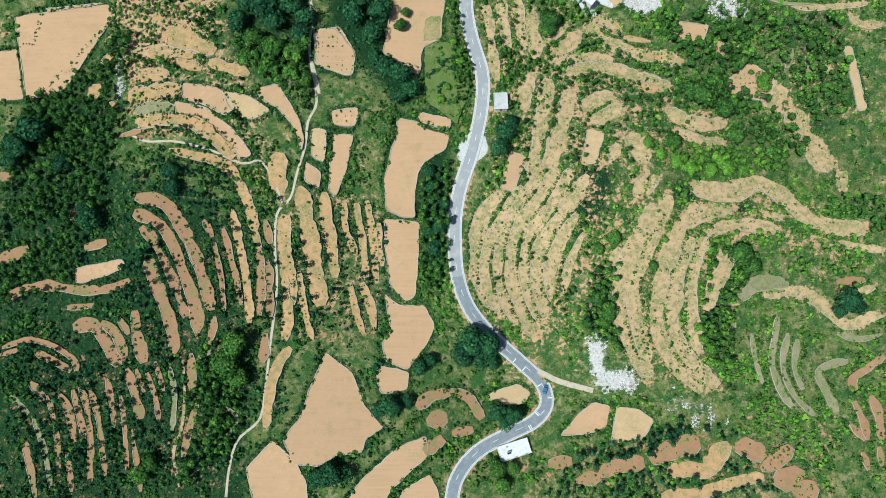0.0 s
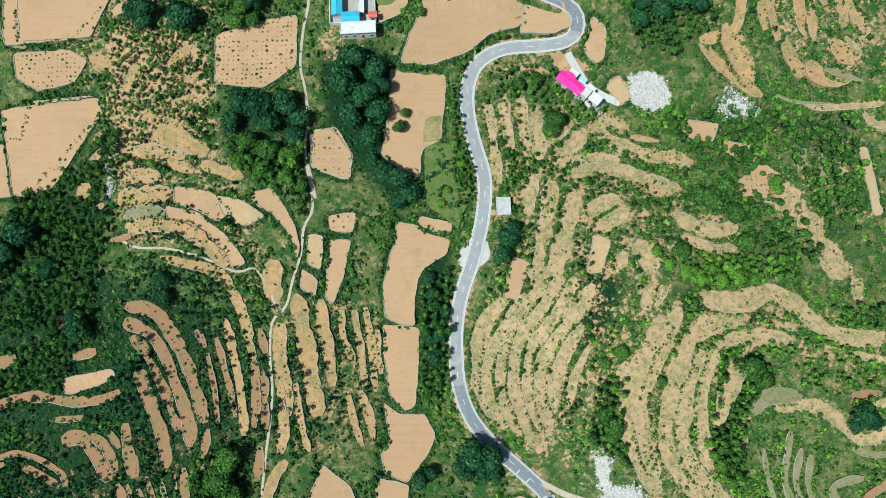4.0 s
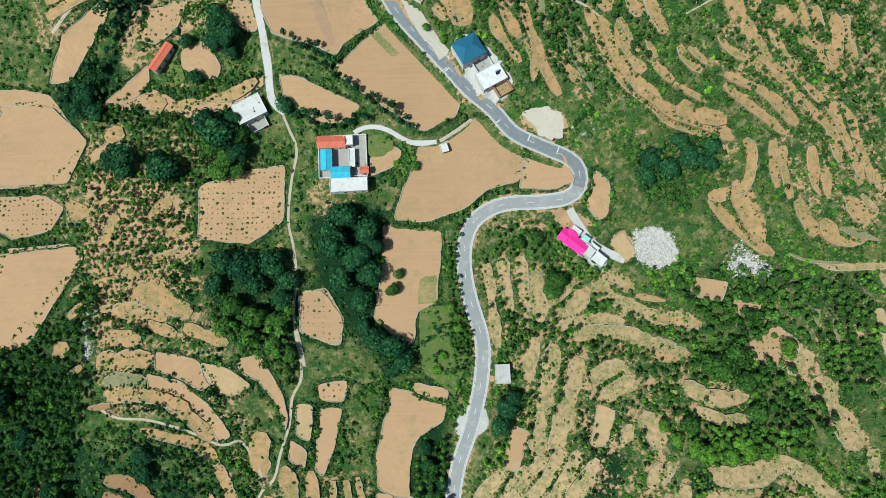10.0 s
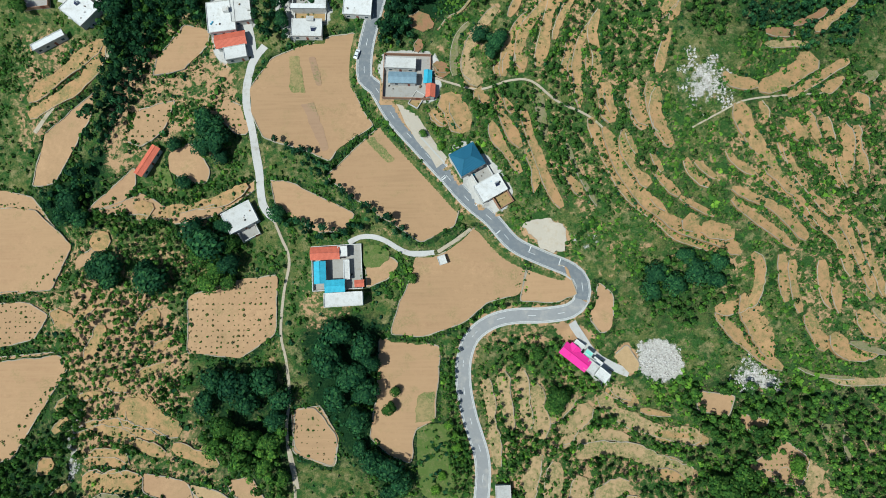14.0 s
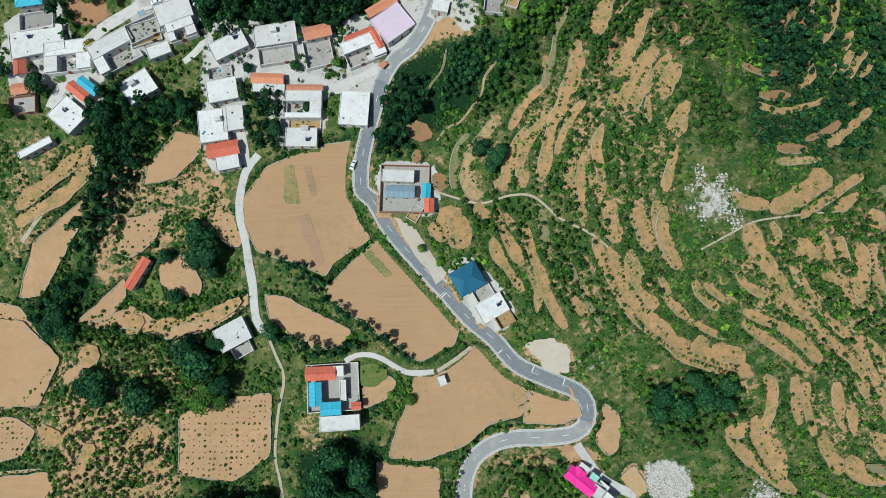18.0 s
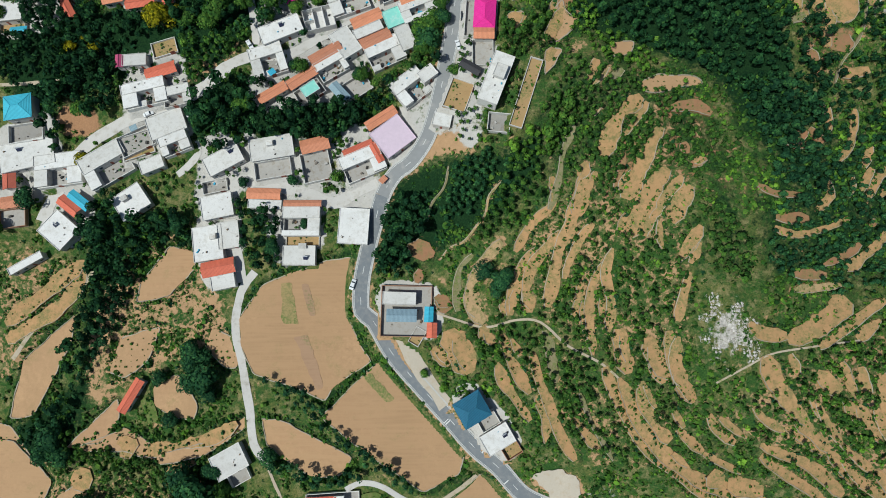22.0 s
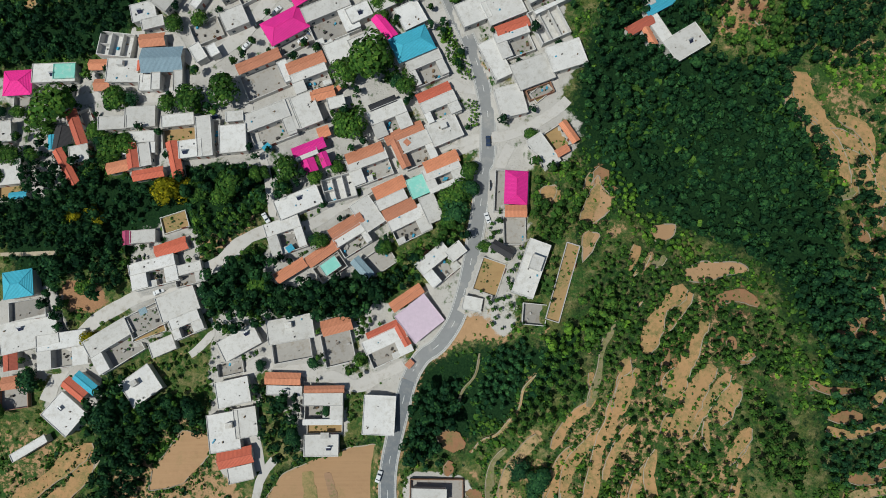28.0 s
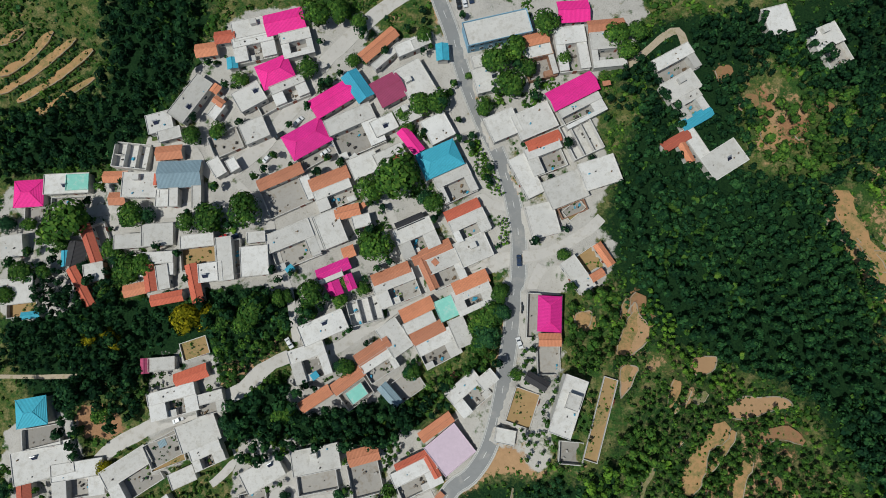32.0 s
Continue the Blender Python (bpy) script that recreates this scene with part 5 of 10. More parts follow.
strip([(-12.7, -32.4), (-5.6, -26.8), (2.9, -25.6)], 5.3, M_TERR_RED, 377, 0.7)
strip([(2.9, -24.3), (11.8, -28.3), (17.6, -37.9)], 3.7, M_TERR_RED, 378, 0.5)
strip([(-8.2, -39.1), (1.6, -37.2)], 5.3, M_TERR_RED, 379, 0.6)
strip([(3.7, -44.4), (13.8, -42.5)], 3.7, M_TERR_RED, 380, 0.5)
strip([(-9.5, -52.3), (-0.3, -46.1)], 6.9, M_TERR_RED, 381, 0.3)
strip([(-138.0, 143.5), (-121.6, 140.7), (-109.1, 134.9)], 9.3, M_TERR, 382, 0.3)
strip([(-154.3, 137.8), (-135.9, 137.3), (-120.2, 133.1)], 3.8, M_TERR, 383, 0.4)
strip([(-112.0, 129.6), (-91.5, 122.4)], 4.8, M_TERR, 384, 0.4)
strip([(-150.1, 124.4), (-137.4, 125.4), (-130.4, 121.8)], 5.4, M_TERR, 385, 0.5)
strip([(-151.9, 114.4), (-132.4, 114.6)], 8.1, M_TERR, 386, 0.9)
strip([(-146.4, 101.4), (-128.6, 100.6), (-114.6, 96.8), (-105.1, 90.0), (-97.2, 82.3)], 4.8, M_TERR, 387, 0.3)
strip([(-127.8, 86.4), (-116.9, 83.5), (-106.3, 80.9), (-98.6, 75.8), (-93.6, 69.6)], 3.7, M_TERR, 388, 0.5)
strip([(-96.1, 72.6), (-91.2, 62.0), (-88.9, 51.7), (-86.5, 41.4)], 4.2, M_TERR, 389, 0.6)
strip([(-76.5, 85.1), (-78.0, 74.9), (-75.7, 66.1)], 6.9, M_TERR, 390, 0.5)
strip([(-144.7, 64.9), (-130.6, 61.9), (-122.8, 51.5), (-116.5, 38.6), (-111.3, 23.0), (-108.6, 12.6)], 4.8, M_TERR_RED, 391, 0.6)
strip([(-145.6, 57.6), (-133.6, 52.9), (-127.0, 43.8), (-121.9, 30.8), (-116.5, 15.2), (-114.9, 2.1)], 4.8, M_TERR_RED, 392, 0.6)
strip([(-142.0, 51.3), (-135.2, 43.9), (-128.5, 30.8), (-123.1, 17.8), (-120.4, 9.4)], 4.2, M_TERR_RED, 393, 0.6)
strip([(-138.8, 36.1), (-135.2, 25.6), (-129.7, 12.6), (-125.9, -0.5), (-125.8, -7.2)], 4.8, M_TERR_RED, 394, 0.1)
strip([(-98.5, 59.3), (-96.2, 46.5), (-93.1, 30.9), (-91.1, 12.6), (-91.0, 6.8)], 3.7, M_TERR, 395, 0.1)
strip([(-103.1, 51.6), (-100.0, 38.7), (-96.9, 25.7), (-94.8, 15.2)], 2.6, M_TERR_RED, 396, 0.4)
strip([(-83.7, 54.4), (-81.6, 43.6)], 3.2, M_TERR_RED, 397, 0.4)
strip([(-82.7, 36.3), (-81.9, 20.5), (-81.7, 9.5)], 3.2, M_TERR_RED, 398, 0.4)
strip([(-74.6, 57.2), (-75.7, 44.2), (-74.2, 31.1), (-71.0, 15.3)], 5.3, M_TERR, 399, 0.6)
strip([(-67.8, 70.1), (-65.5, 60.0), (-63.3, 44.5), (-60.8, 28.7), (-58.5, 14.9)], 6.4, M_TERR, 400, 0.2)
strip([(-56.2, 67.8), (-55.8, 55.1), (-53.4, 42.1), (-51.6, 28.3)], 4.8, M_TERR, 401, 0.3)
strip([(-75.0, 28.5), (-73.6, 15.3), (-73.9, 4.8), (-74.8, -1.0)], 4.3, M_TERR, 402, 0.3)
strip([(-68.6, 31.2), (-66.3, 15.4), (-62.1, -1.0)], 3.2, M_TERR, 403, 0.4)
strip([(-86.5, 41.4), (-86.1, 31.0), (-86.0, 20.5), (-86.4, 10.0)], 3.2, M_TERR_RED, 404, 0.7)
strip([(-83.1, 2.1), (-84.9, -11.4)], 3.7, M_TERR_RED, 405, 0.2)
strip([(-71.8, -4.4), (-76.9, -10.9), (-80.5, -21.2), (-82.0, -36.6), (-82.7, -41.0)], 3.7, M_TERR, 406, 0.2)
strip([(-47.1, 63.0), (-46.9, 52.7), (-42.3, 39.1)], 3.2, M_TERR, 407, 0.5)
strip([(-41.9, 63.1), (-40.0, 52.8), (-38.3, 39.7), (-37.0, 28.5)], 3.2, M_TERR, 408, 0.5)
strip([(-36.5, 64.4), (-34.6, 52.9), (-33.4, 39.7), (-32.1, 25.8)], 3.2, M_TERR, 409, 0.5)
strip([(-31.3, 54.2), (-31.2, 45.0), (-29.7, 33.9)], 2.7, M_TERR, 410, 0.5)
strip([(-39.6, 26.3), (-35.5, 15.6), (-32.6, 4.3)], 3.8, M_TERR, 411, 0.4)
strip([(-45.0, 26.2), (-42.1, 12.8), (-37.9, 1.6)], 3.2, M_TERR, 412, 0.4)
strip([(-207.3, 17.4), (-196.8, 23.3), (-183.0, 23.7), (-169.1, 21.8), (-155.5, 23.1), (-147.4, 27.0)], 3.7, M_TERR_RED, 413, 0.5)
strip([(-173.6, 4.7), (-164.3, 6.0), (-158.6, -0.5), (-152.9, -9.5), (-151.1, -12.9)], 5.8, M_TERR_RED, 414, 0.8)
strip([(-160.3, 7.4), (-153.4, 2.1), (-148.4, -8.8)], 4.2, M_TERR_RED, 415, 0.7)
strip([(-152.9, 10.5), (-146.9, 1.6)], 3.2, M_TERR_RED, 416, 0.6)
strip([(-144.4, 12.6), (-142.6, -0.5), (-139.3, -11.4)], 5.3, M_TERR_RED, 417, 0.8)
strip([(-206.7, -4.4), (-194.8, -1.0), (-183.9, -3.1), (-172.8, -9.6), (-170.8, -15.2)], 2.6, M_TERR_RED, 418, 0.3)
strip([(-190.3, -7.0), (-180.7, -10.9), (-173.2, -15.2)], 3.7, M_TERR_RED, 419, 0.4)
strip([(-207.7, -7.8), (-199.3, -5.7)], 2.6, M_TERR_RED, 420, 0.3)
strip([(-192.5, -20.7), (-184.4, -26.8)], 3.1, M_TERR_RED, 421, 0.2)
strip([(-178.4, -25.0), (-174.1, -31.4), (-170.9, -41.6), (-168.9, -48.6)], 3.1, M_TERR_RED, 422, 0.5)
strip([(-171.9, -23.7), (-168.7, -33.9), (-165.2, -45.9)], 2.6, M_TERR_RED, 423, 0.5)
strip([(-168.8, -22.4), (-164.9, -31.4), (-162.3, -46.6), (-161.9, -64.7)], 2.9, M_TERR_RED, 424, 0.5)
strip([(-164.0, -23.7), (-159.5, -36.5), (-156.9, -51.7), (-154.6, -62.2)], 2.3, M_TERR_RED, 425, 0.5)
strip([(-156.4, -18.6), (-153.2, -31.4), (-151.7, -40.8)], 2.4, M_TERR_RED, 426, 0.5)
strip([(-147.6, -14.2), (-143.6, -23.7), (-140.2, -37.0)], 3.7, M_TERR_RED, 427, 0.3)
strip([(-142.9, -14.2), (-138.6, -24.7)], 2.6, M_TERR_RED, 428, 0.3)
strip([(-117.3, -7.0), (-116.9, -24.2)], 3.7, M_TERR_RED, 429, 0.7)
strip([(-113.7, -28.4), (-117.7, -41.6), (-120.1, -54.8)], 2.6, M_TERR_RED, 430, 0.4)
strip([(-192.9, -46.1), (-189.2, -59.2), (-185.5, -71.6)], 3.1, M_TERR_RED, 431, 0.2)
strip([(-212.1, 36.8), (-203.9, 39.4), (-197.9, 42.1)], 5.9, M_TERR_RED, 432, 0.5)
strip([(-217.7, 79.3), (-209.8, 75.6)], 5.5, M_TERR_RED, 433, 0.3)
strip([(-0.3, 289.8), (4.1, 283.4)], 5.9, M_TERR_RED, 434, 0.4)
strip([(12.9, 292.8), (13.3, 286.7), (15.7, 281.3)], 5.4, M_TERR_PALE, 435, 0.2)
strip([(30.5, 290.8), (28.8, 282.3)], 3.8, M_TERR, 436, 0.5)
strip([(34.0, 290.4), (36.5, 283.7)], 4.3, M_TERR, 437, 0.5)
strip([(4.0, 276.1), (8.3, 266.4), (12.4, 259.3)], 8.3, M_TERR, 438, 0.2)
strip([(-2.2, 269.1), (4.4, 262.6)], 4.9, M_TERR, 439, 0.3)
strip([(16.9, 277.1), (19.4, 271.0)], 3.9, M_TERR, 440, 0.5)
strip([(24.7, 274.1), (27.5, 265.9), (31.4, 257.2), (35.1, 251.4)], 3.8, M_TERR, 441, 0.6)
strip([(28.7, 272.3), (31.7, 265.7)], 2.9, M_TERR, 442, 0.6)
strip([(36.1, 266.7), (38.8, 256.4), (42.2, 246.7), (45.9, 236.0), (51.5, 226.1)], 3.8, M_TERR, 443, 0.7)
strip([(37.2, 250.7), (40.6, 242.2), (40.8, 232.5)], 3.3, M_TERR, 444, 0.7)
strip([(22.7, 263.2), (25.0, 255.4), (29.0, 250.3), (35.0, 241.0)], 3.4, M_TERR, 445, 0.8)
strip([(40.9, 275.3), (43.0, 265.5), (44.3, 255.4)], 2.9, M_TERR_GREY, 446, 0.5)
strip([(49.7, 243.8), (54.3, 237.7), (59.4, 230.2)], 3.1, M_TERR, 447, 0.7)
strip([(53.2, 251.6), (57.2, 240.9), (62.3, 231.7), (65.5, 226.2)], 1.4, M_TERR_GREY, 448, 0.3)
strip([(55.9, 286.1), (56.8, 275.9), (58.5, 268.1)], 3.8, M_TERR, 449, 0.6)
strip([(62.0, 287.3), (62.7, 274.8)], 2.3, M_TERR, 450, 0.5)
strip([(68.0, 275.3), (69.0, 265.3), (70.9, 258.8)], 6.0, M_TERR, 451, 0.9)
strip([(77.9, 272.0), (81.1, 261.9), (83.7, 255.4)], 6.5, M_TERR, 452, 0.7)
strip([(85.7, 274.3), (86.6, 263.8), (90.1, 254.1)], 4.6, M_TERR, 453, 0.7)
strip([(62.2, 261.2), (65.5, 251.7), (70.0, 242.4), (74.8, 233.3), (83.1, 225.4), (91.5, 219.1), (98.9, 213.5), (109.6, 210.0), (119.6, 206.7)], 3.3, M_TERR, 454, 0.5)
strip([(67.8, 257.3), (72.2, 247.8), (76.9, 237.6), (84.0, 228.6), (91.2, 223.0), (97.3, 218.5), (106.8, 215.0), (116.3, 211.6), (124.2, 206.8)], 5.1, M_TERR, 455, 0.3)
strip([(75.5, 256.0), (76.7, 246.4), (81.3, 238.5), (85.4, 233.3)], 4.2, M_TERR, 456, 0.6)
strip([(86.2, 246.4), (90.5, 238.8)], 3.2, M_TERR, 457, 0.6)
strip([(87.6, 259.2), (89.9, 253.5), (93.7, 248.4)], 4.6, M_TERR, 458, 0.7)
strip([(88.0, 238.7), (92.8, 233.7), (97.6, 229.3)], 3.2, M_TERR, 459, 0.7)
strip([(98.1, 228.8), (105.9, 224.8), (112.3, 221.6)], 2.8, M_TERR, 460, 0.6)
strip([(87.0, 228.9), (92.7, 224.2)], 3.3, M_TERR, 461, 0.6)
strip([(101.0, 221.2), (105.3, 216.4)], 6.6, M_TERR, 462, 0.5)
strip([(107.8, 216.8), (121.1, 214.3)], 6.1, M_TERR, 463, 0.9)
strip([(129.5, 207.0), (133.1, 201.3), (133.2, 193.5), (131.5, 187.8), (125.8, 185.6), (116.2, 183.9)], 4.8, M_TERR, 464, 0.2)
strip([(117.4, 183.4), (124.3, 175.1), (131.8, 169.1), (139.3, 163.1), (145.8, 159.7)], 5.3, M_TERR, 465, 0.4)
strip([(127.2, 190.6), (132.1, 180.8), (137.5, 171.4), (140.9, 163.8)], 8.2, M_TERR, 466, 0.9)
strip([(99.2, 243.6), (102.6, 237.7), (109.0, 232.8)], 3.7, M_TERR, 467, 0.6)
strip([(103.0, 242.4), (109.4, 237.5), (113.4, 235.1)], 2.8, M_TERR, 468, 0.4)
strip([(115.1, 246.4), (119.2, 241.6), (126.8, 237.0)], 3.2, M_TERR, 469, 0.6)
strip([(119.1, 264.6), (121.6, 256.8), (125.6, 250.2), (130.5, 244.8), (134.8, 240.0)], 5.5, M_TERR, 470, 0.8)
strip([(126.9, 238.7), (133.5, 235.1), (141.7, 228.5)], 4.1, M_TERR, 471, 0.4)
strip([(130.7, 240.9), (136.9, 236.2), (143.9, 229.6)], 4.6, M_TERR, 472, 0.5)
strip([(118.4, 232.2), (126.0, 228.7), (134.4, 225.4), (142.0, 220.0), (150.5, 211.9)], 3.7, M_TERR, 473, 0.5)
strip([(118.7, 227.9), (129.2, 220.1), (137.9, 214.6), (146.1, 208.6)], 3.5, M_TERR, 474, 0.5)
strip([(143.4, 229.8), (147.5, 225.0), (152.9, 219.0), (157.2, 215.2)], 4.2, M_TERR, 475, 0.4)
strip([(128.6, 265.2), (131.8, 257.3)], 4.1, M_TERR, 476, 0.8)
strip([(135.7, 249.6), (139.4, 242.1)], 2.7, M_TERR, 477, 0.6)
strip([(138.7, 247.5), (142.7, 239.5), (148.0, 233.1), (154.7, 226.7), (161.9, 220.9)], 3.7, M_TERR, 478, 0.5)
strip([(149.9, 225.1), (158.0, 216.8), (164.6, 212.4), (167.6, 205.7), (171.0, 197.3)], 4.2, M_TERR, 479, 0.5)
strip([(162.6, 221.3), (168.1, 214.7), (172.5, 206.8), (176.8, 198.9), (181.3, 190.3)], 3.3, M_TERR, 480, 0.5)
strip([(168.3, 221.9), (174.4, 214.8), (177.5, 205.8), (183.2, 195.4), (185.0, 189.2)], 2.8, M_TERR, 481, 0.5)
strip([(138.1, 257.7), (142.2, 255.0), (146.7, 250.3)], 5.0, M_TERR, 482, 0.8)
strip([(147.9, 261.5), (151.0, 255.5), (153.8, 249.5)], 3.7, M_TERR, 483, 0.7)
strip([(156.0, 259.8), (159.0, 249.6)], 3.2, M_TERR, 484, 0.6)
strip([(149.3, 247.9), (154.3, 240.4)], 4.1, M_TERR, 485, 0.6)
strip([(154.4, 246.0), (160.3, 236.8), (164.9, 231.9)], 3.7, M_TERR, 486, 0.6)
strip([(165.2, 258.1), (166.6, 248.5), (167.0, 239.0)], 4.2, M_TERR, 487, 0.7)
strip([(162.1, 244.1), (166.8, 234.9), (172.8, 229.9)], 3.7, M_TERR, 488, 0.6)
strip([(170.3, 257.4), (171.9, 247.7), (174.9, 236.9)], 3.3, M_TERR, 489, 0.6)
strip([(127.6, 270.0), (136.7, 273.2), (145.9, 278.6), (153.3, 284.4)], 6.4, M_TERR, 490, 0.6)
strip([(139.6, 267.2), (151.9, 274.3), (163.0, 281.4), (169.0, 284.1)], 3.7, M_TERR, 491, 0.4)
strip([(156.0, 269.4), (165.8, 277.0)], 3.3, M_TERR, 492, 0.4)
strip([(114.1, 276.7), (117.8, 272.7), (127.5, 271.4)], 4.1, M_TERR, 493, 0.5)
strip([(171.0, 270.5), (175.4, 263.7)], 5.6, M_TERR, 494, 0.6)
strip([(174.5, 275.8), (182.0, 279.6)], 3.3, M_TERR_GREY, 495, 0.2)
strip([(187.2, 277.8), (183.5, 272.9)], 2.8, M_TERR, 496, 0.3)
strip([(141.0, 206.2), (142.9, 196.7), (145.1, 187.1)], 4.3, M_TERR, 497, 0.4)
strip([(145.2, 203.9), (147.2, 194.4), (150.9, 182.5)], 3.3, M_TERR, 498, 0.4)
strip([(157.8, 203.8), (160.6, 189.7), (163.7, 184.6)], 4.3, M_TERR, 499, 0.3)
strip([(164.2, 194.8), (167.4, 182.3)], 3.8, M_TERR, 500, 0.2)
strip([(177.0, 227.8), (183.6, 220.0)], 1.4, M_TERR_GREY, 501, 0.2)
strip([(153.7, 182.2), (158.4, 173.5), (162.9, 167.1)], 4.8, M_TERR, 502, 0.4)
strip([(165.0, 173.9), (169.4, 167.5), (176.5, 165.1), (183.9, 166.4)], 5.3, M_TERR, 503, 0.7)
strip([(175.0, 183.2), (179.4, 176.8), (184.8, 173.0)], 5.3, M_TERR, 504, 0.6)
strip([(180.9, 184.3), (188.1, 177.4)], 2.9, M_TERR_PALE, 505, 0.2)
strip([(178.0, 192.4), (180.2, 188.0)], 2.9, M_TERR, 506, 0.3)
strip([(186.6, 194.7), (188.0, 186.8)], 3.3, M_TERR, 507, 0.3)
strip([(151.9, 159.9), (160.7, 156.4), (175.1, 155.1)], 1.5, M_TERR_GREY, 508, 0.1)
strip([(172.2, 170.3), (181.0, 167.4), (189.8, 164.9)], 2.4, M_TERR_GREY, 509, 0.1)
strip([(92.0, 131.0), (102.9, 130.4), (114.3, 129.4)], 4.9, M_TERR, 510, 0.5)
strip([(91.6, 117.4), (101.9, 114.3)], 3.9, M_TERR, 511, 0.5)
strip([(95.7, 123.2), (102.5, 120.8)], 2.9, M_TERR, 512, 0.5)
strip([(71.6, 150.9), (79.5, 147.9), (84.7, 144.0)], 4.4, M_TERR, 513, 0.5)
strip([(86.1, 142.0), (99.1, 140.0)], 2.5, M_TERR, 514, 0.5)
strip([(-132.5, 146.2), (-122.2, 140.9), (-113.2, 135.6)], 8.8, M_TERR, 515, 0.3)
strip([(-149.3, 136.0), (-137.5, 134.8), (-126.3, 130.1), (-115.1, 126.2)], 3.9, M_TERR, 516, 0.4)
strip([(-157.6, 133.0), (-145.6, 137.5)], 3.0, M_TERR, 517, 0.4)
strip([(-151.8, 122.2), (-141.5, 123.4), (-131.3, 121.6)], 3.4, M_TERR, 518, 0.4)
strip([(-149.5, 116.2), (-134.9, 114.9), (-124.2, 116.6)], 6.3, M_TERR, 519, 0.9)
strip([(-146.7, 106.5), (-126.8, 105.8)], 8.2, M_TERR_GREY, 520, 0.9)
strip([(-144.5, 99.2), (-128.1, 100.6), (-115.5, 98.0), (-107.7, 93.0)], 5.2, M_TERR, 521, 0.4)
strip([(-169.1, 143.6), (-164.0, 150.1)], 3.6, M_TERR, 522, 0.4)
strip([(-169.7, 133.8), (-163.2, 140.3)], 3.5, M_TERR, 523, 0.4)
strip([(-174.9, 116.6), (-168.4, 121.9)], 5.0, M_TERR, 524, 0.4)
strip([(-167.3, 107.6), (-159.4, 112.3)], 2.5, M_TERR, 525, 0.3)
strip([(-157.8, 149.0), (-146.9, 151.0)], 3.5, M_TERR, 526, 0.5)
strip([(-130.8, 158.5), (-118.2, 163.3)], 3.5, M_TERR, 527, 0.5)
strip([(-156.0, 166.3), (-150.2, 174.5), (-148.8, 180.3)], 6.1, M_TERR, 528, 0.3)
strip([(-162.2, 181.9), (-151.7, 189.0)], 2.6, M_TERR, 529, 0.3)
strip([(-169.2, 180.0), (-166.0, 186.3)], 7.7, M_TERR, 530, 0.7)
strip([(-132.0, 178.5), (-121.9, 186.1)], 5.0, M_TERR, 531, 0.6)
strip([(-123.0, 169.1), (-116.7, 174.0)], 4.5, M_TERR, 532, 0.6)
strip([(-143.6, 154.4), (-133.9, 152.3)], 4.0, M_TERR, 533, 0.5)
strip([(44.4, 333.1), (45.2, 323.4), (39.4, 318.5), (35.0, 313.4), (30.5, 305.6)], 2.7, M_TERR, 534, 0.5)
strip([(25.5, 310.1), (19.4, 303.4), (14.9, 296.9), (12.5, 290.3), (13.5, 283.5), (18.1, 278.4)], 4.1, M_TERR_PALE, 535, 0.3)
strip([(14.3, 305.3), (9.2, 299.5), (7.5, 290.5), (7.8, 283.3)], 2.7, M_TERR_GREY, 536, 0.3)
strip([(39.3, 306.5), (34.9, 302.4), (31.5, 296.0), (29.2, 289.5), (27.9, 281.3)], 4.0, M_TERR, 537, 0.6)
strip([(26.1, 287.8), (25.5, 282.5)], 3.1, M_TERR, 538, 0.6)
strip([(47.9, 312.5), (42.5, 306.4), (37.0, 300.1), (34.7, 291.4), (34.5, 282.1)], 4.0, M_TERR, 539, 0.6)
strip([(52.3, 323.0), (51.2, 314.5), (47.9, 308.2), (45.6, 299.6), (44.0, 292.0), (42.1, 284.0)], 4.0, M_TERR, 540, 0.6)
strip([(57.7, 334.0), (55.5, 325.0), (53.3, 318.3)], 5.7, M_TERR, 541, 0.7)
strip([(59.7, 315.1), (55.4, 310.0), (51.0, 301.5), (48.7, 294.6)], 3.1, M_TERR, 542, 0.6)
strip([(55.1, 295.2), (53.9, 286.1), (51.4, 280.3)], 3.1, M_TERR, 543, 0.6)
strip([(63.7, 300.4), (59.3, 292.4), (57.6, 283.7), (57.8, 275.0), (58.8, 265.7)], 3.5, M_TERR, 544, 0.5)
strip([(66.9, 305.4), (63.6, 296.5), (65.4, 285.6), (64.0, 274.4)], 3.0, M_TERR, 545, 0.5)
strip([(-5.1, 311.9), (-8.0, 304.7)], 7.9, M_TERR_RED, 546, 0.3)
strip([(-6.6, 300.4), (-8.3, 295.0)], 3.7, M_TERR_RED, 547, 0.3)
strip([(-0.5, 289.1), (4.9, 285.7)], 4.6, M_TERR_RED, 548, 0.3)
strip([(7.2, 272.9), (11.0, 265.6), (12.2, 260.4)], 6.8, M_TERR, 549, 0.2)
strip([(-0.8, 268.6), (4.6, 263.1)], 3.7, M_TERR, 550, 0.2)
strip([(18.5, 274.8), (21.3, 270.2)], 3.2, M_TERR, 551, 0.3)
strip([(68.9, 272.9), (70.7, 263.2)], 3.5, M_TERR, 552, 0.4)
strip([(75.5, 333.8), (71.5, 323.6)], 6.5, M_TERR, 553, 0.4)
strip([(72.0, 318.1), (68.9, 310.7)], 3.5, M_TERR, 554, 0.5)
strip([(87.8, 334.5), (83.3, 329.2), (78.8, 321.7), (75.5, 314.3), (73.1, 309.5)], 5.6, M_TERR, 555, 0.4)
strip([(93.0, 331.5), (86.3, 323.6), (81.9, 317.3), (78.3, 309.4)], 3.5, M_TERR, 556, 0.5)
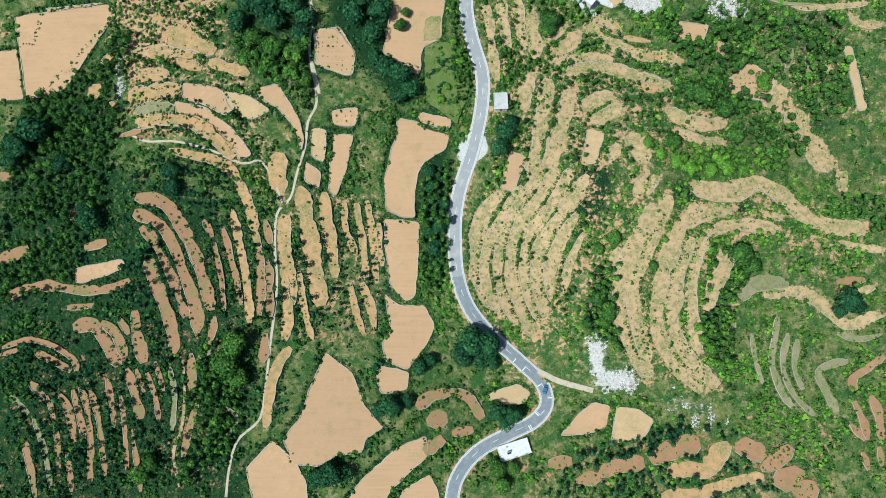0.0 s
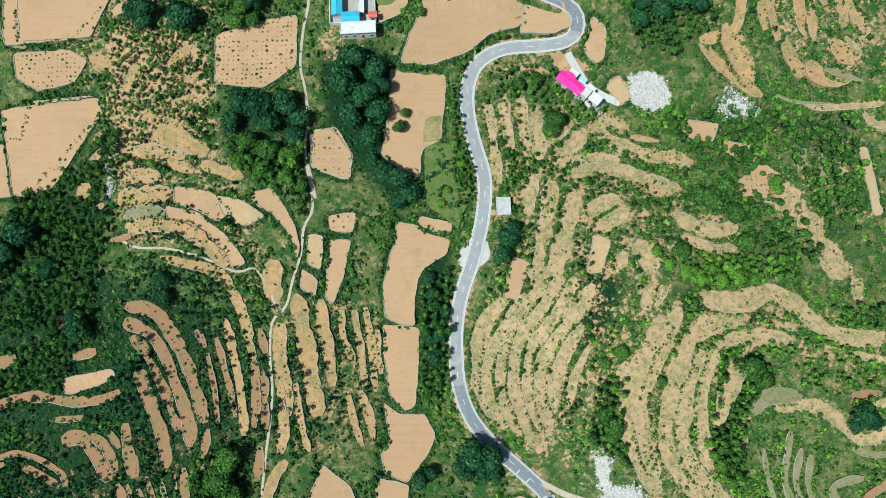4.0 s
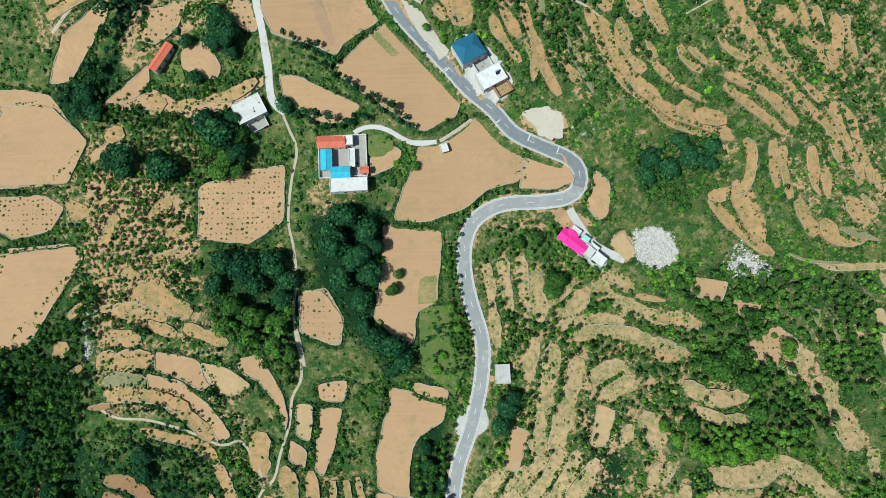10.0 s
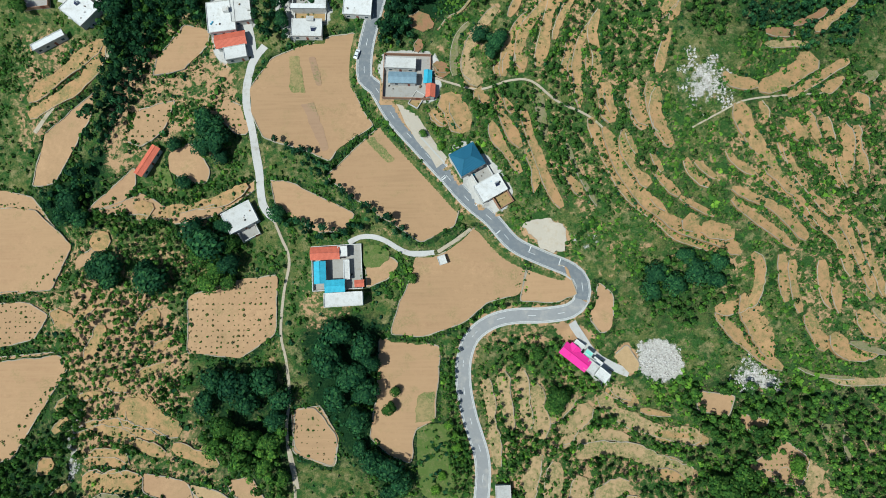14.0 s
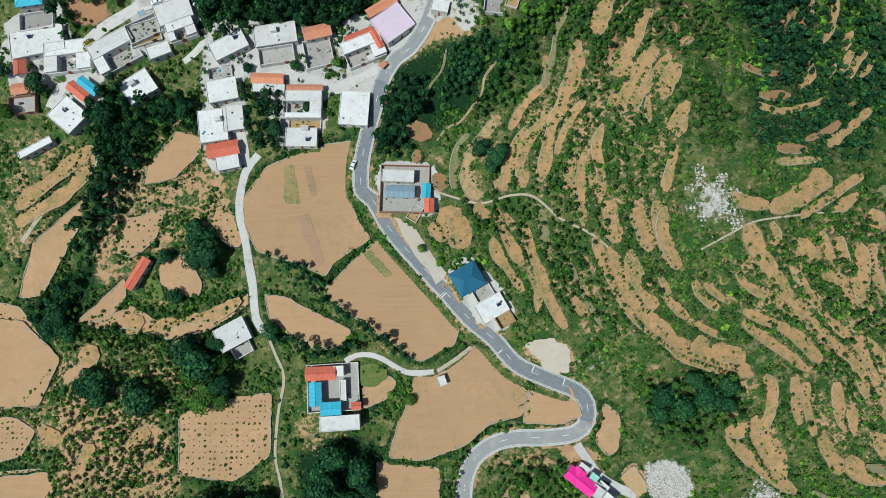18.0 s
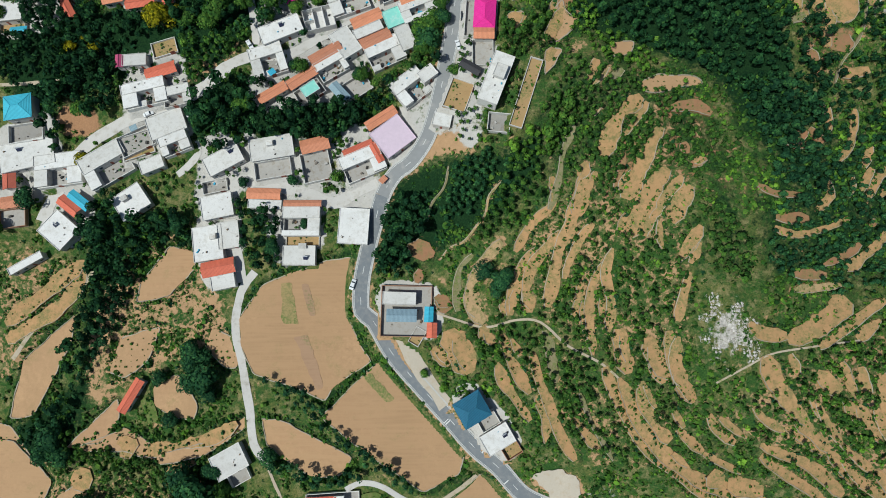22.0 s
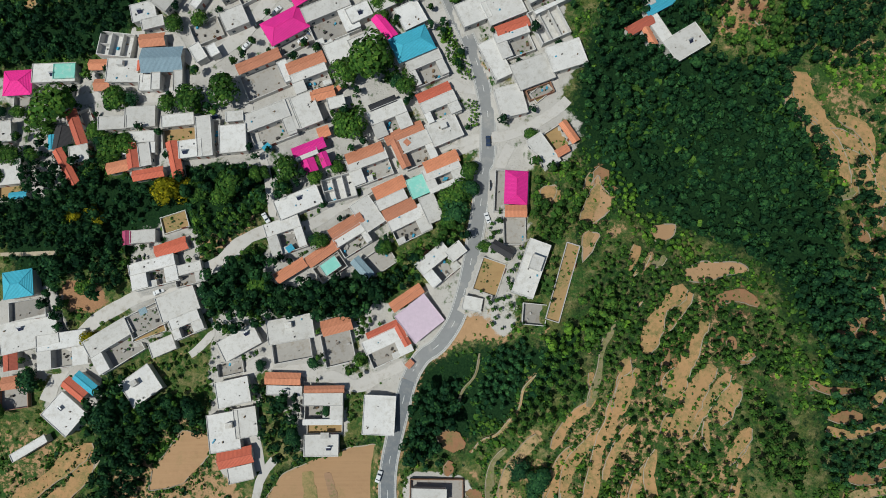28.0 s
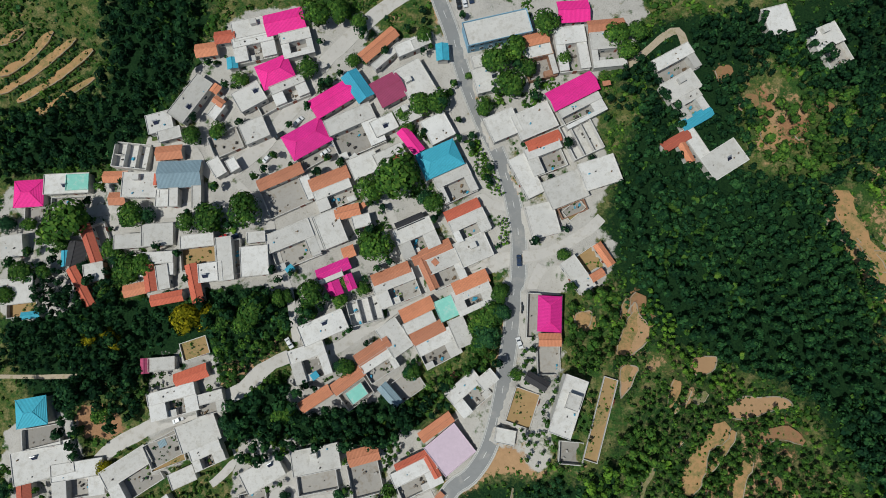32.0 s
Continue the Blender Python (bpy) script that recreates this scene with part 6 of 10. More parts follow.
strip([(95.5, 328.2), (91.5, 321.2), (87.9, 314.2)], 5.2, M_TERR, 557, 0.8)
strip([(99.2, 312.7), (94.0, 304.9), (90.4, 299.2)], 4.3, M_TERR, 558, 0.6)
strip([(98.7, 306.4), (94.3, 298.8)], 3.9, M_TERR, 559, 0.5)
strip([(94.0, 295.6), (91.1, 286.6), (88.4, 277.8)], 3.4, M_TERR, 560, 0.4)
strip([(83.9, 315.4), (83.7, 308.5), (84.8, 304.6)], 2.6, M_TERR, 561, 0.4)
strip([(78.8, 268.9), (82.0, 261.4), (85.4, 257.6)], 5.6, M_TERR, 562, 0.5)
strip([(88.8, 272.2), (87.1, 263.4), (89.1, 256.0), (93.6, 248.0)], 3.8, M_TERR, 563, 0.5)
strip([(76.4, 254.6), (80.3, 246.1)], 2.6, M_TERR, 564, 0.5)
strip([(121.0, 328.0), (129.1, 324.3), (141.1, 324.6)], 2.6, M_TERR_RED, 565, 0.5)
strip([(149.2, 329.7), (149.9, 323.6), (144.3, 318.6)], 3.1, M_TERR, 566, 0.4)
strip([(127.4, 315.4), (140.4, 314.3)], 3.5, M_TERR_RED, 567, 0.5)
strip([(126.4, 311.4), (134.6, 308.8), (146.4, 311.3), (156.7, 315.0)], 2.6, M_TERR, 568, 0.5)
strip([(144.6, 297.5), (154.9, 301.4), (160.6, 305.3)], 2.6, M_TERR_RED, 569, 0.5)
strip([(132.6, 293.7), (145.3, 293.6)], 3.0, M_TERR_RED, 570, 0.4)
strip([(131.6, 288.3), (141.8, 289.2), (150.9, 290.2)], 3.4, M_TERR_PALE, 571, 0.4)
strip([(160.5, 331.3), (157.9, 323.1)], 3.1, M_TERR, 572, 0.5)
strip([(167.9, 334.6), (162.8, 325.5)], 3.1, M_TERR, 573, 0.5)
strip([(173.9, 334.8), (168.0, 327.4), (164.9, 322.1)], 3.1, M_TERR, 574, 0.5)
strip([(175.8, 329.1), (171.0, 323.4)], 3.1, M_TERR, 575, 0.5)
strip([(165.7, 314.5), (167.4, 312.3)], 3.1, M_TERR_RED, 576, 0.4)
strip([(174.3, 311.1), (167.3, 305.0), (159.5, 299.3), (153.9, 296.6)], 3.1, M_TERR, 577, 0.4)
strip([(-186.8, 282.4), (-176.2, 289.5), (-162.9, 298.8), (-151.9, 306.3)], 5.4, M_TERR, 578, 0.8)
strip([(-186.2, 275.0), (-176.1, 280.9), (-162.9, 287.8), (-153.7, 298.0), (-151.9, 308.7)], 5.4, M_TERR, 579, 0.2)
strip([(-123.4, 228.0), (-105.4, 231.8), (-93.0, 234.1), (-82.8, 240.2)], 4.3, M_TERR, 580, 0.4)
strip([(-113.2, 221.0), (-99.8, 225.1)], 3.3, M_TERR, 581, 0.5)
strip([(-134.3, 228.5), (-126.0, 232.7)], 7.2, M_TERR, 582, 0.5)
strip([(-154.5, 214.9), (-146.1, 219.1)], 7.2, M_TERR, 583, 0.5)
strip([(52.2, 402.1), (48.2, 393.9), (44.4, 387.0)], 4.6, M_TERR, 584, 0.1)
strip([(50.3, 407.6), (46.6, 398.1)], 3.0, M_TERR, 585, 0.2)
strip([(47.4, 383.5), (44.3, 378.1)], 5.0, M_TERR, 586, 0.2)
strip([(35.3, 402.3), (32.3, 396.3)], 6.5, M_TERR, 587, 0.3)
strip([(79.3, 362.6), (73.3, 357.3), (67.8, 350.4), (65.5, 344.5), (64.2, 339.2)], 5.3, M_TERR, 588, 0.6)
strip([(81.2, 360.5), (76.0, 352.2), (71.4, 345.8)], 2.4, M_TERR, 589, 0.4)
strip([(86.1, 350.4), (82.6, 344.1), (78.2, 336.2), (74.7, 325.8)], 5.2, M_TERR, 590, 0.4)
strip([(71.6, 341.0), (70.2, 334.4), (67.9, 327.9)], 2.8, M_TERR_RED, 591, 0.5)
strip([(57.8, 337.7), (55.2, 332.2)], 4.4, M_TERR, 592, 0.4)
strip([(56.4, 332.4), (54.3, 324.8), (53.1, 320.1)], 2.8, M_TERR, 593, 0.5)
strip([(60.9, 334.3), (59.7, 330.7)], 2.8, M_TERR, 594, 0.4)
strip([(53.7, 351.8), (49.2, 342.6), (47.5, 333.0), (43.5, 320.8)], 2.4, M_TERR_GREY, 595, 0.4)
strip([(90.4, 357.5), (99.3, 358.7), (105.6, 355.3)], 3.3, M_TERR_RED, 596, 0.4)
strip([(96.4, 335.2), (102.5, 338.0)], 2.8, M_TERR_RED, 597, 0.4)
strip([(142.0, 349.5), (137.4, 343.9)], 4.1, M_TERR_RED, 598, 0.3)
strip([(157.9, 399.2), (155.4, 383.2)], 3.8, M_TERR, 599, 0.3)
strip([(148.1, 397.2), (142.4, 394.3)], 4.2, M_TERR_GREY, 600, 0.3)
strip([(149.1, 384.8), (145.8, 382.1)], 2.9, M_TERR_RED, 601, 0.3)
strip([(150.1, 361.0), (149.6, 355.4)], 2.5, M_TERR_RED, 602, 0.3)
strip([(133.0, 445.3), (134.0, 434.9), (138.2, 425.6), (142.7, 417.7)], 6.8, M_TERR, 603, 0.2)
strip([(142.5, 420.5), (144.5, 410.8), (145.7, 399.9)], 3.8, M_TERR, 604, 0.3)
strip([(92.8, 496.4), (96.9, 492.4)], 5.8, M_TERR_RED, 605, 0.4)
strip([(101.6, 484.1), (105.0, 479.2)], 6.2, M_TERR_RED, 606, 0.4)
strip([(109.0, 472.5), (110.7, 464.3)], 6.6, M_TERR, 607, 0.4)
strip([(118.9, 470.0), (123.6, 466.9)], 5.3, M_TERR_RED, 608, 0.4)
strip([(128.9, 480.0), (135.2, 476.3)], 4.0, M_TERR_RED, 609, 0.4)
strip([(-199.4, 501.4), (-184.6, 509.5), (-166.9, 522.8)], 3.3, M_TERR, 610, 0.4)
strip([(-199.1, 508.6), (-186.9, 515.4), (-176.5, 526.1)], 3.3, M_TERR, 611, 0.4)
strip([(-192.5, 497.7), (-175.0, 506.7), (-159.6, 517.6)], 2.8, M_TERR, 612, 0.4)
strip([(-185.6, 491.7), (-167.3, 501.6)], 2.8, M_TERR, 613, 0.4)
strip([(-198.7, 521.3), (-188.6, 526.7)], 3.3, M_TERR, 614, 0.4)
strip([(-175.4, 497.4), (-159.0, 505.7)], 2.4, M_TERR, 615, 0.3)
strip([(5.4, 340.7), (3.6, 332.5), (-1.6, 326.3), (-3.3, 319.3)], 0.9, M_TERR_GREY, 616, 0.2)
strip([(25.5, 332.4), (20.8, 327.2), (19.6, 320.9), (16.3, 316.7), (10.8, 310.4), (5.3, 308.4), (1.4, 303.7)], 0.9, M_TERR_PALE, 617, 0.3)
strip([(132.0, 425.1), (138.5, 416.2), (139.3, 408.0)], 5.3, M_TERR, 618, 0.2)
strip([(164.8, 410.9), (163.6, 402.2), (160.4, 394.5)], 10.2, M_TERR, 619, 0.1)
strip([(161.9, 389.4), (159.9, 381.4)], 9.6, M_TERR_RED, 620, 0.8)
strip([(173.2, 419.8), (176.2, 412.6), (175.6, 400.9)], 3.1, M_TERR, 621, 0.3)
strip([(169.9, 419.9), (174.0, 408.0), (169.8, 389.3), (160.2, 376.8), (156.5, 368.5)], 1.1, M_TERR_GREY, 622, 0.1)
strip([(159.5, 371.2), (171.1, 373.6)], 3.5, M_TERR, 623, 0.4)
strip([(147.5, 382.6), (150.4, 377.5)], 4.8, M_TERR_RED, 624, 0.4)
strip([(144.3, 350.3), (149.3, 344.5)], 4.2, M_TERR_RED, 625, 0.4)
strip([(134.1, 344.5), (144.7, 343.6)], 3.8, M_TERR_RED, 626, 0.3)
strip([(153.0, 358.4), (152.2, 348.8)], 2.6, M_TERR, 627, 0.3)
strip([(163.3, 357.9), (160.6, 344.9), (154.8, 337.0)], 2.6, M_TERR, 628, 0.3)
strip([(168.6, 343.1), (164.1, 333.7)], 3.0, M_TERR, 629, 0.3)
strip([(148.5, 401.7), (148.8, 393.5)], 2.2, M_TERR, 630, 0.3)
strip([(67.6, 374.4), (60.9, 366.9)], 1.7, M_TERR_PALE, 631, 0.3)
strip([(68.1, 370.3), (73.1, 373.6)], 3.4, M_TERR_GREY, 632, 0.3)
strip([(64.4, 359.0), (60.2, 354.1)], 1.0, M_TERR_PALE, 633, 0.3)
strip([(59.1, 369.1), (63.6, 377.8)], 3.0, M_TERR, 634, 0.5)
strip([(93.7, 344.3), (95.5, 340.1)], 3.8, M_TERR_RED, 635, 0.5)
strip([(97.4, 336.9), (101.7, 337.8)], 3.3, M_TERR, 636, 0.5)
strip([(54.4, 408.9), (51.6, 401.4)], 5.8, M_TERR_RED, 637, 0.2)
strip([(-138.1, -16.0), (-133.8, -26.3), (-131.9, -37.0)], 2.1, M_TERR_RED, 638, 0.5)
strip([(-127.7, -13.4), (-124.7, -26.3), (-125.5, -42.1)], 2.1, M_TERR_GREY, 639, 0.5)
strip([(-121.2, -10.8), (-120.0, -26.3), (-121.1, -41.6), (-124.4, -51.8), (-121.3, -67.4)], 1.3, M_TERR_PALE, 640, 0.4)
strip([(-134.3, -10.8), (-129.7, -24.2)], 2.1, M_TERR_RED, 641, 0.5)
strip([(-149.5, -26.3), (-147.0, -41.6), (-145.2, -59.8)], 2.1, M_TERR_RED, 642, 0.5)
strip([(-200.8, -26.3), (-191.7, -34.5)], 2.6, M_TERR_GREY, 643, 0.5)
strip([(-183.6, -26.3), (-178.7, -41.6), (-175.9, -62.2)], 2.1, M_TERR_RED, 644, 0.5)
strip([(-189.5, -36.5), (-183.2, -51.6), (-179.4, -67.2)], 2.1, M_TERR_GREY, 645, 0.5)
strip([(-101.1, -31.5), (-95.5, -37.9), (-104.8, -49.8)], 1.6, M_TERR_GREY, 646, 0.3)
strip([(-143.6, -41.6), (-141.0, -56.8), (-138.6, -69.3)], 2.3, M_TERR_RED, 647, 0.5)
strip([(-172.9, -51.7), (-169.8, -69.2)], 2.3, M_TERR_RED, 648, 0.5)
strip([(-96.6, -0.5), (-106.9, -5.7), (-114.7, -9.5)], 2.1, M_TERR_GREY, 649, 0.4)
strip([(-107.2, 9.9), (-109.1, -3.1)], 2.6, M_TERR_RED, 650, 0.5)
strip([(-120.3, 46.4), (-114.7, 33.4)], 3.2, M_TERR_RED, 651, 0.6)
strip([(-107.2, 43.8), (-104.2, 28.2), (-102.5, 12.6)], 2.6, M_TERR_RED, 652, 0.5)
strip([(-112.2, 54.1), (-107.7, 46.4)], 2.6, M_TERR_RED, 653, 0.5)
strip([(-170.1, 41.7), (-158.9, 44.2)], 3.2, M_TERR_RED, 654, 0.5)
strip([(-176.9, 13.9), (-163.4, 15.2)], 3.2, M_TERR_RED, 655, 0.5)
strip([(-176.9, 60.7), (-175.0, 53.9)], 3.8, M_TERR_RED, 656, 0.5)
strip([(-153.5, 95.0), (-142.8, 96.3)], 3.2, M_TERR_RED, 657, 0.5)
terraces([(136.7, 408.9), (147.2, 404.0), (152.3, 392.4)],
         [(146.3, 432.5), (156.5, 425.0), (159.5, 413.2)], 3, .55, M_TERR, 137, .5, .4)

# ---- roads, lanes and paths ----
WAY_A = [(2.3, -92.2), (3.6, -73.0), (6.8, -62.5), (15.6, -52.6), (30.4, -44.6), (42.5, -38.7), (48.5, -30.8), (46.2, -21.1), (36.1, -11.1), (22.7, 0.8), (11.9, 14.1), (6.5, 28.7)]
WAY_B = [(6.5, 28.7), (5.1, 44.6), (5.4, 57.6), (7.8, 70.6), (12.3, 83.6), (15.8, 96.8), (18.0, 110.2), (18.0, 123.7), (13.2, 140.1), (10.7, 152.8), (10.8, 164.2), (14.4, 173.8), (22.1, 179.8), (31.8, 182.3), (44.6, 182.6), (55.6, 184.3), (60.5, 189.0)]
WAY_C = [(60.5, 189.0), (60.8, 196.0), (56.3, 201.3), (44.2, 206.4), (32.1, 212.3), (22.9, 222.6), (13.5, 230.6), (4.0, 241.5), (-6.9, 253.8), (-17.9, 266.6), (-26.0, 280.3), (-30.6, 284.4), (-30.6, 296.3), (-28.2, 308.3), (-25.3, 319.0), (-21.8, 330.9)]
WAY_D = [(-21.8, 330.9), (-16.4, 339.6), (-9.9, 344.1), (-3.4, 353.0), (0.2, 362.8), (3.1, 374.1), (6.0, 388.2), (8.4, 400.4), (9.6, 412.8), (11.2, 415.3), (12.3, 430.6), (11.4, 441.6), (8.9, 455.0), (5.3, 466.3), (0.2, 478.0), (-4.4, 491.0), (-8.0, 504.2), (-10.8, 516.5), (-13.9, 526.4), (-17.5, 537.8), (-22.4, 554.4)]
roads([
    (WAY_A, 5.6, M_ASPHALT, "blue-grey asphalt road with a dashed white centre line"),
    (WAY_B, 5.6, M_OLDROAD, "worn pale concrete road with faint markings"),
    (WAY_C, 5.8, M_ASPHALT, "blue-grey asphalt road with a dashed white centre line"),
    (WAY_D, 5.8, M_MIDROAD, "worn grey village road with faint markings"),
])
lane([(-22.8, 539.3), (-33.4, 532.4), (-46.3, 522.8), (-56.9, 512.8), (-66.2, 502.5), (-73.1, 492.1), (-84.5, 477.3), (-95.8, 466.1), (-105.9, 460.1)], 6.2, "pale grey concrete side street through the village", M_CONCRETE, seed=0)
lane([(-75.5, 301.5), (-81.2, 292.8), (-83.5, 278.9), (-80.9, 264.6), (-77.6, 245.7), (-75.8, 231.6), (-69.4, 224.6)], 3.4, "pale concrete lane between the fields", M_CONCRETE, seed=1)
lane([(-73.4, 229.9), (-67.7, 217.4), (-63.9, 207.4), (-66.2, 192.8), (-67.2, 175.8), (-64.5, 163.7), (-62.9, 149.5), (-63.7, 137.8), (-62.0, 124.0), (-58.3, 112.5), (-62.1, 128.0), (-59.5, 108.7), (-63.4, 99.5), (-64.8, 87.9), (-69.0, 75.1), (-71.8, 64.9), (-78.5, 57.1), (-79.6, 41.5), (-78.8, 25.8), (-81.0, -0.5), (-83.1, -21.2), (-85.3, -36.6), (-95.5, -46.8), (-99.1, -59.4), (-100.0, -72.0)], 1.15, "trodden earth path along a stone ditch", M_DUST, seed=2)
lane([(-37.8, 213.9), (-33.3, 216.3), (-27.8, 216.6), (-21.9, 214.5), (-17.0, 211.5), (-12.1, 209.2), (-5.7, 209.0), (0.6, 209.6)], 2.2, "pale concrete path past the compound", M_CONCRETE, seed=3)
lane([(0.2, 209.6), (7.5, 214.2), (14.3, 219.3)], 1.6, "trodden earth path", M_DUST, seed=4)
lane([(-148.8, 95.1), (-139.4, 91.0), (-125.1, 90.3), (-108.9, 86.1), (-93.4, 79.8), (-85.6, 81.2), (-79.4, 72.4), (-75.8, 62.3)], 1.0, "trodden earth path over the terraces", M_DUST, seed=5)
lane([(-3.0, 283.7), (6.7, 280.4), (18.6, 276.9), (30.4, 279.4), (39.6, 278.4), (49.7, 269.2), (61.9, 262.2), (70.7, 253.6)], 0.9, "trodden earth path round the hill", M_DUST, seed=6)
lane([(101.5, 255.1), (112.9, 261.1), (121.5, 265.2), (134.8, 267.3), (158.8, 269.7)], 0.7, "narrow earth path over the hilltop", M_DUST, seed=7)
lane([(-76.6, 390.4), (-86.7, 385.2), (-96.0, 377.6), (-110.4, 371.4), (-125.1, 367.1), (-137.6, 361.9), (-147.6, 356.6), (-154.9, 349.3), (-160.9, 339.1), (-166.3, 332.3), (-169.1, 325.4)], 5.5, "pale concrete village street", M_CONCRETE, seed=8)
lane([(-73.8, 395.5), (-74.7, 402.9), (-76.4, 413.6), (-80.1, 424.6), (-83.2, 435.7), (-86.1, 446.0), (-97.8, 458.0)], 3.2, "grey concrete village alley", M_CONCRETE, seed=9)
lane([(-105.9, 460.1), (-111.5, 464.6), (-115.8, 471.9), (-126.7, 475.7), (-136.1, 478.1)], 4.0, "pale concrete village street", M_CONCRETE, seed=10)
lane([(-187.2, 451.1), (-172.0, 449.8), (-158.9, 450.6), (-145.8, 451.2), (-125.3, 447.7), (-111.2, 450.6)], 4.5, "pale concrete village street", M_CONCRETE, seed=11)
lane([(9.3, 424.6), (-0.7, 420.7), (-10.6, 418.0), (-22.9, 413.4), (-36.3, 407.2), (-45.1, 400.9), (-58.1, 392.8), (-66.6, 391.0), (-75.0, 390.2)], 4.5, "pale concrete village street", M_CONCRETE, seed=12)
lane([(-39.6, 450.2), (-35.4, 439.0), (-30.8, 430.0), (-26.1, 418.9), (-22.9, 413.4)], 3.0, "pale concrete village alley", M_CONCRETE, seed=13)
lane([(13.6, 425.1), (21.1, 425.8), (29.7, 429.2), (38.3, 434.0), (43.9, 438.7)], 4.0, "pale concrete lane up the slope", M_CONCRETE, seed=14)
lane([(20.8, 421.4), (17.3, 415.0), (15.4, 408.6), (14.1, 398.0)], 4.0, "pale concrete drive", M_CONCRETE, seed=15)
lane([(9.3, 425.3), (-0.5, 424.2), (-7.2, 422.7)], 4.5, "pale concrete bridge over the ditch", M_CONCRETE, seed=16)
lane([(10.0, 444.4), (2.4, 446.0), (-3.0, 448.9), (-2.4, 433.5), (1.7, 424.6)], 3.5, "pale concrete bridge over the ditch", M_CONCRETE, seed=17)
lane([(-0.8, 479.2), (-8.7, 476.6), (-14.4, 474.1)], 4.0, "pale concrete lane to the houses", M_CONCRETE, seed=18)
lane([(-23.8, 337.4), (-33.0, 333.2), (-42.3, 328.9), (-51.5, 332.6), (-65.2, 336.3), (-81.4, 339.0), (-86.2, 330.1), (-85.2, 318.7), (-83.0, 307.4), (-81.4, 297.2)], 5.0, "pale concrete lane", M_CONCRETE, seed=19)
lane([(-16.6, 278.4), (-11.7, 268.2), (-5.6, 258.1), (2.8, 246.8)], 6.0, "dusty gravel lay-by beside the road", M_GRAVEL, seed=20)
lane([(56.9, 498.6), (65.1, 504.1), (73.5, 510.8), (79.2, 512.9), (81.9, 505.7), (83.5, 497.4)], 3.0, "pale earth lane between terraces", M_DUST, seed=21)
lane([(44.1, -15.1), (54.5, -20.2), (69.7, -24.4)], 2.5, "trodden earth track", M_DUST, seed=22)
lane([(56.7, 179.5), (61.7, 172.3), (69.3, 163.8), (81.6, 157.7)], 3.5, "pale concrete drive beside the quarry", M_CONCRETE, seed=23)
lane([(-197.1, 385.6), (-175.5, 384.9), (-161.1, 384.9)], 1.6, "trodden earth track above the village", M_DUST, seed=24)
lane([(-182.9, 267.3), (-172.7, 281.2), (-160.0, 290.3), (-149.8, 299.5), (-147.3, 304.0)], 2.0, "pale earth track along a terrace edge", M_DUST, seed=25)
lane([(-100.7, 356.5), (-99.7, 350.9), (-104.7, 345.4), (-108.4, 342.6)], 3.2, "grey concrete village alley", M_CONCRETE, seed=26)


M_CROP = soil_material("olive_crop", (0.36, 0.27, 0.125), 80, 1.6, 0.55)
M_PLUM = soil_material("dark_turned_soil", (0.38, 0.243, 0.15), 75, 0.9)
M_VEG = soil_material("green_crop", (0.10, 0.15, 0.035), 20, 1.0, 0.6)
crop([(-64.5, 296.3), (-60.1, 296.6), (-57.0, 279.3), (-63.6, 280.2)], "strip of thin olive-green crop on a field", M_CROP, 211)
crop([(-59.0, 274.6), (-53.4, 275.7), (-46.1, 254.4), (-49.2, 253.3)], "strip of dark freshly turned soil", M_PLUM, 212)
crop([(-55.9, 296.0), (-52.8, 295.9), (-49.8, 282.7), (-52.7, 282.8)], "strip of dark freshly turned soil", M_PLUM, 213)
crop([(-208.1, 232.3), (-200.9, 232.7), (-199.4, 196.1), (-206.0, 195.9)], "strip of thin olive-green crop on a field", M_CROP, 214)
crop([(-9.3, 136.8), (-0.4, 138.3), (5.5, 137.1), (12.1, 118.2), (6.4, 99.4), (-8.5, 110.3)], "plot of dense green vegetables", M_VEG, 215)
crop([(-10.0, 138.4), (-1.6, 139.5), (-1.6, 151.3), (-8.8, 150.2)], "strip of thin olive-green crop on a field", M_CROP, 216)
crop([(-30.7, 258.0), (-27.8, 259.6), (-17.9, 249.7), (-20.9, 247.8)], "strip of thin olive-green crop on a field", M_CROP, 217)
crop([(-201.9, 208.2), (-212.4, 207.1), (-214.3, 192.7), (-207.4, 191.8)], "strip of thin olive-green crop on a field", M_CROP, 218)
crop([(-32.0, 212.3), (-25.4, 213.1), (-20.4, 210.3), (-20.9, 206.2), (-26.4, 202.9), (-31.3, 204.0)], "plot of dense green vegetables", M_VEG, 219)
crop([(-125.4, 250.1), (-120.3, 251.2), (-116.3, 241.6), (-121.3, 239.3)], "plot of dense green vegetables", M_VEG, 220)
road_mark([(32.1, -12.5)])
road_mark([(38.8, -15.1)])
road_mark([(43.0, -23.8)])
road_mark([(49.3, -27.7)])
road_mark([(41.3, -34.3)])
road_mark([(40.6, -40.5)])
road_mark([(-5.2, 253.3)])
road_mark([(4.4, 240.8)])
road_mark([(15.4, 230.0)])
road_mark([(25.7, 217.8)])
road_mark([(37.5, 210.4)])
road_mark([(52.4, 205.1)])


# ---- houses ----
def box_mesh(bm, x0, y0, z0, x1, y1, z1, bevel=0.0):
    m = bmesh.ops.create_cube(bm, size=1.0, matrix=Matrix.Translation(((x0 + x1) / 2, (y0 + y1) / 2, (z0 + z1) / 2)) @ Matrix.Diagonal((x1 - x0, y1 - y0, z1 - z0, 1)))
    if bevel:
        bmesh.ops.bevel(bm, geom=list({e for v in m["verts"] for e in v.link_edges}), offset=bevel, segments=1, affect="EDGES")


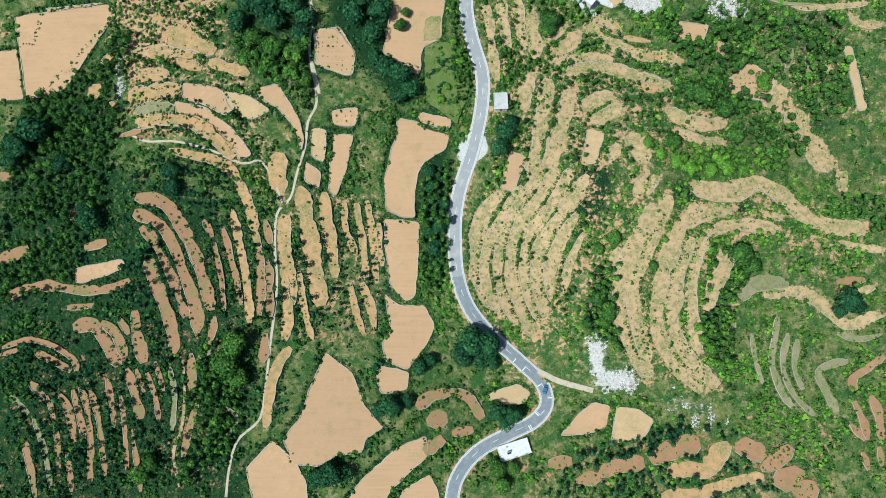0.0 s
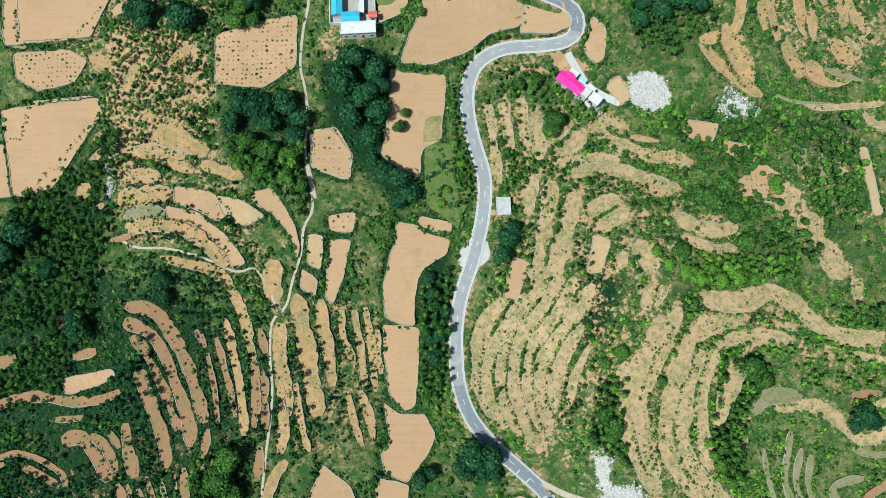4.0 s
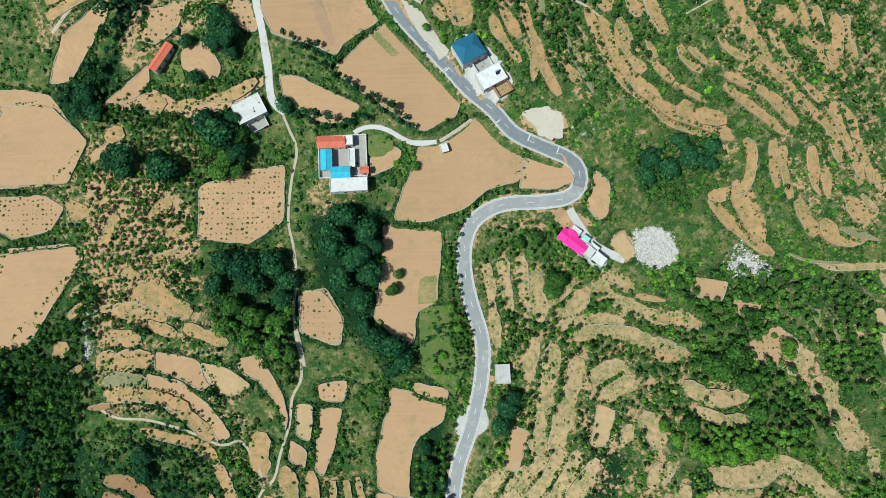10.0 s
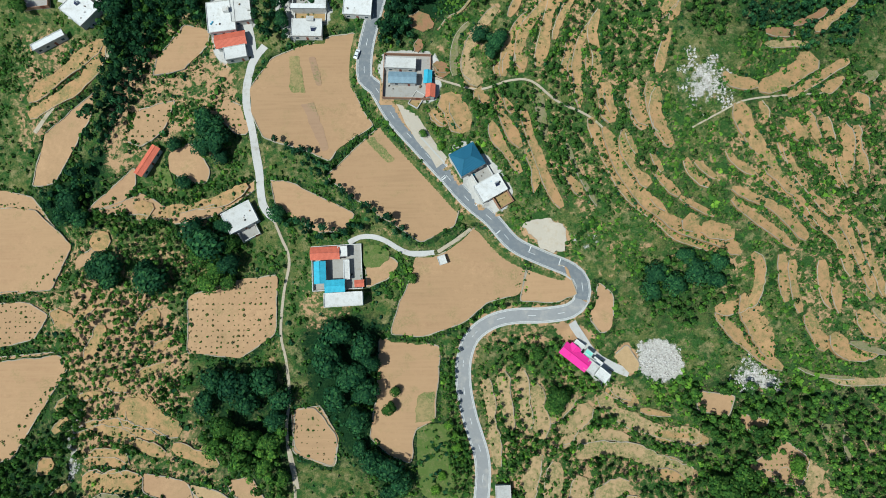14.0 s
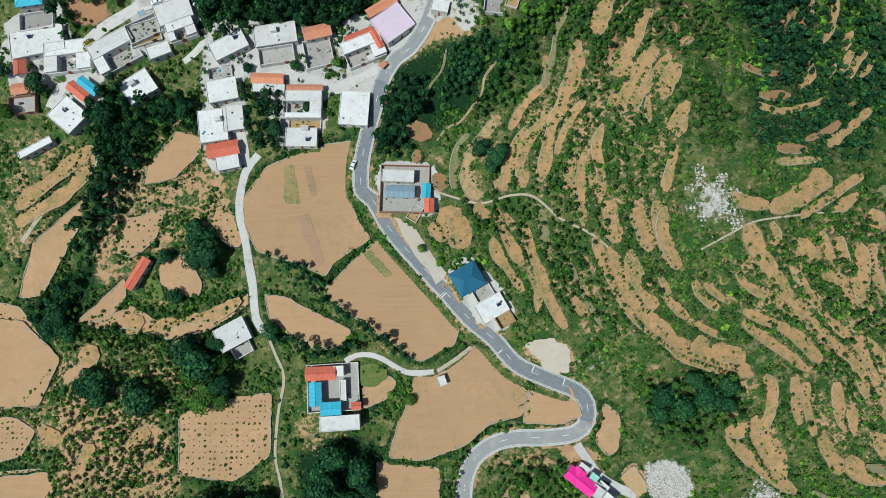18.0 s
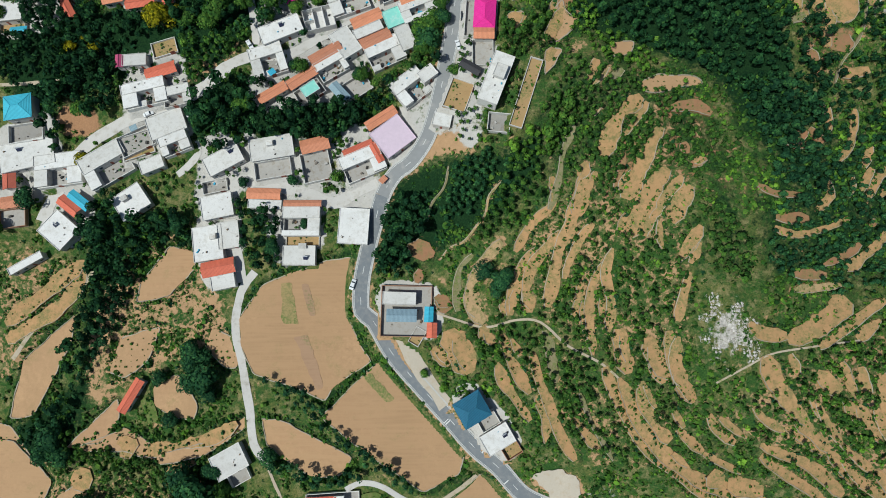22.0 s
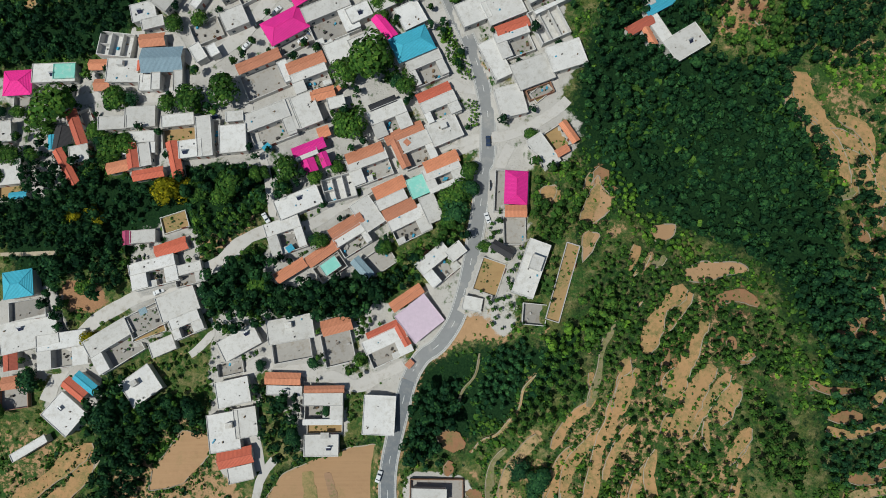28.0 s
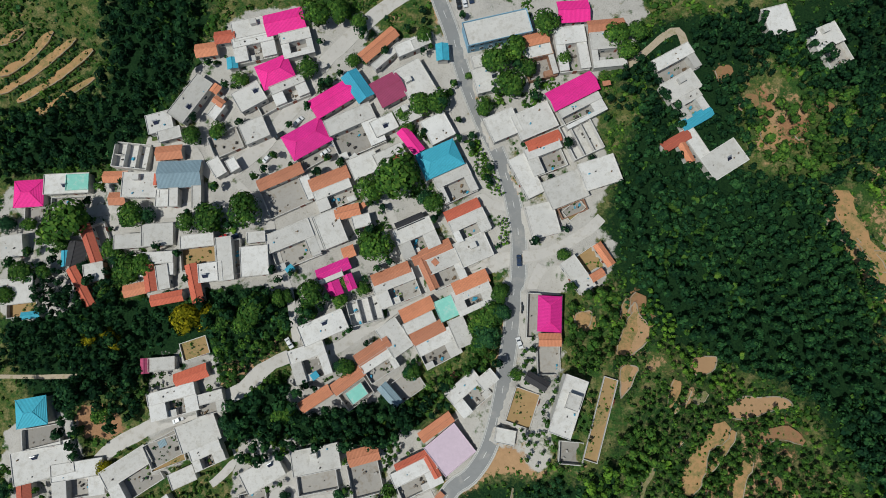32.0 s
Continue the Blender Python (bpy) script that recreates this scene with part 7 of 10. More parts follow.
def part(name, bm, material, parent, label="", at=None):
    me = bpy.data.meshes.new(name)
    bm.to_mesh(me)
    bm.free()
    me.materials.append(material)
    ob = new(name, me)
    ob.parent = parent
    if at is not None:
        ob.matrix_basis = at
    if label:
        ob["label"] = label
    return ob


def box_part(name, dims, material, parent, at, label="", bevel=0.0):
    bm = bmesh.new()
    box_mesh(bm, *dims, bevel)
    return part(name, bm, material, parent, label, at)


def frame_ring(bm, w, h, t, z0, z1):
    """A wall round a rectangle, in one piece."""
    loops = []
    for a, c in ((w / 2, h / 2), (w / 2 - t, h / 2 - t)):
        for z in (z0, z1):
            loops.append([bm.verts.new((x, y, z)) for x, y in ((-a, -c), (a, -c), (a, c), (-a, c))])
    ob_, ot, ib, it = loops
    for k in range(4):
        n = (k + 1) % 4
        for q in ((ob_[k], ob_[n], ot[n], ot[k]), (ot[k], ot[n], it[n], it[k]), (it[k], it[n], ib[n], ib[k]), (ib[k], ib[n], ob_[n], ob_[k])):
            bm.faces.new(q)


def openings(parent, w, y, z, facing, at, rs, storeys=1, door=True):
    """Windows and a door along one long wall: frame, pane and sill stand proud of it."""
    n = max(1, int(w / 3.6))
    for s in range(storeys):
        for k in range(n):
            x = (k + 0.5) / n * w - w / 2
            f = 1 if facing > 0 else -1
            if door and s == 0 and k == n // 2:
                box_part("door", (x - 0.5, y, z + 0.0, x + 0.5, y + f * 0.06, z + 2.1) if f > 0 else (x - 0.5, y - 0.06, z, x + 0.5, y, z + 2.1), M_DOOR, parent, at)
                continue
            zz = z + 0.9 + s * 3.0
            ya, yb = (y, y + 0.05) if f > 0 else (y - 0.05, y)
            bm = bmesh.new()
            box_mesh(bm, x - 0.8, ya, zz, x + 0.8, yb, zz + 1.4)
            win = part("window", bm, M_FRAME, parent, "", at)
            yc, yd = (yb, yb + 0.01) if f > 0 else (ya - 0.01, ya)
            box_part("pane", (x - 0.7, yc, zz + 0.1, x + 0.7, yd, zz + 1.3), M_GLASS, win, Matrix())


def level(x, y, w, h, ang, z, margin=1.2):
    """Level the land under a building."""
    c, s = math.cos(radians(ang)), math.sin(radians(ang))
    r = math.hypot(w, h) / 2 + margin + 1
    win = window([(x - r, y - r), (x + r, y + r)], 0)
    dx, dy = PX[win] - x, PY[win] - y
    u, v = np.abs(dx * c + dy * s) - w / 2, np.abs(-dx * s + dy * c) - h / 2
    d = np.maximum(u, v)
    k = np.clip(1 - (d - 0.3) / margin, 0, 1)
    LAND[win] = LAND[win] * (1 - k) + z * k
    TAKEN[win] |= d < 1.0


def clutter(count, area, z, parent, at, rs, size=1.0):
    """Crates, sacks and stacked goods left about."""
    for _ in range(count):
        px, py, s = rs.uniform(area[0], area[2]), rs.uniform(area[1], area[3]), rs.uniform(0.2, 0.7) * size
        box_part("crate", (-s, -s * 0.65, 0, s, s * 0.65, s * 1.2), JUNK[rs.randint(0, len(JUNK))], parent, at @ pose(px, py, z, 0, 0, rs.uniform(0, 90)), "", 0.06)


WORDS = {
    "f": ("whitewashed house with a flat concrete roof", "house"), "g": ("plain shed with a flat grey concrete roof", "shed"),
    "R": ("pale courtyard house with flat concrete roofs", "house"), "o": ("farmhouse with a weathered orange tile roof", "house"),
    "r": ("low farm building with a red tile roof", "house"), "p": ("house with a bright magenta metal roof", "house"),
    "P": ("house with a hipped magenta metal roof", "house"), "d": ("house with a dusky rose metal roof", "house"),
    "b": ("shed with a sky-blue metal roof", "shed"), "B": ("two-storey house with a hipped blue roof", "house"),
    "N": ("two-storey house with a hipped deep blue roof", "house"), "k": ("shed with a dark weathered roof", "shed"), "a": ("barn with a grey-blue sheet metal roof", "barn"),
    "u": ("unfinished roofless building of bare walls", "building"), "y": ("walled yard with a worn concrete floor", "yard"),
    "t": ("house with a flat teal-painted roof", "house"), "l": ("large hall with a flat lilac-painted roof", "hall"),
    "G": ("walled kitchen garden with beds of bare soil", "garden"), "S": ("long school building with a flat roof and blue walls", "building"),
}
HOUSES = 0


def house(label, blocks):
    """A farmstead of one or more blocks: kind, centre, length, depth, bearing and eaves height of each."""
    global HOUSES
    HOUSES += 1
    rs = np.random.RandomState(HOUSES * 7 + 1)
    zs = [float(np.mean(land([b[1], b[1] + b[3] / 3, b[1] - b[3] / 3, b[1]], [b[2], b[2] + b[4] / 3, b[2] - b[4] / 3, b[2]]))) for b in blocks]
    z0 = sum(zs) / len(zs) + 0.1
    main = blocks[0]
    root = new("house")
    root.matrix_basis = pose(main[1], main[2], z0)
    kinds = {b[0] for b in blocks}
    words, cat = WORDS[main[0]]
    extra = ""
    if main[0] not in "yRG" and "R" in kinds:
        extra = " and a courtyard"
    elif main[0] not in "yG" and "y" in kinds:
        extra = " beside a walled yard"
    elif len(blocks) > 1 and main[0] in "for":
        extra = " and lean-to wings"
    tagged(root, (label or words) + extra, cat, "village houses" if main[2] > 280 else "valley farms")
    wall_mat = M_BRICKWALL if rs.rand() < 0.12 and main[0] in "or" else M_RENDERED
    for step, b in enumerate(blocks):
        kind, x, y, w, h, ang, ht = b
        ht += 0.09 * step          # adjoining roofs never lie in one plane
        at = pose(x - main[1], y - main[2], 0, 0, 0, ang)
        if h > w and kind in "oprbdkaPBN":
            w, h, at = h, w, at @ pose(0, 0, 0, 0, 0, 90)
        level(x, y, b[3], b[4], ang, z0 - 0.12)
        if kind in "fglStR":
            top = {"g": M_SLAB_GREY, "l": M_SLAB_LILAC, "t": M_SLAB_TEAL}.get(kind, M_SLAB if rs.rand() < 0.93 else M_SLAB_GREY)
            wm = M_BLUEWALL if kind == "S" else wall_mat
            storeys = 2 if ht > 5 else 1
            if kind == "R" and min(w, h) > 7:
                # wings round a sunken court; on the near side often only a low wall and a gate
                back = h * rs.uniform(0.36, 0.50)
                left, right = w * rs.uniform(0.16, 0.34), w * rs.uniform(0.16, 0.34)
                front = h * rs.uniform(0.14, 0.24)
                shape = rs.rand()
                if shape < 0.30:
                    left = 0.28
                elif shape < 0.55:
                    right = 0.28
                low_front = rs.rand() < 0.68
                if low_front:
                    front = 0.28
                x0, x1, y0, y1 = -w / 2 + left, w / 2 - right, -h / 2 + front, h / 2 - back
                cw, cx = x1 - x0, (x0 + x1) / 2
                for q, dz in (((-w / 2, y1, w / 2, h / 2), 0.0), ((-w / 2, -h / 2, w / 2, y0), -0.30), ((-w / 2, y0, x0, y1), -0.14), ((x1, y0, w / 2, y1), -0.20)):
                    thin = min(q[2] - q[0], q[3] - q[1]) < 0.4
                    top_z = 2.1 + dz * 0.4 if thin else ht - 0.45
                    box_part("wing" if not thin else "court_wall", (q[0], q[1], -2.0, q[2], q[3], top_z), wm, root, at)
                    if not thin:
                        o = 0.22
                        box_part("roof_slab", (q[0] - (o if q[0] <= -w / 2 else 0.12), q[1] - (o if q[1] <= -h / 2 else 0.12), ht - 0.25 + dz, q[2] + (o if q[2] >= w / 2 else 0.12), q[3] + (o if q[3] >= h / 2 else 0.12), ht + 0.02 + dz), M_SLAB if rs.rand() < 0.9 else M_SLAB_GREY, root, at, "", 0.04)
                bm = bmesh.new()
                frame_ring(bm, w + 0.44, back + 0.34, 0.2, ht + 0.02, ht + 0.30)
                part("parapet", bm, wm, root, "", at @ Matrix.Translation((0, h / 2 - back / 2 + 0.05, 0)))
                box_part("court_floor", (x0, y0, -0.3, x1, y1, 0.12), M_YARD, root, at)
                openings(root, cw, y1, 0.12, -1, at @ Matrix.Translation((cx, 0, 0)), rs)
                if low_front:
                    box_part("gate", (cx - 0.9, -h / 2 - 0.06, 0.1, cx + 0.9, -h / 2 - 0.002, 2.3), M_DOOR, root, at)
                if cw > 4 and y1 - y0 > 4 and rs.rand() < 0.65:       # lean-to in a corner of the court
                    lw, lh = min(cw * 0.42, 3.2), min((y1 - y0) * 0.4, 2.4)
                    lx = x0 if rs.rand() < 0.5 else x1 - lw
                    hut = box_part("lean_to", (lx + 0.05, y0 + 0.05, 0.12, lx + lw - 0.05, y0 + lh, 2.2), wm, root, at)
                    box_part("lean_to_roof", (lx, y0, 2.2, lx + lw, y0 + lh + 0.2, 2.36), (M_ROOF["o"], M_ROOF["b"], M_SLAB_GREY, M_ROOF["a"])[rs.randint(0, 4)], hut, at)
                clutter(rs.randint(4, 10), (x0 + 0.5, y0 + 0.5, x1 - 0.5, y1 - 0.5), 0.12, root, at, rs)
                clutter(rs.randint(1, 5), (-0.44 * w, y1 + 0.6, 0.44 * w, h / 2 - 0.6), ht + 0.02, root, at, rs, 0.5)
                if rs.rand() < 0.6:
                    for _ in range(rs.randint(2, 8)):
                        cc = at.to_3x3() @ Vector((rs.uniform(x0 + 0.6, x1 - 0.6), rs.uniform(y0 + 0.6, y1 - 0.6), 0))
                        SHRUBS.append((x + cc.x, y + cc.y, z0 + 0.12, rs.uniform(0.4, 0.9), 0.2 + 0.8 * rs.rand()))
                continue
            body = box_part("body", (-w / 2, -h / 2, -2.0, w / 2, h / 2, ht - 0.2), wm, root, at)
            box_part("roof_slab", (-w / 2 - 0.3, -h / 2 - 0.3, ht - 0.2, w / 2 + 0.3, h / 2 + 0.3, ht), top, root, at, "", 0.04)
            bm = bmesh.new()
            frame_ring(bm, w + 0.6, h + 0.6, 0.2, ht, ht + (0.3 if kind != "S" else 0.7))
            part("parapet", bm, wm if kind == "S" else top if rs.rand() < 0.6 else M_SLAB_GREY, root, "", at)
            openings(root, w, -h / 2, 0.0, -1, at, rs, storeys)
            if kind == "S":
                openings(root, w, h / 2, 0.0, 1, at, rs, storeys, False)
            if min(w, h) > 6 and kind in "fg":
                q = rs.rand()
                if q < 0.35:       # stair head
                    sx, sy = rs.uniform(-0.3, 0.3) * w, rs.uniform(0.1, 0.3) * h
                    hut = box_part("stair_head", (sx - 1.3, sy - 1.1, ht, sx + 1.3, sy + 1.1, ht + 1.9), wm, root, at, "", 0.05)
                elif q < 0.65:     # solar water heater
                    sx, sy = rs.uniform(-0.3, 0.3) * w, rs.uniform(-0.2, 0.3) * h
                    bm = bmesh.new()
                    bmesh.ops.create_cone(bm, cap_ends=True, segments=10, radius1=0.26, radius2=0.26, depth=1.9, matrix=Matrix.Translation((sx, sy, ht + 1.15)) @ Matrix.Rotation(math.pi / 2, 4, "Y"))
                    tank = part("water_heater", bm, M_TANK, root, "steel solar water heater", at)
                    bm = bmesh.new()
                    box_mesh(bm, -0.85, -1.5, -0.05, 0.85, 0, 0.05)
                    part("collector", bm, M_PANEL, tank, "", Matrix.Translation((sx, sy - 0.1, ht + 1.1)) @ Matrix.Rotation(radians(40), 4, "X"))
                if rs.rand() < 0.75:
                    clutter(rs.randint(2, 6), (-0.42 * w, -0.4 * h, 0.42 * w, 0.4 * h), ht, root, at, rs, 0.6)
        elif kind in "oprbdka" or kind in "PBN":
            rise = h * (0.22 if kind in "orkd" else 0.17)
            hip = kind in "PBN"
            body = box_part("body", (-w / 2 + 0.2, -h / 2 + 0.2, -2.0, w / 2 - 0.2, h / 2 - 0.2, ht - 0.1), wall_mat, root, at)
            e, i = 0.35, (h * 0.42 if hip else 0.0)
            W2, H2 = w / 2 + e, h / 2 + e
            zt, ze, th = ht + rise + 0.05, ht - 0.05, 0.14
            v = [(-W2, -H2, ze), (W2, -H2, ze), (W2, H2, ze), (-W2, H2, ze), (-W2 + i, 0, zt), (W2 - i, 0, zt)]
            v += [(p[0], p[1], p[2] - th) for p in v]
            f = [(0, 1, 5, 4), (2, 3, 4, 5), (1, 2, 5), (3, 0, 4), (6, 10, 11, 7), (8, 11, 10, 9), (7, 11, 8), (9, 10, 6)]
            f += [(0, 6, 7, 1), (1, 7, 8, 2), (2, 8, 9, 3), (3, 9, 6, 0)]
            if not hip:          # gables closed by the wall below the verge
                f = [(0, 1, 5, 4), (2, 3, 4, 5), (6, 10, 11, 7), (8, 11, 10, 9), (0, 6, 7, 1), (2, 8, 9, 3), (1, 7, 11, 5), (5, 11, 8, 2), (0, 4, 10, 6), (4, 3, 9, 10)]
            mat = M_ROOF[{"P": "p", "B": "b"}.get(kind, kind)]
            roof = mesh_of("roof", v, f, mat, root)
            roof.matrix_basis = at
            if not hip:
                for s in (-1, 1):
                    gx = s * (w / 2 - 0.2)
                    g = mesh_of("gable", [(gx, -h / 2 + 0.2, ht - 0.1), (gx, h / 2 - 0.2, ht - 0.1), (gx, 0, ht + rise - 0.12), (gx - s * 0.2, -h / 2 + 0.2, ht - 0.1), (gx - s * 0.2, h / 2 - 0.2, ht - 0.1), (gx - s * 0.2, 0, ht + rise - 0.12)],
                                [(0, 1, 2), (5, 4, 3), (0, 3, 4, 1), (1, 4, 5, 2), (2, 5, 3, 0)], wall_mat, root)
                    g.matrix_basis = at
            rl = w / 2 + e - i
            box_part("ridge", (-rl, -0.13, zt - 0.05, rl, 0.13, zt + 0.12), mat, roof, Matrix(), "", 0.04)
            if hip:             # hip rolls and two small gablets
                for sx in (-1, 1):
                    for sy in (-1, 1):
                        a, c = Vector((sx * (W2 - i), 0, zt)), Vector((sx * W2, sy * H2, ze))
                        d = c - a
                        bm = bmesh.new()
                        box_mesh(bm, -0.1, -0.1, -0.03, d.length, 0.1, 0.1)
                        part("hip_roll", bm, mat, roof, "", Matrix.Translation(a) @ d.to_track_quat("X", "Z").to_matrix().to_4x4())
            openings(root, w - 0.6, -h / 2 + 0.2, 0.0, -1, at, rs, 2 if ht > 5 else 1)
        elif kind == "u":
            box_part("floor_slab", (-w / 2, -h / 2, -1.0, w / 2, h / 2, 0.15), M_SLAB_GREY, root, at)
            bm = bmesh.new()
            frame_ring(bm, w, h, 0.28, 0.15, 2.9)
            part("outer_wall", bm, M_RENDERED, root, "", at)
            for k in range(1, 3):
                xx = -w / 2 + w * k / 3
                box_part("partition", (xx - 0.12, -h / 2 + 0.28, 0.15, xx + 0.12, h / 2 - 0.28, 2.6), M_SLAB, root, at)
            box_part("partition", (-w / 2 + 0.28, -0.12, 0.15, -w / 6 - 0.12, 0.12, 2.5), M_SLAB, root, at)
            clutter(7, (-0.42 * w, -0.42 * h, 0.42 * w, 0.42 * h), 0.15, root, at, rs)
        elif kind in "yG":
            garden = kind == "G" or rs.rand() < 0.22
            box_part("yard_floor", (-w / 2, -h / 2, -1.0, w / 2, h / 2, 0.08), M_GARDEN if garden else M_YARD, root, at)
            bm = bmesh.new()
            frame_ring(bm, w, h, 0.24, 0.08, 0.9 if kind == "G" else 1.9)
            part("yard_wall", bm, M_RENDERED if rs.rand() < 0.85 else M_BRICKWALL, root, "", at)
            box_part("gate", (w * 0.2, -h / 2 - 0.05, 0.1, w * 0.2 + 2.0, -h / 2 - 0.002, 2.1), M_DOOR, root, at)
            if garden:
                cc = at.to_3x3()
                for _ in range(int(w * h / 6)):
                    q = cc @ Vector((rs.uniform(-0.42, 0.42) * w, rs.uniform(-0.42, 0.42) * h, 0))
                    SHRUBS.append((x + q.x, y + q.y, z0 + 0.08, rs.uniform(0.25, 0.6), rs.rand()))
            else:
                clutter(rs.randint(2, 7), (-0.42 * w, -0.4 * h, 0.42 * w, 0.4 * h), 0.08, root, at, rs)
    return root


house("", [('f', -116.1, 492.5, 19.6, 7.5, 55, 3.6), ('f', -105.4, 487.0, 6.7, 3.4, 55, 3.6), ('o', -106.0, 496.2, 3.2, 2.9, 55, 3.6), ('o', -104.5, 490.7, 4.3, 2.7, -37, 3.6)])
house("", [('g', -129.0, 483.9, 9.7, 7.6, 14, 3.6), ('f', -124.8, 478.7, 8.8, 4.3, 14, 3.6)])
house("", [('u', -141.7, 471.5, 14.5, 10.5, -8, 3.6)])
house("", [('o', -124.6, 471.1, 9.9, 5.2, 4, 3.6)])
house("", [('a', -119.7, 461.9, 16.3, 10.3, 1, 3.6), ('f', -121.8, 452.6, 3.3, 7.0, 1, 3.6), ('f', -112.7, 452.5, 3.2, 8.4, 2, 3.6)])
house("", [('f', -135.8, 458.7, 14.7, 9.8, -2, 3.6), ('f', -126.6, 453.0, 5.8, 6.5, -1, 3.6), ('r', -129.5, 460.6, 2.2, 4.2, -2, 3.6)])
house("", [('o', -148.1, 463.2, 9.1, 4.2, -0, 3.6), ('o', -146.7, 454.1, 6.1, 4.7, -0, 3.6)])
house("", [('P', -186.6, 458.9, 11.6, 10.8, 2, 3.6), ('y', -184.2, 450.5, 9.4, 7.3, 2, 0.0)])
house("", [('f', -170.3, 462.2, 17.9, 8.0, 1, 3.6), ('t', -165.5, 462.5, 8.7, 6.1, 1, 4.1), ('y', -170.2, 454.9, 14.1, 4.4, 1, 0.0)])
house("", [('r', -157.2, 436.4, 15.9, 4.2, 112, 3.6), ('y', -153.8, 437.7, 15.1, 6.1, 112, 0.0)])
house("", [('r', -159.5, 419.3, 17.0, 3.5, 120, 3.6), ('f', -154.7, 424.9, 7.4, 6.8, 10, 3.6)])
house("", [('f', -192.6, 437.1, 9.3, 8.7, 8, 3.6)])
house("", [('f', -188.0, 418.7, 14.3, 10.0, 5, 3.6), ('y', -185.8, 411.6, 12.2, 6.2, 5, 0.0), ('b', -180.7, 409.0, 6.7, 2.3, 5, 3.6)])
house("", [('f', -174.5, 439.1, 5.5, 3.9, 4, 3.6), ('k', -164.0, 432.7, 7.4, 9.7, -8, 3.6), ('b', -168.1, 431.1, 2.5, 5.8, 4, 3.6)])
house("", [('f', -139.4, 436.1, 10.9, 5.2, 2, 3.6), ('f', -128.3, 438.3, 11.9, 8.4, 2, 3.6)])
house("", [('R', -126.7, 426.4, 12.2, 9.1, 2, 3.6)])
house("", [('r', -129.1, 421.3, 10.3, 3.8, 101, 3.6), ('f', -124.1, 421.4, 8.9, 4.2, 100, 3.6)])
house("", [('o', -135.0, 417.0, 8.0, 4.1, 11, 3.6)])
house("", [('r', -121.6, 413.2, 11.6, 3.7, 9, 3.6)])
house("", [('r', -110.9, 418.3, 14.5, 3.9, 104, 3.6)])
house("", [('f', -110.7, 434.6, 12.3, 4.6, 5, 3.6), ('y', -110.8, 428.2, 13.3, 8.7, 6, 0.0)])
house("", [('f', -104.8, 422.3, 8.5, 6.6, 6, 3.6), ('f', -99.6, 427.3, 5.5, 16.1, 6, 3.6)])
house("", [('f', -88.5, 426.1, 10.1, 11.0, 4, 3.6), ('y', -96.3, 428.3, 3.9, 13.5, 3, 0.0), ('f', -88.0, 435.2, 6.4, 3.6, 4, 3.6)])
house("", [('o', -79.6, 459.0, 17.9, 4.2, 23, 3.6), ('y', -77.8, 451.5, 17.6, 12.2, 23, 0.0), ('f', -68.7, 454.3, 3.5, 9.1, 23, 3.6)])
house("", [('o', -60.4, 457.4, 15.3, 5.0, 21, 3.6), ('R', -58.4, 450.6, 14.8, 8.5, 21, 3.6)])
house("", [('R', -74.3, 431.8, 17.7, 14.7, 21, 3.6)])
house("", [('f', -67.1, 435.4, 5.5, 13.3, 21, 3.6), ('f', -60.2, 437.6, 9.4, 13.3, 21, 3.6)])
house("", [('o', -53.5, 444.2, 9.1, 4.4, 13, 3.6), ('f', -48.1, 440.4, 6.5, 4.4, 13, 3.6)])
house("", [('o', -53.3, 428.7, 4.3, 3.9, 19, 3.6)])
house("", [('p', -59.1, 422.2, 12.7, 3.9, 21, 3.6), ('f', -60.6, 419.2, 10.1, 2.6, 21, 3.6), ('p', -58.7, 414.7, 5.0, 5.1, 21, 3.6), ('p', -52.8, 417.1, 3.0, 5.6, 21, 3.6)])
house("", [('u', -47.7, 406.3, 12.7, 9.8, 14, 3.6)])
house("", [('f', -63.1, 400.4, 17.4, 7.6, 22, 3.6)])
house("", [('R', -68.3, 387.6, 13.6, 13.0, 18, 3.6)])
house("", [('o', -66.6, 374.2, 12.4, 3.8, 31, 3.6)])
house("", [('o', -54.6, 380.6, 12.9, 4.2, 34, 3.6), ('y', -51.7, 375.1, 11.9, 7.3, 34, 0.0), ('t', -51.2, 375.5, 6.7, 4.6, 34, 3.6)])
house("", [('o', -44.9, 391.0, 13.9, 4.7, 31, 3.6), ('R', -42.5, 385.4, 12.7, 8.5, 31, 3.6)])
house("", [('f', -36.7, 395.8, 8.5, 12.4, 33, 3.6)])
house("", [('a', -38.9, 374.4, 9.3, 3.8, -49, 3.6), ('y', -32.2, 377.6, 11.2, 8.6, 33, 0.0)])
house("", [('o', -27.8, 406.2, 12.9, 4.7, 24, 3.6), ('f', -27.1, 401.0, 12.1, 3.9, 24, 3.6)])
house("", [('t', -15.9, 406.4, 8.6, 7.7, 22, 3.6), ('f', -11.5, 397.1, 6.0, 10.7, 22, 3.6)])
house("", [('o', -24.0, 397.1, 12.9, 4.7, 25, 3.6), ('R', -20.1, 391.2, 15.0, 11.1, 25, 3.6)])
house("", [('o', -7.0, 415.8, 13.8, 4.7, 22, 3.6), ('R', -6.1, 410.2, 15.0, 9.5, 22, 3.6)])
house("", [('o', -37.4, 419.9, 14.7, 4.3, 20, 3.6), ('R', -35.4, 414.1, 16.4, 10.7, 20, 3.6)])
house("", [('o', -21.6, 427.9, 15.6, 4.3, 22, 3.6), ('R', -16.6, 420.9, 13.4, 12.1, 22, 3.6)])
house("", [('o', -23.3, 419.8, 12.9, 3.3, -67, 3.6)])
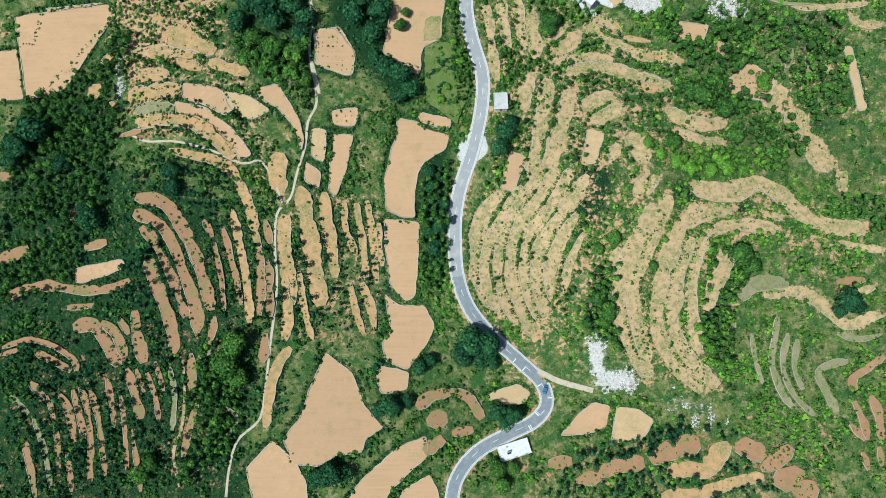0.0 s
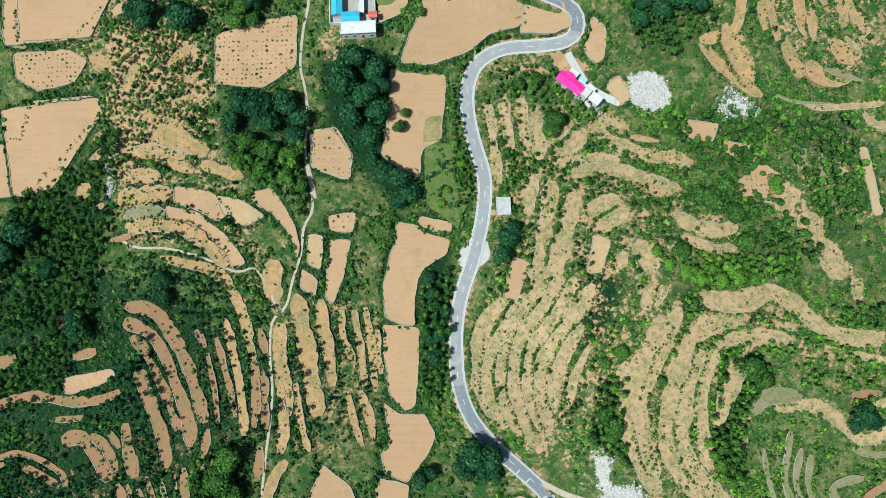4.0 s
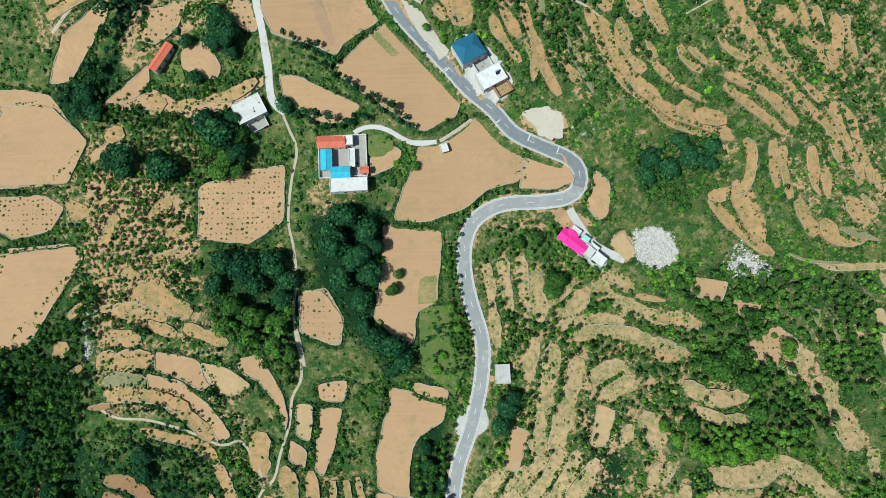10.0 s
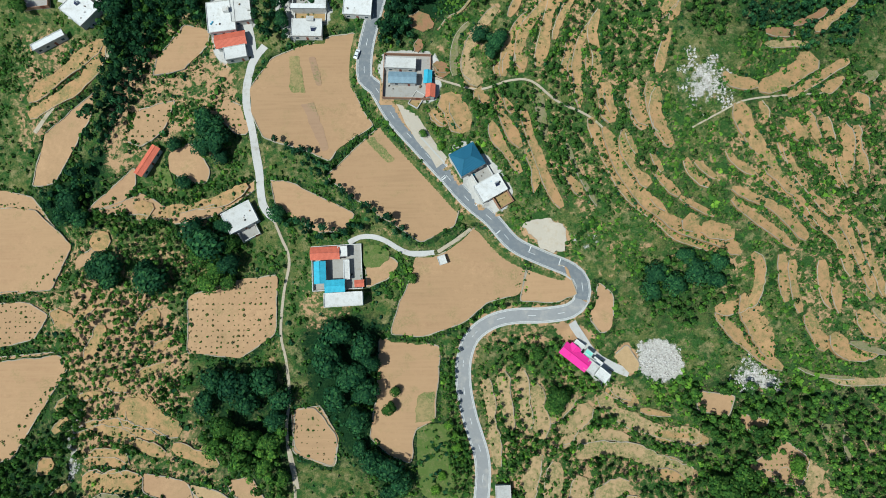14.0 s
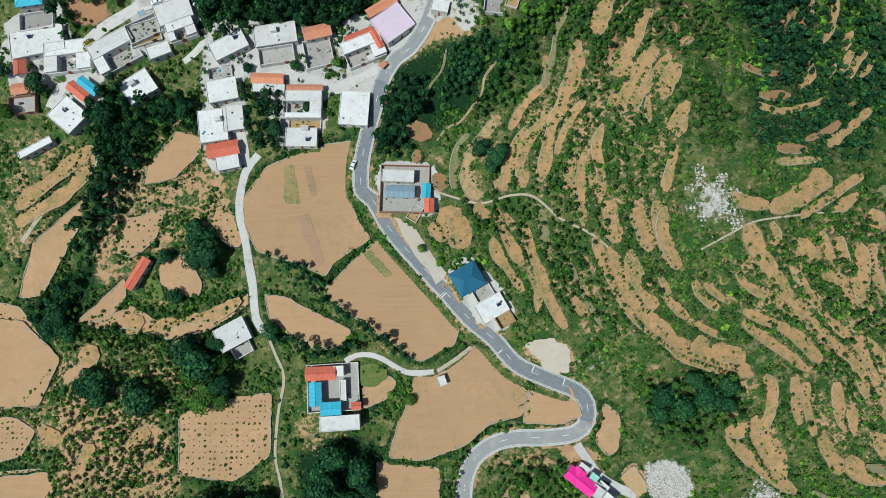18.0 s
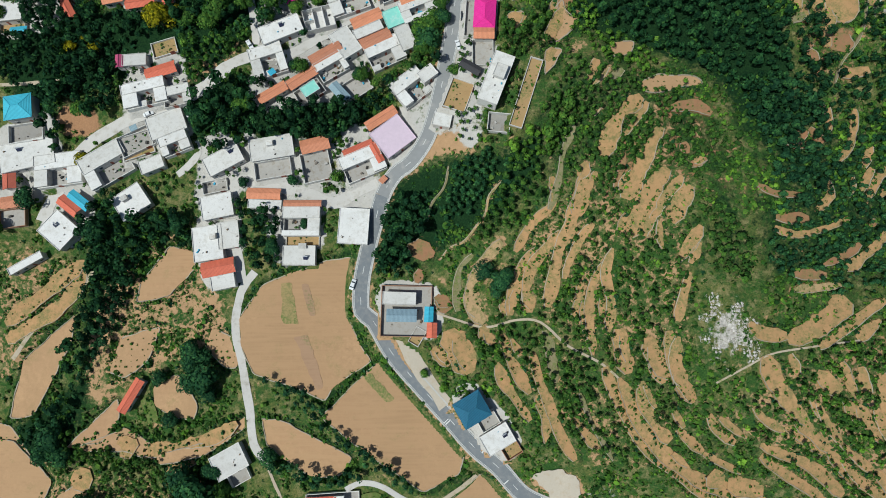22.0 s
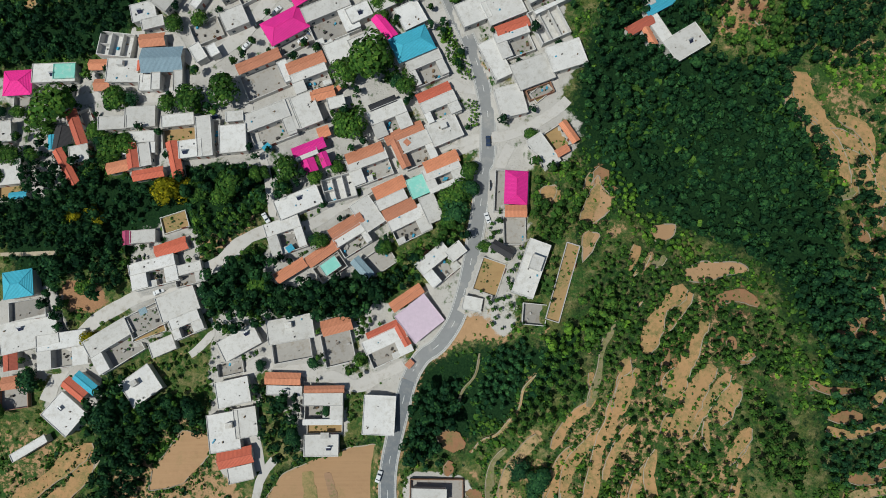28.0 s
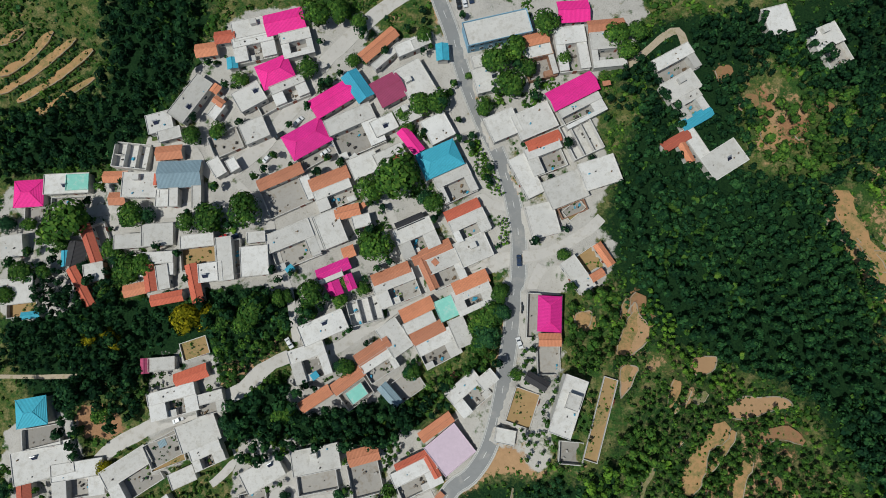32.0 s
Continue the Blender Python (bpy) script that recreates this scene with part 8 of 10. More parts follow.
house("", [('k', -29.7, 439.8, 10.9, 2.8, 22, 3.6), ('R', -27.1, 433.3, 15.2, 12.1, 22, 3.6)])
house("", [('r', -9.3, 443.5, 13.8, 3.9, 23, 3.6), ('R', -6.5, 437.4, 14.2, 9.1, 23, 3.6)])
house("", [('f', -5.5, 428.3, 12.5, 9.5, 22, 3.6)])
house("", [('B', -17.4, 463.1, 15.6, 10.6, 23, 5.0), ('R', -11.6, 453.6, 14.3, 11.4, 23, 3.6)])
house("", [('f', -17.7, 475.8, 9.7, 10.0, 26, 3.6)])
house("", [('p', -28.4, 471.1, 11.2, 4.4, -54, 3.6)])
house("", [('f', -38.7, 478.0, 9.3, 6.4, 25, 3.6), ('f', -29.2, 482.5, 9.3, 6.9, 25, 3.6)])
house("", [('f', -36.7, 465.7, 11.8, 5.9, 25, 3.6), ('r', -34.1, 463.8, 2.6, 2.7, 25, 3.6)])
house("", [('p', -59.1, 489.6, 17.4, 8.0, 31, 3.6)])
house("", [('b', -48.9, 494.4, 12.6, 6.7, -57, 3.6)])
house("", [('d', -36.6, 492.4, 11.1, 10.8, 28, 3.6)])
house("", [('f', -26.0, 495.1, 11.2, 15.9, 28, 3.6)])
house("", [('R', -50.3, 476.2, 19.4, 17.1, 23, 3.6)])
house("", [('f', -46.7, 462.5, 11.4, 8.2, 23, 3.6)])
house("", [('P', -69.2, 474.1, 16.8, 10.7, 29, 3.6), ('y', -65.8, 467.6, 15.7, 6.1, 29, 0.0)])
house("", [('p', -78.3, 523.2, 15.5, 8.8, 13, 3.6), ('R', -73.3, 513.8, 12.2, 10.6, 13, 3.6)])
house("", [('f', -92.8, 521.0, 13.2, 8.3, 12, 3.6), ('R', -90.5, 512.8, 16.4, 10.1, 12, 3.6)])
house("", [('P', -81.9, 501.9, 13.1, 10.5, 23, 3.6), ('R', -76.2, 494.1, 13.9, 8.6, 23, 3.6)])
house("", [('f', -92.2, 492.1, 11.2, 8.6, 29, 3.6), ('y', -85.1, 489.6, 9.1, 6.8, 29, 0.0)])
house("", [('f', -90.2, 478.3, 9.8, 8.5, 23, 3.6)])
house("", [('y', -102.5, 474.7, 12.2, 9.7, 23, 0.0)])
house("", [('f', -104.6, 463.8, 7.2, 4.4, -59, 3.6), ('f', -98.5, 464.6, 4.8, 3.5, -60, 3.6)])
house("", [('o', -110.1, 512.9, 8.3, 5.3, 7, 3.6)])
house("", [('r', -102.5, 517.9, 7.8, 4.8, 7, 3.6), ('b', -99.2, 506.4, 3.7, 4.3, 7, 3.6)])
house("", [('o', -40.3, 511.2, 17.3, 4.7, 41, 3.6), ('f', -37.0, 506.2, 14.1, 2.4, 41, 3.6)])
house("", [('f', -29.0, 509.4, 9.0, 4.8, 23, 3.6), ('f', -23.4, 511.4, 6.8, 3.8, 23, 3.6)])
house("", [('S', 6.8, 514.6, 25.7, 9.5, 12, 5.5)])
house("", [('b', -15.0, 506.7, 4.5, 6.6, 2, 3.6)])
house("", [('f', 2.2, 494.8, 10.1, 9.8, 13, 3.6), ('f', -0.6, 502.4, 5.3, 4.7, 13, 3.6)])
house("", [('o', 20.8, 510.2, 12.4, 4.3, 12, 3.6), ('R', 23.2, 501.1, 11.5, 13.1, 12, 3.6)])
house("", [('p', 37.4, 521.2, 12.0, 8.7, 2, 3.6)])
house("", [('R', 36.0, 505.8, 11.9, 18.0, 6, 3.6)])
house("", [('o', 49.6, 514.4, 14.1, 4.7, 4, 3.6), ('R', 49.8, 504.5, 12.8, 14.1, 4, 3.6)])
house("", [('p', 34.9, 488.0, 19.6, 7.7, 26, 3.6), ('R', 38.5, 480.1, 17.2, 7.6, 26, 3.6)])
house("", [('u', 37.5, 469.8, 12.7, 14.6, 23, 3.6)])
house("", [('f', 7.5, 475.7, 11.8, 9.9, 22, 3.6), ('f', 19.7, 476.9, 15.3, 10.3, 22, 3.6)])
house("", [('r', 22.8, 468.7, 13.4, 4.0, 20, 3.6), ('R', 23.5, 462.2, 14.2, 11.0, 20, 3.6)])
house("", [('R', 15.5, 455.4, 16.5, 6.9, -65, 3.6)])
house("", [('f', 30.0, 449.6, 14.8, 10.9, 20, 3.6), ('y', 33.0, 442.2, 10.7, 4.4, 20, 0.0)])
house("", [('f', 43.4, 455.5, 14.1, 10.5, 16, 3.6)])
house("", [('f', 21.0, 438.2, 10.5, 12.1, 12, 3.6)])
house("", [('f', 32.4, 416.7, 13.3, 6.2, -58, 3.6), ('y', 38.7, 422.2, 9.1, 9.4, -58, 0.0)])
house("", [('o', 42.7, 424.0, 9.0, 2.9, -59, 3.6)])
house("", [('o', 39.5, 416.3, 4.9, 2.5, 28, 3.6)])
house("", [('y', 19.9, 402.0, 13.2, 16.7, -5, 0.0), ('P', 21.3, 402.7, 8.2, 12.6, -5, 4.5)])
house("", [('o', 20.6, 393.3, 7.7, 4.1, -2, 3.6), ('y', 20.1, 386.1, 8.5, 11.0, -1, 0.0)])
house("", [('k', 14.9, 378.8, 8.1, 3.2, -32, 3.6)])
house("", [('f', 24.1, 370.6, 20.1, 7.5, 68, 6.0), ('f', 25.6, 372.3, 4.9, 3.9, 68, 8.0), ('y', 25.0, 354.3, 7.8, 8.6, 83, 0.0)])
house("", [('f', 3.2, 359.1, 6.8, 4.8, -13, 3.6)])
house("", [('R', -9.3, 374.3, 13.7, 11.7, 38, 4.5)])
house("", [('f', -2.4, 379.4, 6.6, 4.8, 37, 3.6)])
house("", [('l', -17.0, 354.3, 13.9, 12.5, 37, 3.6)])
house("", [('o', -21.8, 362.4, 13.5, 3.7, 33, 3.6)])
house("", [('r', -31.4, 350.3, 12.3, 2.5, 23, 3.6), ('R', -29.5, 343.9, 16.9, 11.0, 23, 3.6), ('r', -23.7, 348.2, 8.4, 2.3, -62, 3.6)])
house("", [('B', -175.3, 372.2, 11.1, 10.2, 8, 5.5), ('y', -173.6, 362.2, 14.6, 8.2, 8, 0.0)])
house("", [('g', -123.6, 388.8, 9.4, 4.6, 3, 3.6), ('d', -129.8, 388.3, 2.7, 5.0, 3, 3.6)])
house("", [('r', -112.8, 384.3, 12.1, 4.6, 18, 3.6), ('R', -119.2, 374.7, 17.5, 10.4, 13, 3.6)])
house("", [('R', -106.3, 373.7, 11.5, 7.9, 13, 3.6)])
house("", [('f', 116.1, 513.3, 10.0, 11.1, 13, 3.6)])
house("", [('f', 132.9, 505.2, 11.4, 8.1, 22, 3.6), ('y', 137.4, 498.8, 10.2, 9.0, 22, 0.0)])
house("", [('R', 76.0, 497.7, 16.5, 10.8, 27, 3.6)])
house("", [('f', 76.8, 488.5, 13.8, 8.0, 28, 3.6), ('R', 80.4, 480.9, 10.2, 8.8, 28, 3.6)])
house("", [('b', 81.7, 475.2, 13.2, 3.9, 28, 3.6)])
house("", [('r', 72.9, 466.5, 11.5, 3.5, 28, 3.6)])
house("", [('o', 76.5, 461.9, 7.7, 2.7, -67, 3.6)])
house("", [('f', 90.3, 458.6, 15.3, 9.8, 30, 3.6)])
house("", [('f', 80.5, 465.8, 12.8, 4.5, -62, 3.6)])
house("", [('f', -33.3, 318.3, 11.7, 14.1, -4, 3.6)])
house("", [('o', -54.5, 328.3, 14.9, 2.2, -1, 3.6), ('R', -55.0, 321.0, 14.9, 11.5, -1, 3.6)])
house("", [('f', -56.0, 307.2, 12.7, 7.5, -1, 3.6)])
house("", [('o', -70.5, 332.8, 13.2, 4.0, -3, 3.6), ('g', -69.9, 328.3, 13.2, 3.1, -3, 3.6)])
house("", [('f', -89.9, 328.1, 12.4, 9.4, 11, 3.6), ('y', -92.0, 337.1, 10.3, 5.5, 11, 0.0)])
house("", [('f', -93.8, 313.1, 11.6, 13.9, 8, 3.6), ('f', -85.4, 316.4, 8.3, 10.7, 8, 3.6)])
house("", [('r', -89.7, 303.2, 13.0, 5.8, 11, 3.6), ('f', -87.4, 297.2, 9.2, 5.3, 11, 3.6)])
house("", [('f', -87.1, 347.0, 15.0, 8.0, 28, 3.6)])
house("", [('f', -67.3, 351.6, 17.5, 8.9, 9, 3.6), ('y', -67.0, 343.2, 15.1, 7.7, 9, 0.0)])
house("", [('o', -49.3, 352.6, 11.3, 5.4, 13, 3.6), ('y', -49.1, 343.9, 11.9, 12.8, 12, 0.0)])
house("", [('f', -127.1, 331.4, 12.7, 11.0, 35, 3.6)])
house("", [('r', -154.2, 330.6, 9.9, 4.2, -38, 3.6), ('b', -149.9, 332.8, 10.3, 3.5, -38, 3.6)])
house("", [('f', -159.7, 320.9, 13.3, 11.4, -40, 3.6)])
house("", [('o', -180.4, 333.7, 10.1, 4.6, 7, 3.6), ('y', -181.9, 327.0, 11.9, 8.4, 7, 0.0)])
house("", [('f', -172.7, 352.8, 22.7, 11.9, 12, 3.6)])
house("", [('R', -159.0, 346.0, 19.4, 13.6, 7, 3.6)])
house("", [('r', -180.8, 343.5, 9.6, 5.1, 98, 3.6)])
house("", [('R', -137.9, 347.1, 18.9, 15.0, 31, 3.6)])
house("", [('f', -111.3, 362.8, 14.9, 9.7, 21, 3.6), ('R', -107.6, 354.5, 11.6, 8.4, 22, 3.6)])
house("", [('f', -117.9, 346.4, 9.4, 5.4, 22, 3.6)])
house("", [('f', -174.9, 307.5, 14.7, 2.8, 30, 3.6)])
house("", [('y', -125.2, 356.7, 14.4, 9.6, 26, 0.0)])
house("", [('f', -84.9, 225.5, 12.8, 9.6, 28, 4.0), ('y', -81.7, 219.7, 8.5, 6.6, 28, 0.0)])
house("", [('y', -42.7, 203.5, 21.3, 19.2, 3, 0.0), ('r', -47.5, 209.3, 11.8, 4.9, 2, 3.6), ('f', -40.1, 210.1, 3.4, 3.9, 3, 3.6), ('b', -49.4, 201.1, 4.4, 8.8, 3, 3.6), ('b', -43.0, 195.4, 7.8, 4.6, 3, 3.6), ('f', -38.4, 202.4, 2.0, 7.8, 3, 2.2), ('r', -32.7, 196.4, 3.4, 2.4, 3, 3.6), ('f', -39.3, 189.8, 15.6, 5.3, 3, 3.6)])
house("", [('y', -12.4, 283.9, 20.2, 20.2, -2, 0.0), ('f', -15.0, 288.8, 12.7, 4.5, -3, 3.6), ('a', -14.1, 282.1, 11.2, 4.4, -2, 3.6), ('b', -3.4, 282.3, 2.9, 5.4, -3, 3.6), ('r', -2.3, 276.1, 3.4, 5.3, -2, 3.6)])
house("", [('N', 12.6, 246.0, 10.9, 10.0, 29, 6.0), ('y', 18.8, 241.2, 7.8, 6.3, 29, 0.0)])
house("", [('f', 22.2, 234.6, 11.3, 7.6, 29, 3.6), ('y', 27.2, 230.8, 6.9, 7.2, 30, 0.0)])
house("", [('p', 57.6, 165.2, 12.6, 5.2, -39, 4.5), ('p', 56.6, 167.6, 4.7, 4.4, 49, 4.4), ('f', 64.0, 160.9, 4.4, 4.3, -39, 4.4), ('f', 62.3, 163.1, 4.9, 4.8, -39, 3.6), ('t', 63.2, 166.4, 2.9, 2.4, -39, 3.6), ('f', 59.3, 170.0, 3.9, 2.4, -39, 3.6), ('f', 68.7, 157.6, 4.9, 3.8, -40, 3.6), ('f', 67.0, 162.9, 3.9, 1.9, -39, 2.6)])
house("", [('r', -127.6, 251.8, 14.2, 3.6, 61, 3.6)])
# white water tank by the road, made from a flat-roofed house block
house("", [('f', 26.5, 108.9, 5.8, 7.5, 2, 3.0)])
# low white concrete platform, likewise made from a house block
house("", [('f', 32.7, -51.5, 14.3, 6.5, 17, 1.2)])
house("", [('f', 2.0, 205.9, 2.8, 3.3, 19, 2.5)])
house("", [('G', 10.0, 369.1, 13.0, 9.3, 69, 0.0)])
house("", [('G', 35.7, 365.6, 29.3, 5.1, 71, 0.0)])
house("", [('G', 33.6, 442.2, 8.6, 4.8, 38, 0.0)])
house("", [('G', -125.3, 355.3, 13.5, 10.7, 18, 0.0)])
house("", [('G', -111.7, 394.2, 10.3, 7.0, 17, 0.0)])
house("", [('G', -55.1, 313.5, 13.8, 4.5, -1, 0.0)])
house("", [('G', -8.2, 273.8, 6.9, 4.7, 59, 0.0)])


# ---- cars ----
def make_car(colour, label):
    root = new("car")
    bm = bmesh.new()
    prof = [(-2.2, 0.35), (-2.25, 0.75), (-1.95, 0.92), (-1.45, 0.98), (-0.95, 1.42), (0.55, 1.45), (1.15, 0.98), (2.05, 0.82), (2.2, 0.6), (2.15, 0.33)]
    rows = []
    for s, inset in ((-1, 0.0), (1, 0.0)):
        rows.append([bm.verts.new((x, s * (0.86 - (0.14 if z > 1.2 else 0.0)), z)) for x, z in prof])
    k = len(prof)
    for q in range(k):
        bm.faces.new((rows[0][q], rows[0][(q + 1) % k], rows[1][(q + 1) % k], rows[1][q]))
    bm.faces.new(rows[0][::-1])
    bm.faces.new(rows[1])
    bmesh.ops.recalc_face_normals(bm, faces=bm.faces)
    bmesh.ops.bevel(bm, geom=list(bm.edges), offset=0.05, segments=1, affect="EDGES")
    part("body", bm, colour, root)
    for nm, v in (("windscreen", [(0.60, 1.44), (1.12, 1.02)]), ("rear_window", [(-1.40, 1.01), (-0.98, 1.41)])):
        (xa, za), (xb, zb) = v
        d = 0.02
        mesh_of(nm, [(xa, -0.66, za + d), (xa, 0.66, za + d), (xb, 0.74, zb + d), (xb, -0.74, zb + d), (xa, -0.66, za - 0.03), (xa, 0.66, za - 0.03), (xb, 0.74, zb - 0.03), (xb, -0.74, zb - 0.03)],
                [(0, 1, 2, 3), (7, 6, 5, 4), (0, 4, 5, 1), (1, 5, 6, 2), (2, 6, 7, 3), (3, 7, 4, 0)], M_GLASS, root)
    for s in (-1, 1):
        for x in (-1.35, 1.35):
            bm = bmesh.new()
            bmesh.ops.create_cone(bm, cap_ends=True, segments=14, radius1=0.32, radius2=0.32, depth=0.22, matrix=Matrix.Translation((x, s * 0.80, 0.32)) @ Matrix.Rotation(math.pi / 2, 4, "X"))
            wheel = part("wheel", bm, M_TYRE, root)
            bm = bmesh.new()
            bmesh.ops.create_cone(bm, cap_ends=True, segments=10, radius1=0.19, radius2=0.17, depth=0.04, matrix=Matrix.Translation((x, s * 0.925, 0.32)) @ Matrix.Rotation(-s * math.pi / 2, 4, "X"))
            part("rim", bm, M_TANK, wheel)
        bm = bmesh.new()
        box_mesh(bm, 2.08, s * 0.62 - 0.16, 0.62, 2.17, s * 0.62 + 0.16, 0.76, 0.02)
        part("headlight", bm, M_FRAME, root)
    return tagged(root, label, "car", "parked and passing cars")


M_TYRE = two_scale("tyre_rubber", (0.03, 0.03, 0.03), 0.8, 1.0, 3.0)
CAR_PAINT = {"navy": (paint("car_navy", (0.03, 0.05, 0.10), 0.3, 0.0), "dark blue saloon car on the road"), "white": (paint("car_white", (0.75, 0.76, 0.77), 0.3, 0.0), "white saloon car parked at the roadside"), "black": (paint("car_black", (0.025, 0.028, 0.032), 0.3, 0.0), "black saloon car parked in the village"), "blue": (paint("car_blue", (0.06, 0.14, 0.26), 0.3, 0.0), "blue saloon car on the road"), "red": (paint("car_red", (0.45, 0.03, 0.03), 0.3, 0.0), "small red car parked beside a house")}


def car(tail_nose, tone):
    """A car that stands along the line from its tail to its nose."""
    (ax, ay), (bx, by) = tail_nose
    x, y = (ax + bx) / 2, (ay + by) / 2
    ob = make_car(*CAR_PAINT[tone])
    z = float(land(x, y))
    hit = [o for o in ROAD_LINES if np.hypot(o[0][:, 0] - x, o[0][:, 1] - y).min() < 4.5]
    if hit:
        c, zz = hit[0]
        z = float(zz[np.hypot(c[:, 0] - x, c[:, 1] - y).argmin()])
    ob.matrix_basis = pose(x, y, z + 0.02, 0, 0, math.degrees(math.atan2(by - ay, bx - ax)))


car([(11.9, 421.4), (11.9, 425.8)], "navy")
car([(12.6, 403.6), (12.9, 407.4)], "black")
car([(10.7, 391.4), (10.1, 393.5)], "white")
car([(-7.4, 527.1), (-7.8, 530.1)], "black")
car([(-5.1, 527.9), (-5.5, 530.4)], "white")
car([(-2.5, 529.3), (-2.9, 531.8)], "navy")
car([(-63.9, 495.9), (-61.6, 497.5)], "black")
car([(-74.0, 481.5), (-72.2, 483.3)], "white")
car([(-98.9, 435.4), (-96.8, 436.6)], "navy")
car([(-102.9, 435.5), (-101.6, 436.1)], "red")
car([(-86.7, 466.9), (-84.9, 468.7)], "white")
car([(-81.8, 476.3), (-80.0, 477.6)], "black")
car([(-76.9, 396.0), (-75.7, 394.0)], "white")
car([(-101.9, 366.1), (-100.6, 365.2)], "white")
car([(-120.7, 367.1), (-118.0, 368.2)], "white")
car([(48.6, -21.6), (47.0, -26.9)], "blue")
car([(-34.8, 293.1), (-33.4, 297.1)], "white")
car([(-61.8, 469.8), (-63.6, 468.5)], "white")
car([(-59.9, 472.5), (-58.8, 474.7)], "navy")


def rubble():
    """Broken stone over the rocky patches."""
    rs = np.random.RandomState(61)
    j, i = np.nonzero((COVER["rock"] > 0.2) & (COVER["rock"] + (smooth_noise(4, 62) - 0.5) * 1.1 > 0.46))
    k = rs.randint(0, len(i), 4200)
    verts, faces = [], []
    for n in k:
        x, y = GX[i[n]] + rs.uniform(-0.5, 0.5), GY[j[n]] + rs.uniform(-0.5, 0.5)
        s = 0.10 + 0.55 * rs.rand() ** 4
        z = float(land(x, y)) + s * 0.1
        o = len(verts)
        d = rs.randn(6, 3) * 0.16 + np.array([(1, 0, 0), (-1, 0, 0), (0, 1, 0), (0, -1, 0), (0, 0, 0.8), (0, 0, -0.6)])
        verts += [(x + s * q[0], y + s * q[1], z + s * q[2]) for q in d]
        faces += [(o + p, o + q, o + r) for p, q, r in ((0, 2, 4), (2, 1, 4), (1, 3, 4), (3, 0, 4), (2, 0, 5), (1, 2, 5), (3, 1, 5), (0, 3, 5))]
    tagged(mesh_of("rubble", verts, faces, M_RUBBLE), "pale broken stones and rubble", "rubble", kind="stuff")


_t = Tree("broken_stone", 0.95, 0, 0.2)
M_RUBBLE = _t.done(_t.mix(_t.noise(1.5, 4, 0.7), _t.ramp(_t.island(), [(0, (0.25, 0.22, 0.20)), (0.4, (0.46, 0.43, 0.40)), (1, (0.64, 0.62, 0.60))]), (0.48, 0.44, 0.40)))

# ---- growth ----
def leaves(name, centre, size, normal, material, parent=None, tone=None, rounded=None):
    """Many small leaf clumps: bent quads about the given points, shaded by the swell of the crown where rounded gives it."""
    centre, size, normal = np.asarray(centre), np.asarray(size), np.asarray(normal)
    n = len(centre)
    normal = normal / np.maximum(np.linalg.norm(normal, axis=1, keepdims=True), 1e-6)
    ref = np.where(np.abs(normal[:, 2:3]) < 0.9, np.array([[0, 0, 1.0]]), np.array([[1.0, 0, 0]]))
    u = np.cross(normal, ref)
    u /= np.linalg.norm(u, axis=1, keepdims=True)
    v = np.cross(normal, u)
    a = NZ.rand(n, 1) * 6.283
    u, v = u * np.cos(a) + v * np.sin(a), v * np.cos(a) - u * np.sin(a)
    s = size.reshape(-1, 1) * 0.5
    lift = normal * s * 0.5
    co = np.stack([centre - u * s, centre - v * s * 0.8 + lift * 0.6, centre + u * s - lift * 0.3, centre + v * s * 0.8 + lift * 0.2], 1).reshape(-1, 3)
    me = bpy.data.meshes.new(name)
    me.vertices.add(4 * n)
    me.vertices.foreach_set("co", co.astype(np.float32).ravel())
    me.loops.add(4 * n)
    me.loops.foreach_set("vertex_index", np.arange(4 * n, dtype=np.int32))
    me.polygons.add(n)
    me.polygons.foreach_set("loop_start", np.arange(0, 4 * n, 4, dtype=np.int32))
    me.update(calc_edges=True)
    tone = np.full(n, 0.5) if tone is None else np.asarray(tone)
    me.attributes.new("tone", "FLOAT", "POINT").data.foreach_set("value", np.repeat(tone, 4).astype(np.float32))
    me.materials.append(material)
    if rounded is not None:
        r = np.asarray(rounded) + normal * 0.35
        r /= np.maximum(np.linalg.norm(r, axis=1, keepdims=True), 1e-6)
        me.normals_split_custom_set_from_vertices(np.repeat(r, 4, 0).astype(np.float32))
    ob = new(name, me)
    if parent is not None:
        ob.parent = parent
    return ob


def crown_points(rs, count, lobes, flat=0.8, spread=0.56):
    """Points on the skins of several lobes that make up one crown of radius 1, their normals and the swell of the crown there."""
    th, rr = rs.rand(lobes) * 6.283, np.sqrt(rs.rand(lobes)) * spread
    rr[0] *= 0.2
    lc = np.stack([rr * np.cos(th), rr * np.sin(th), (rs.rand(lobes) * 0.35 + 0.15) * (1 - rr)], 1)
    lr = rs.uniform(0.30, 0.50, lobes)
    k = rs.randint(0, lobes, count)
    d = rs.randn(count, 3)
    d[:, 2] = np.where(rs.rand(count) < 0.85, np.abs(d[:, 2]), d[:, 2])
    d /= np.linalg.norm(d, axis=1, keepdims=True)
    p = lc[k] + d * lr[k][:, None] * rs.uniform(0.82, 1.05, (count, 1))
    p[:, 2] *= flat
    swell = p / np.maximum(np.linalg.norm(p, axis=1, keepdims=True), 1e-6)
    return p, d + rs.randn(count, 3) * 0.16, d * 0.75 + swell * 0.6


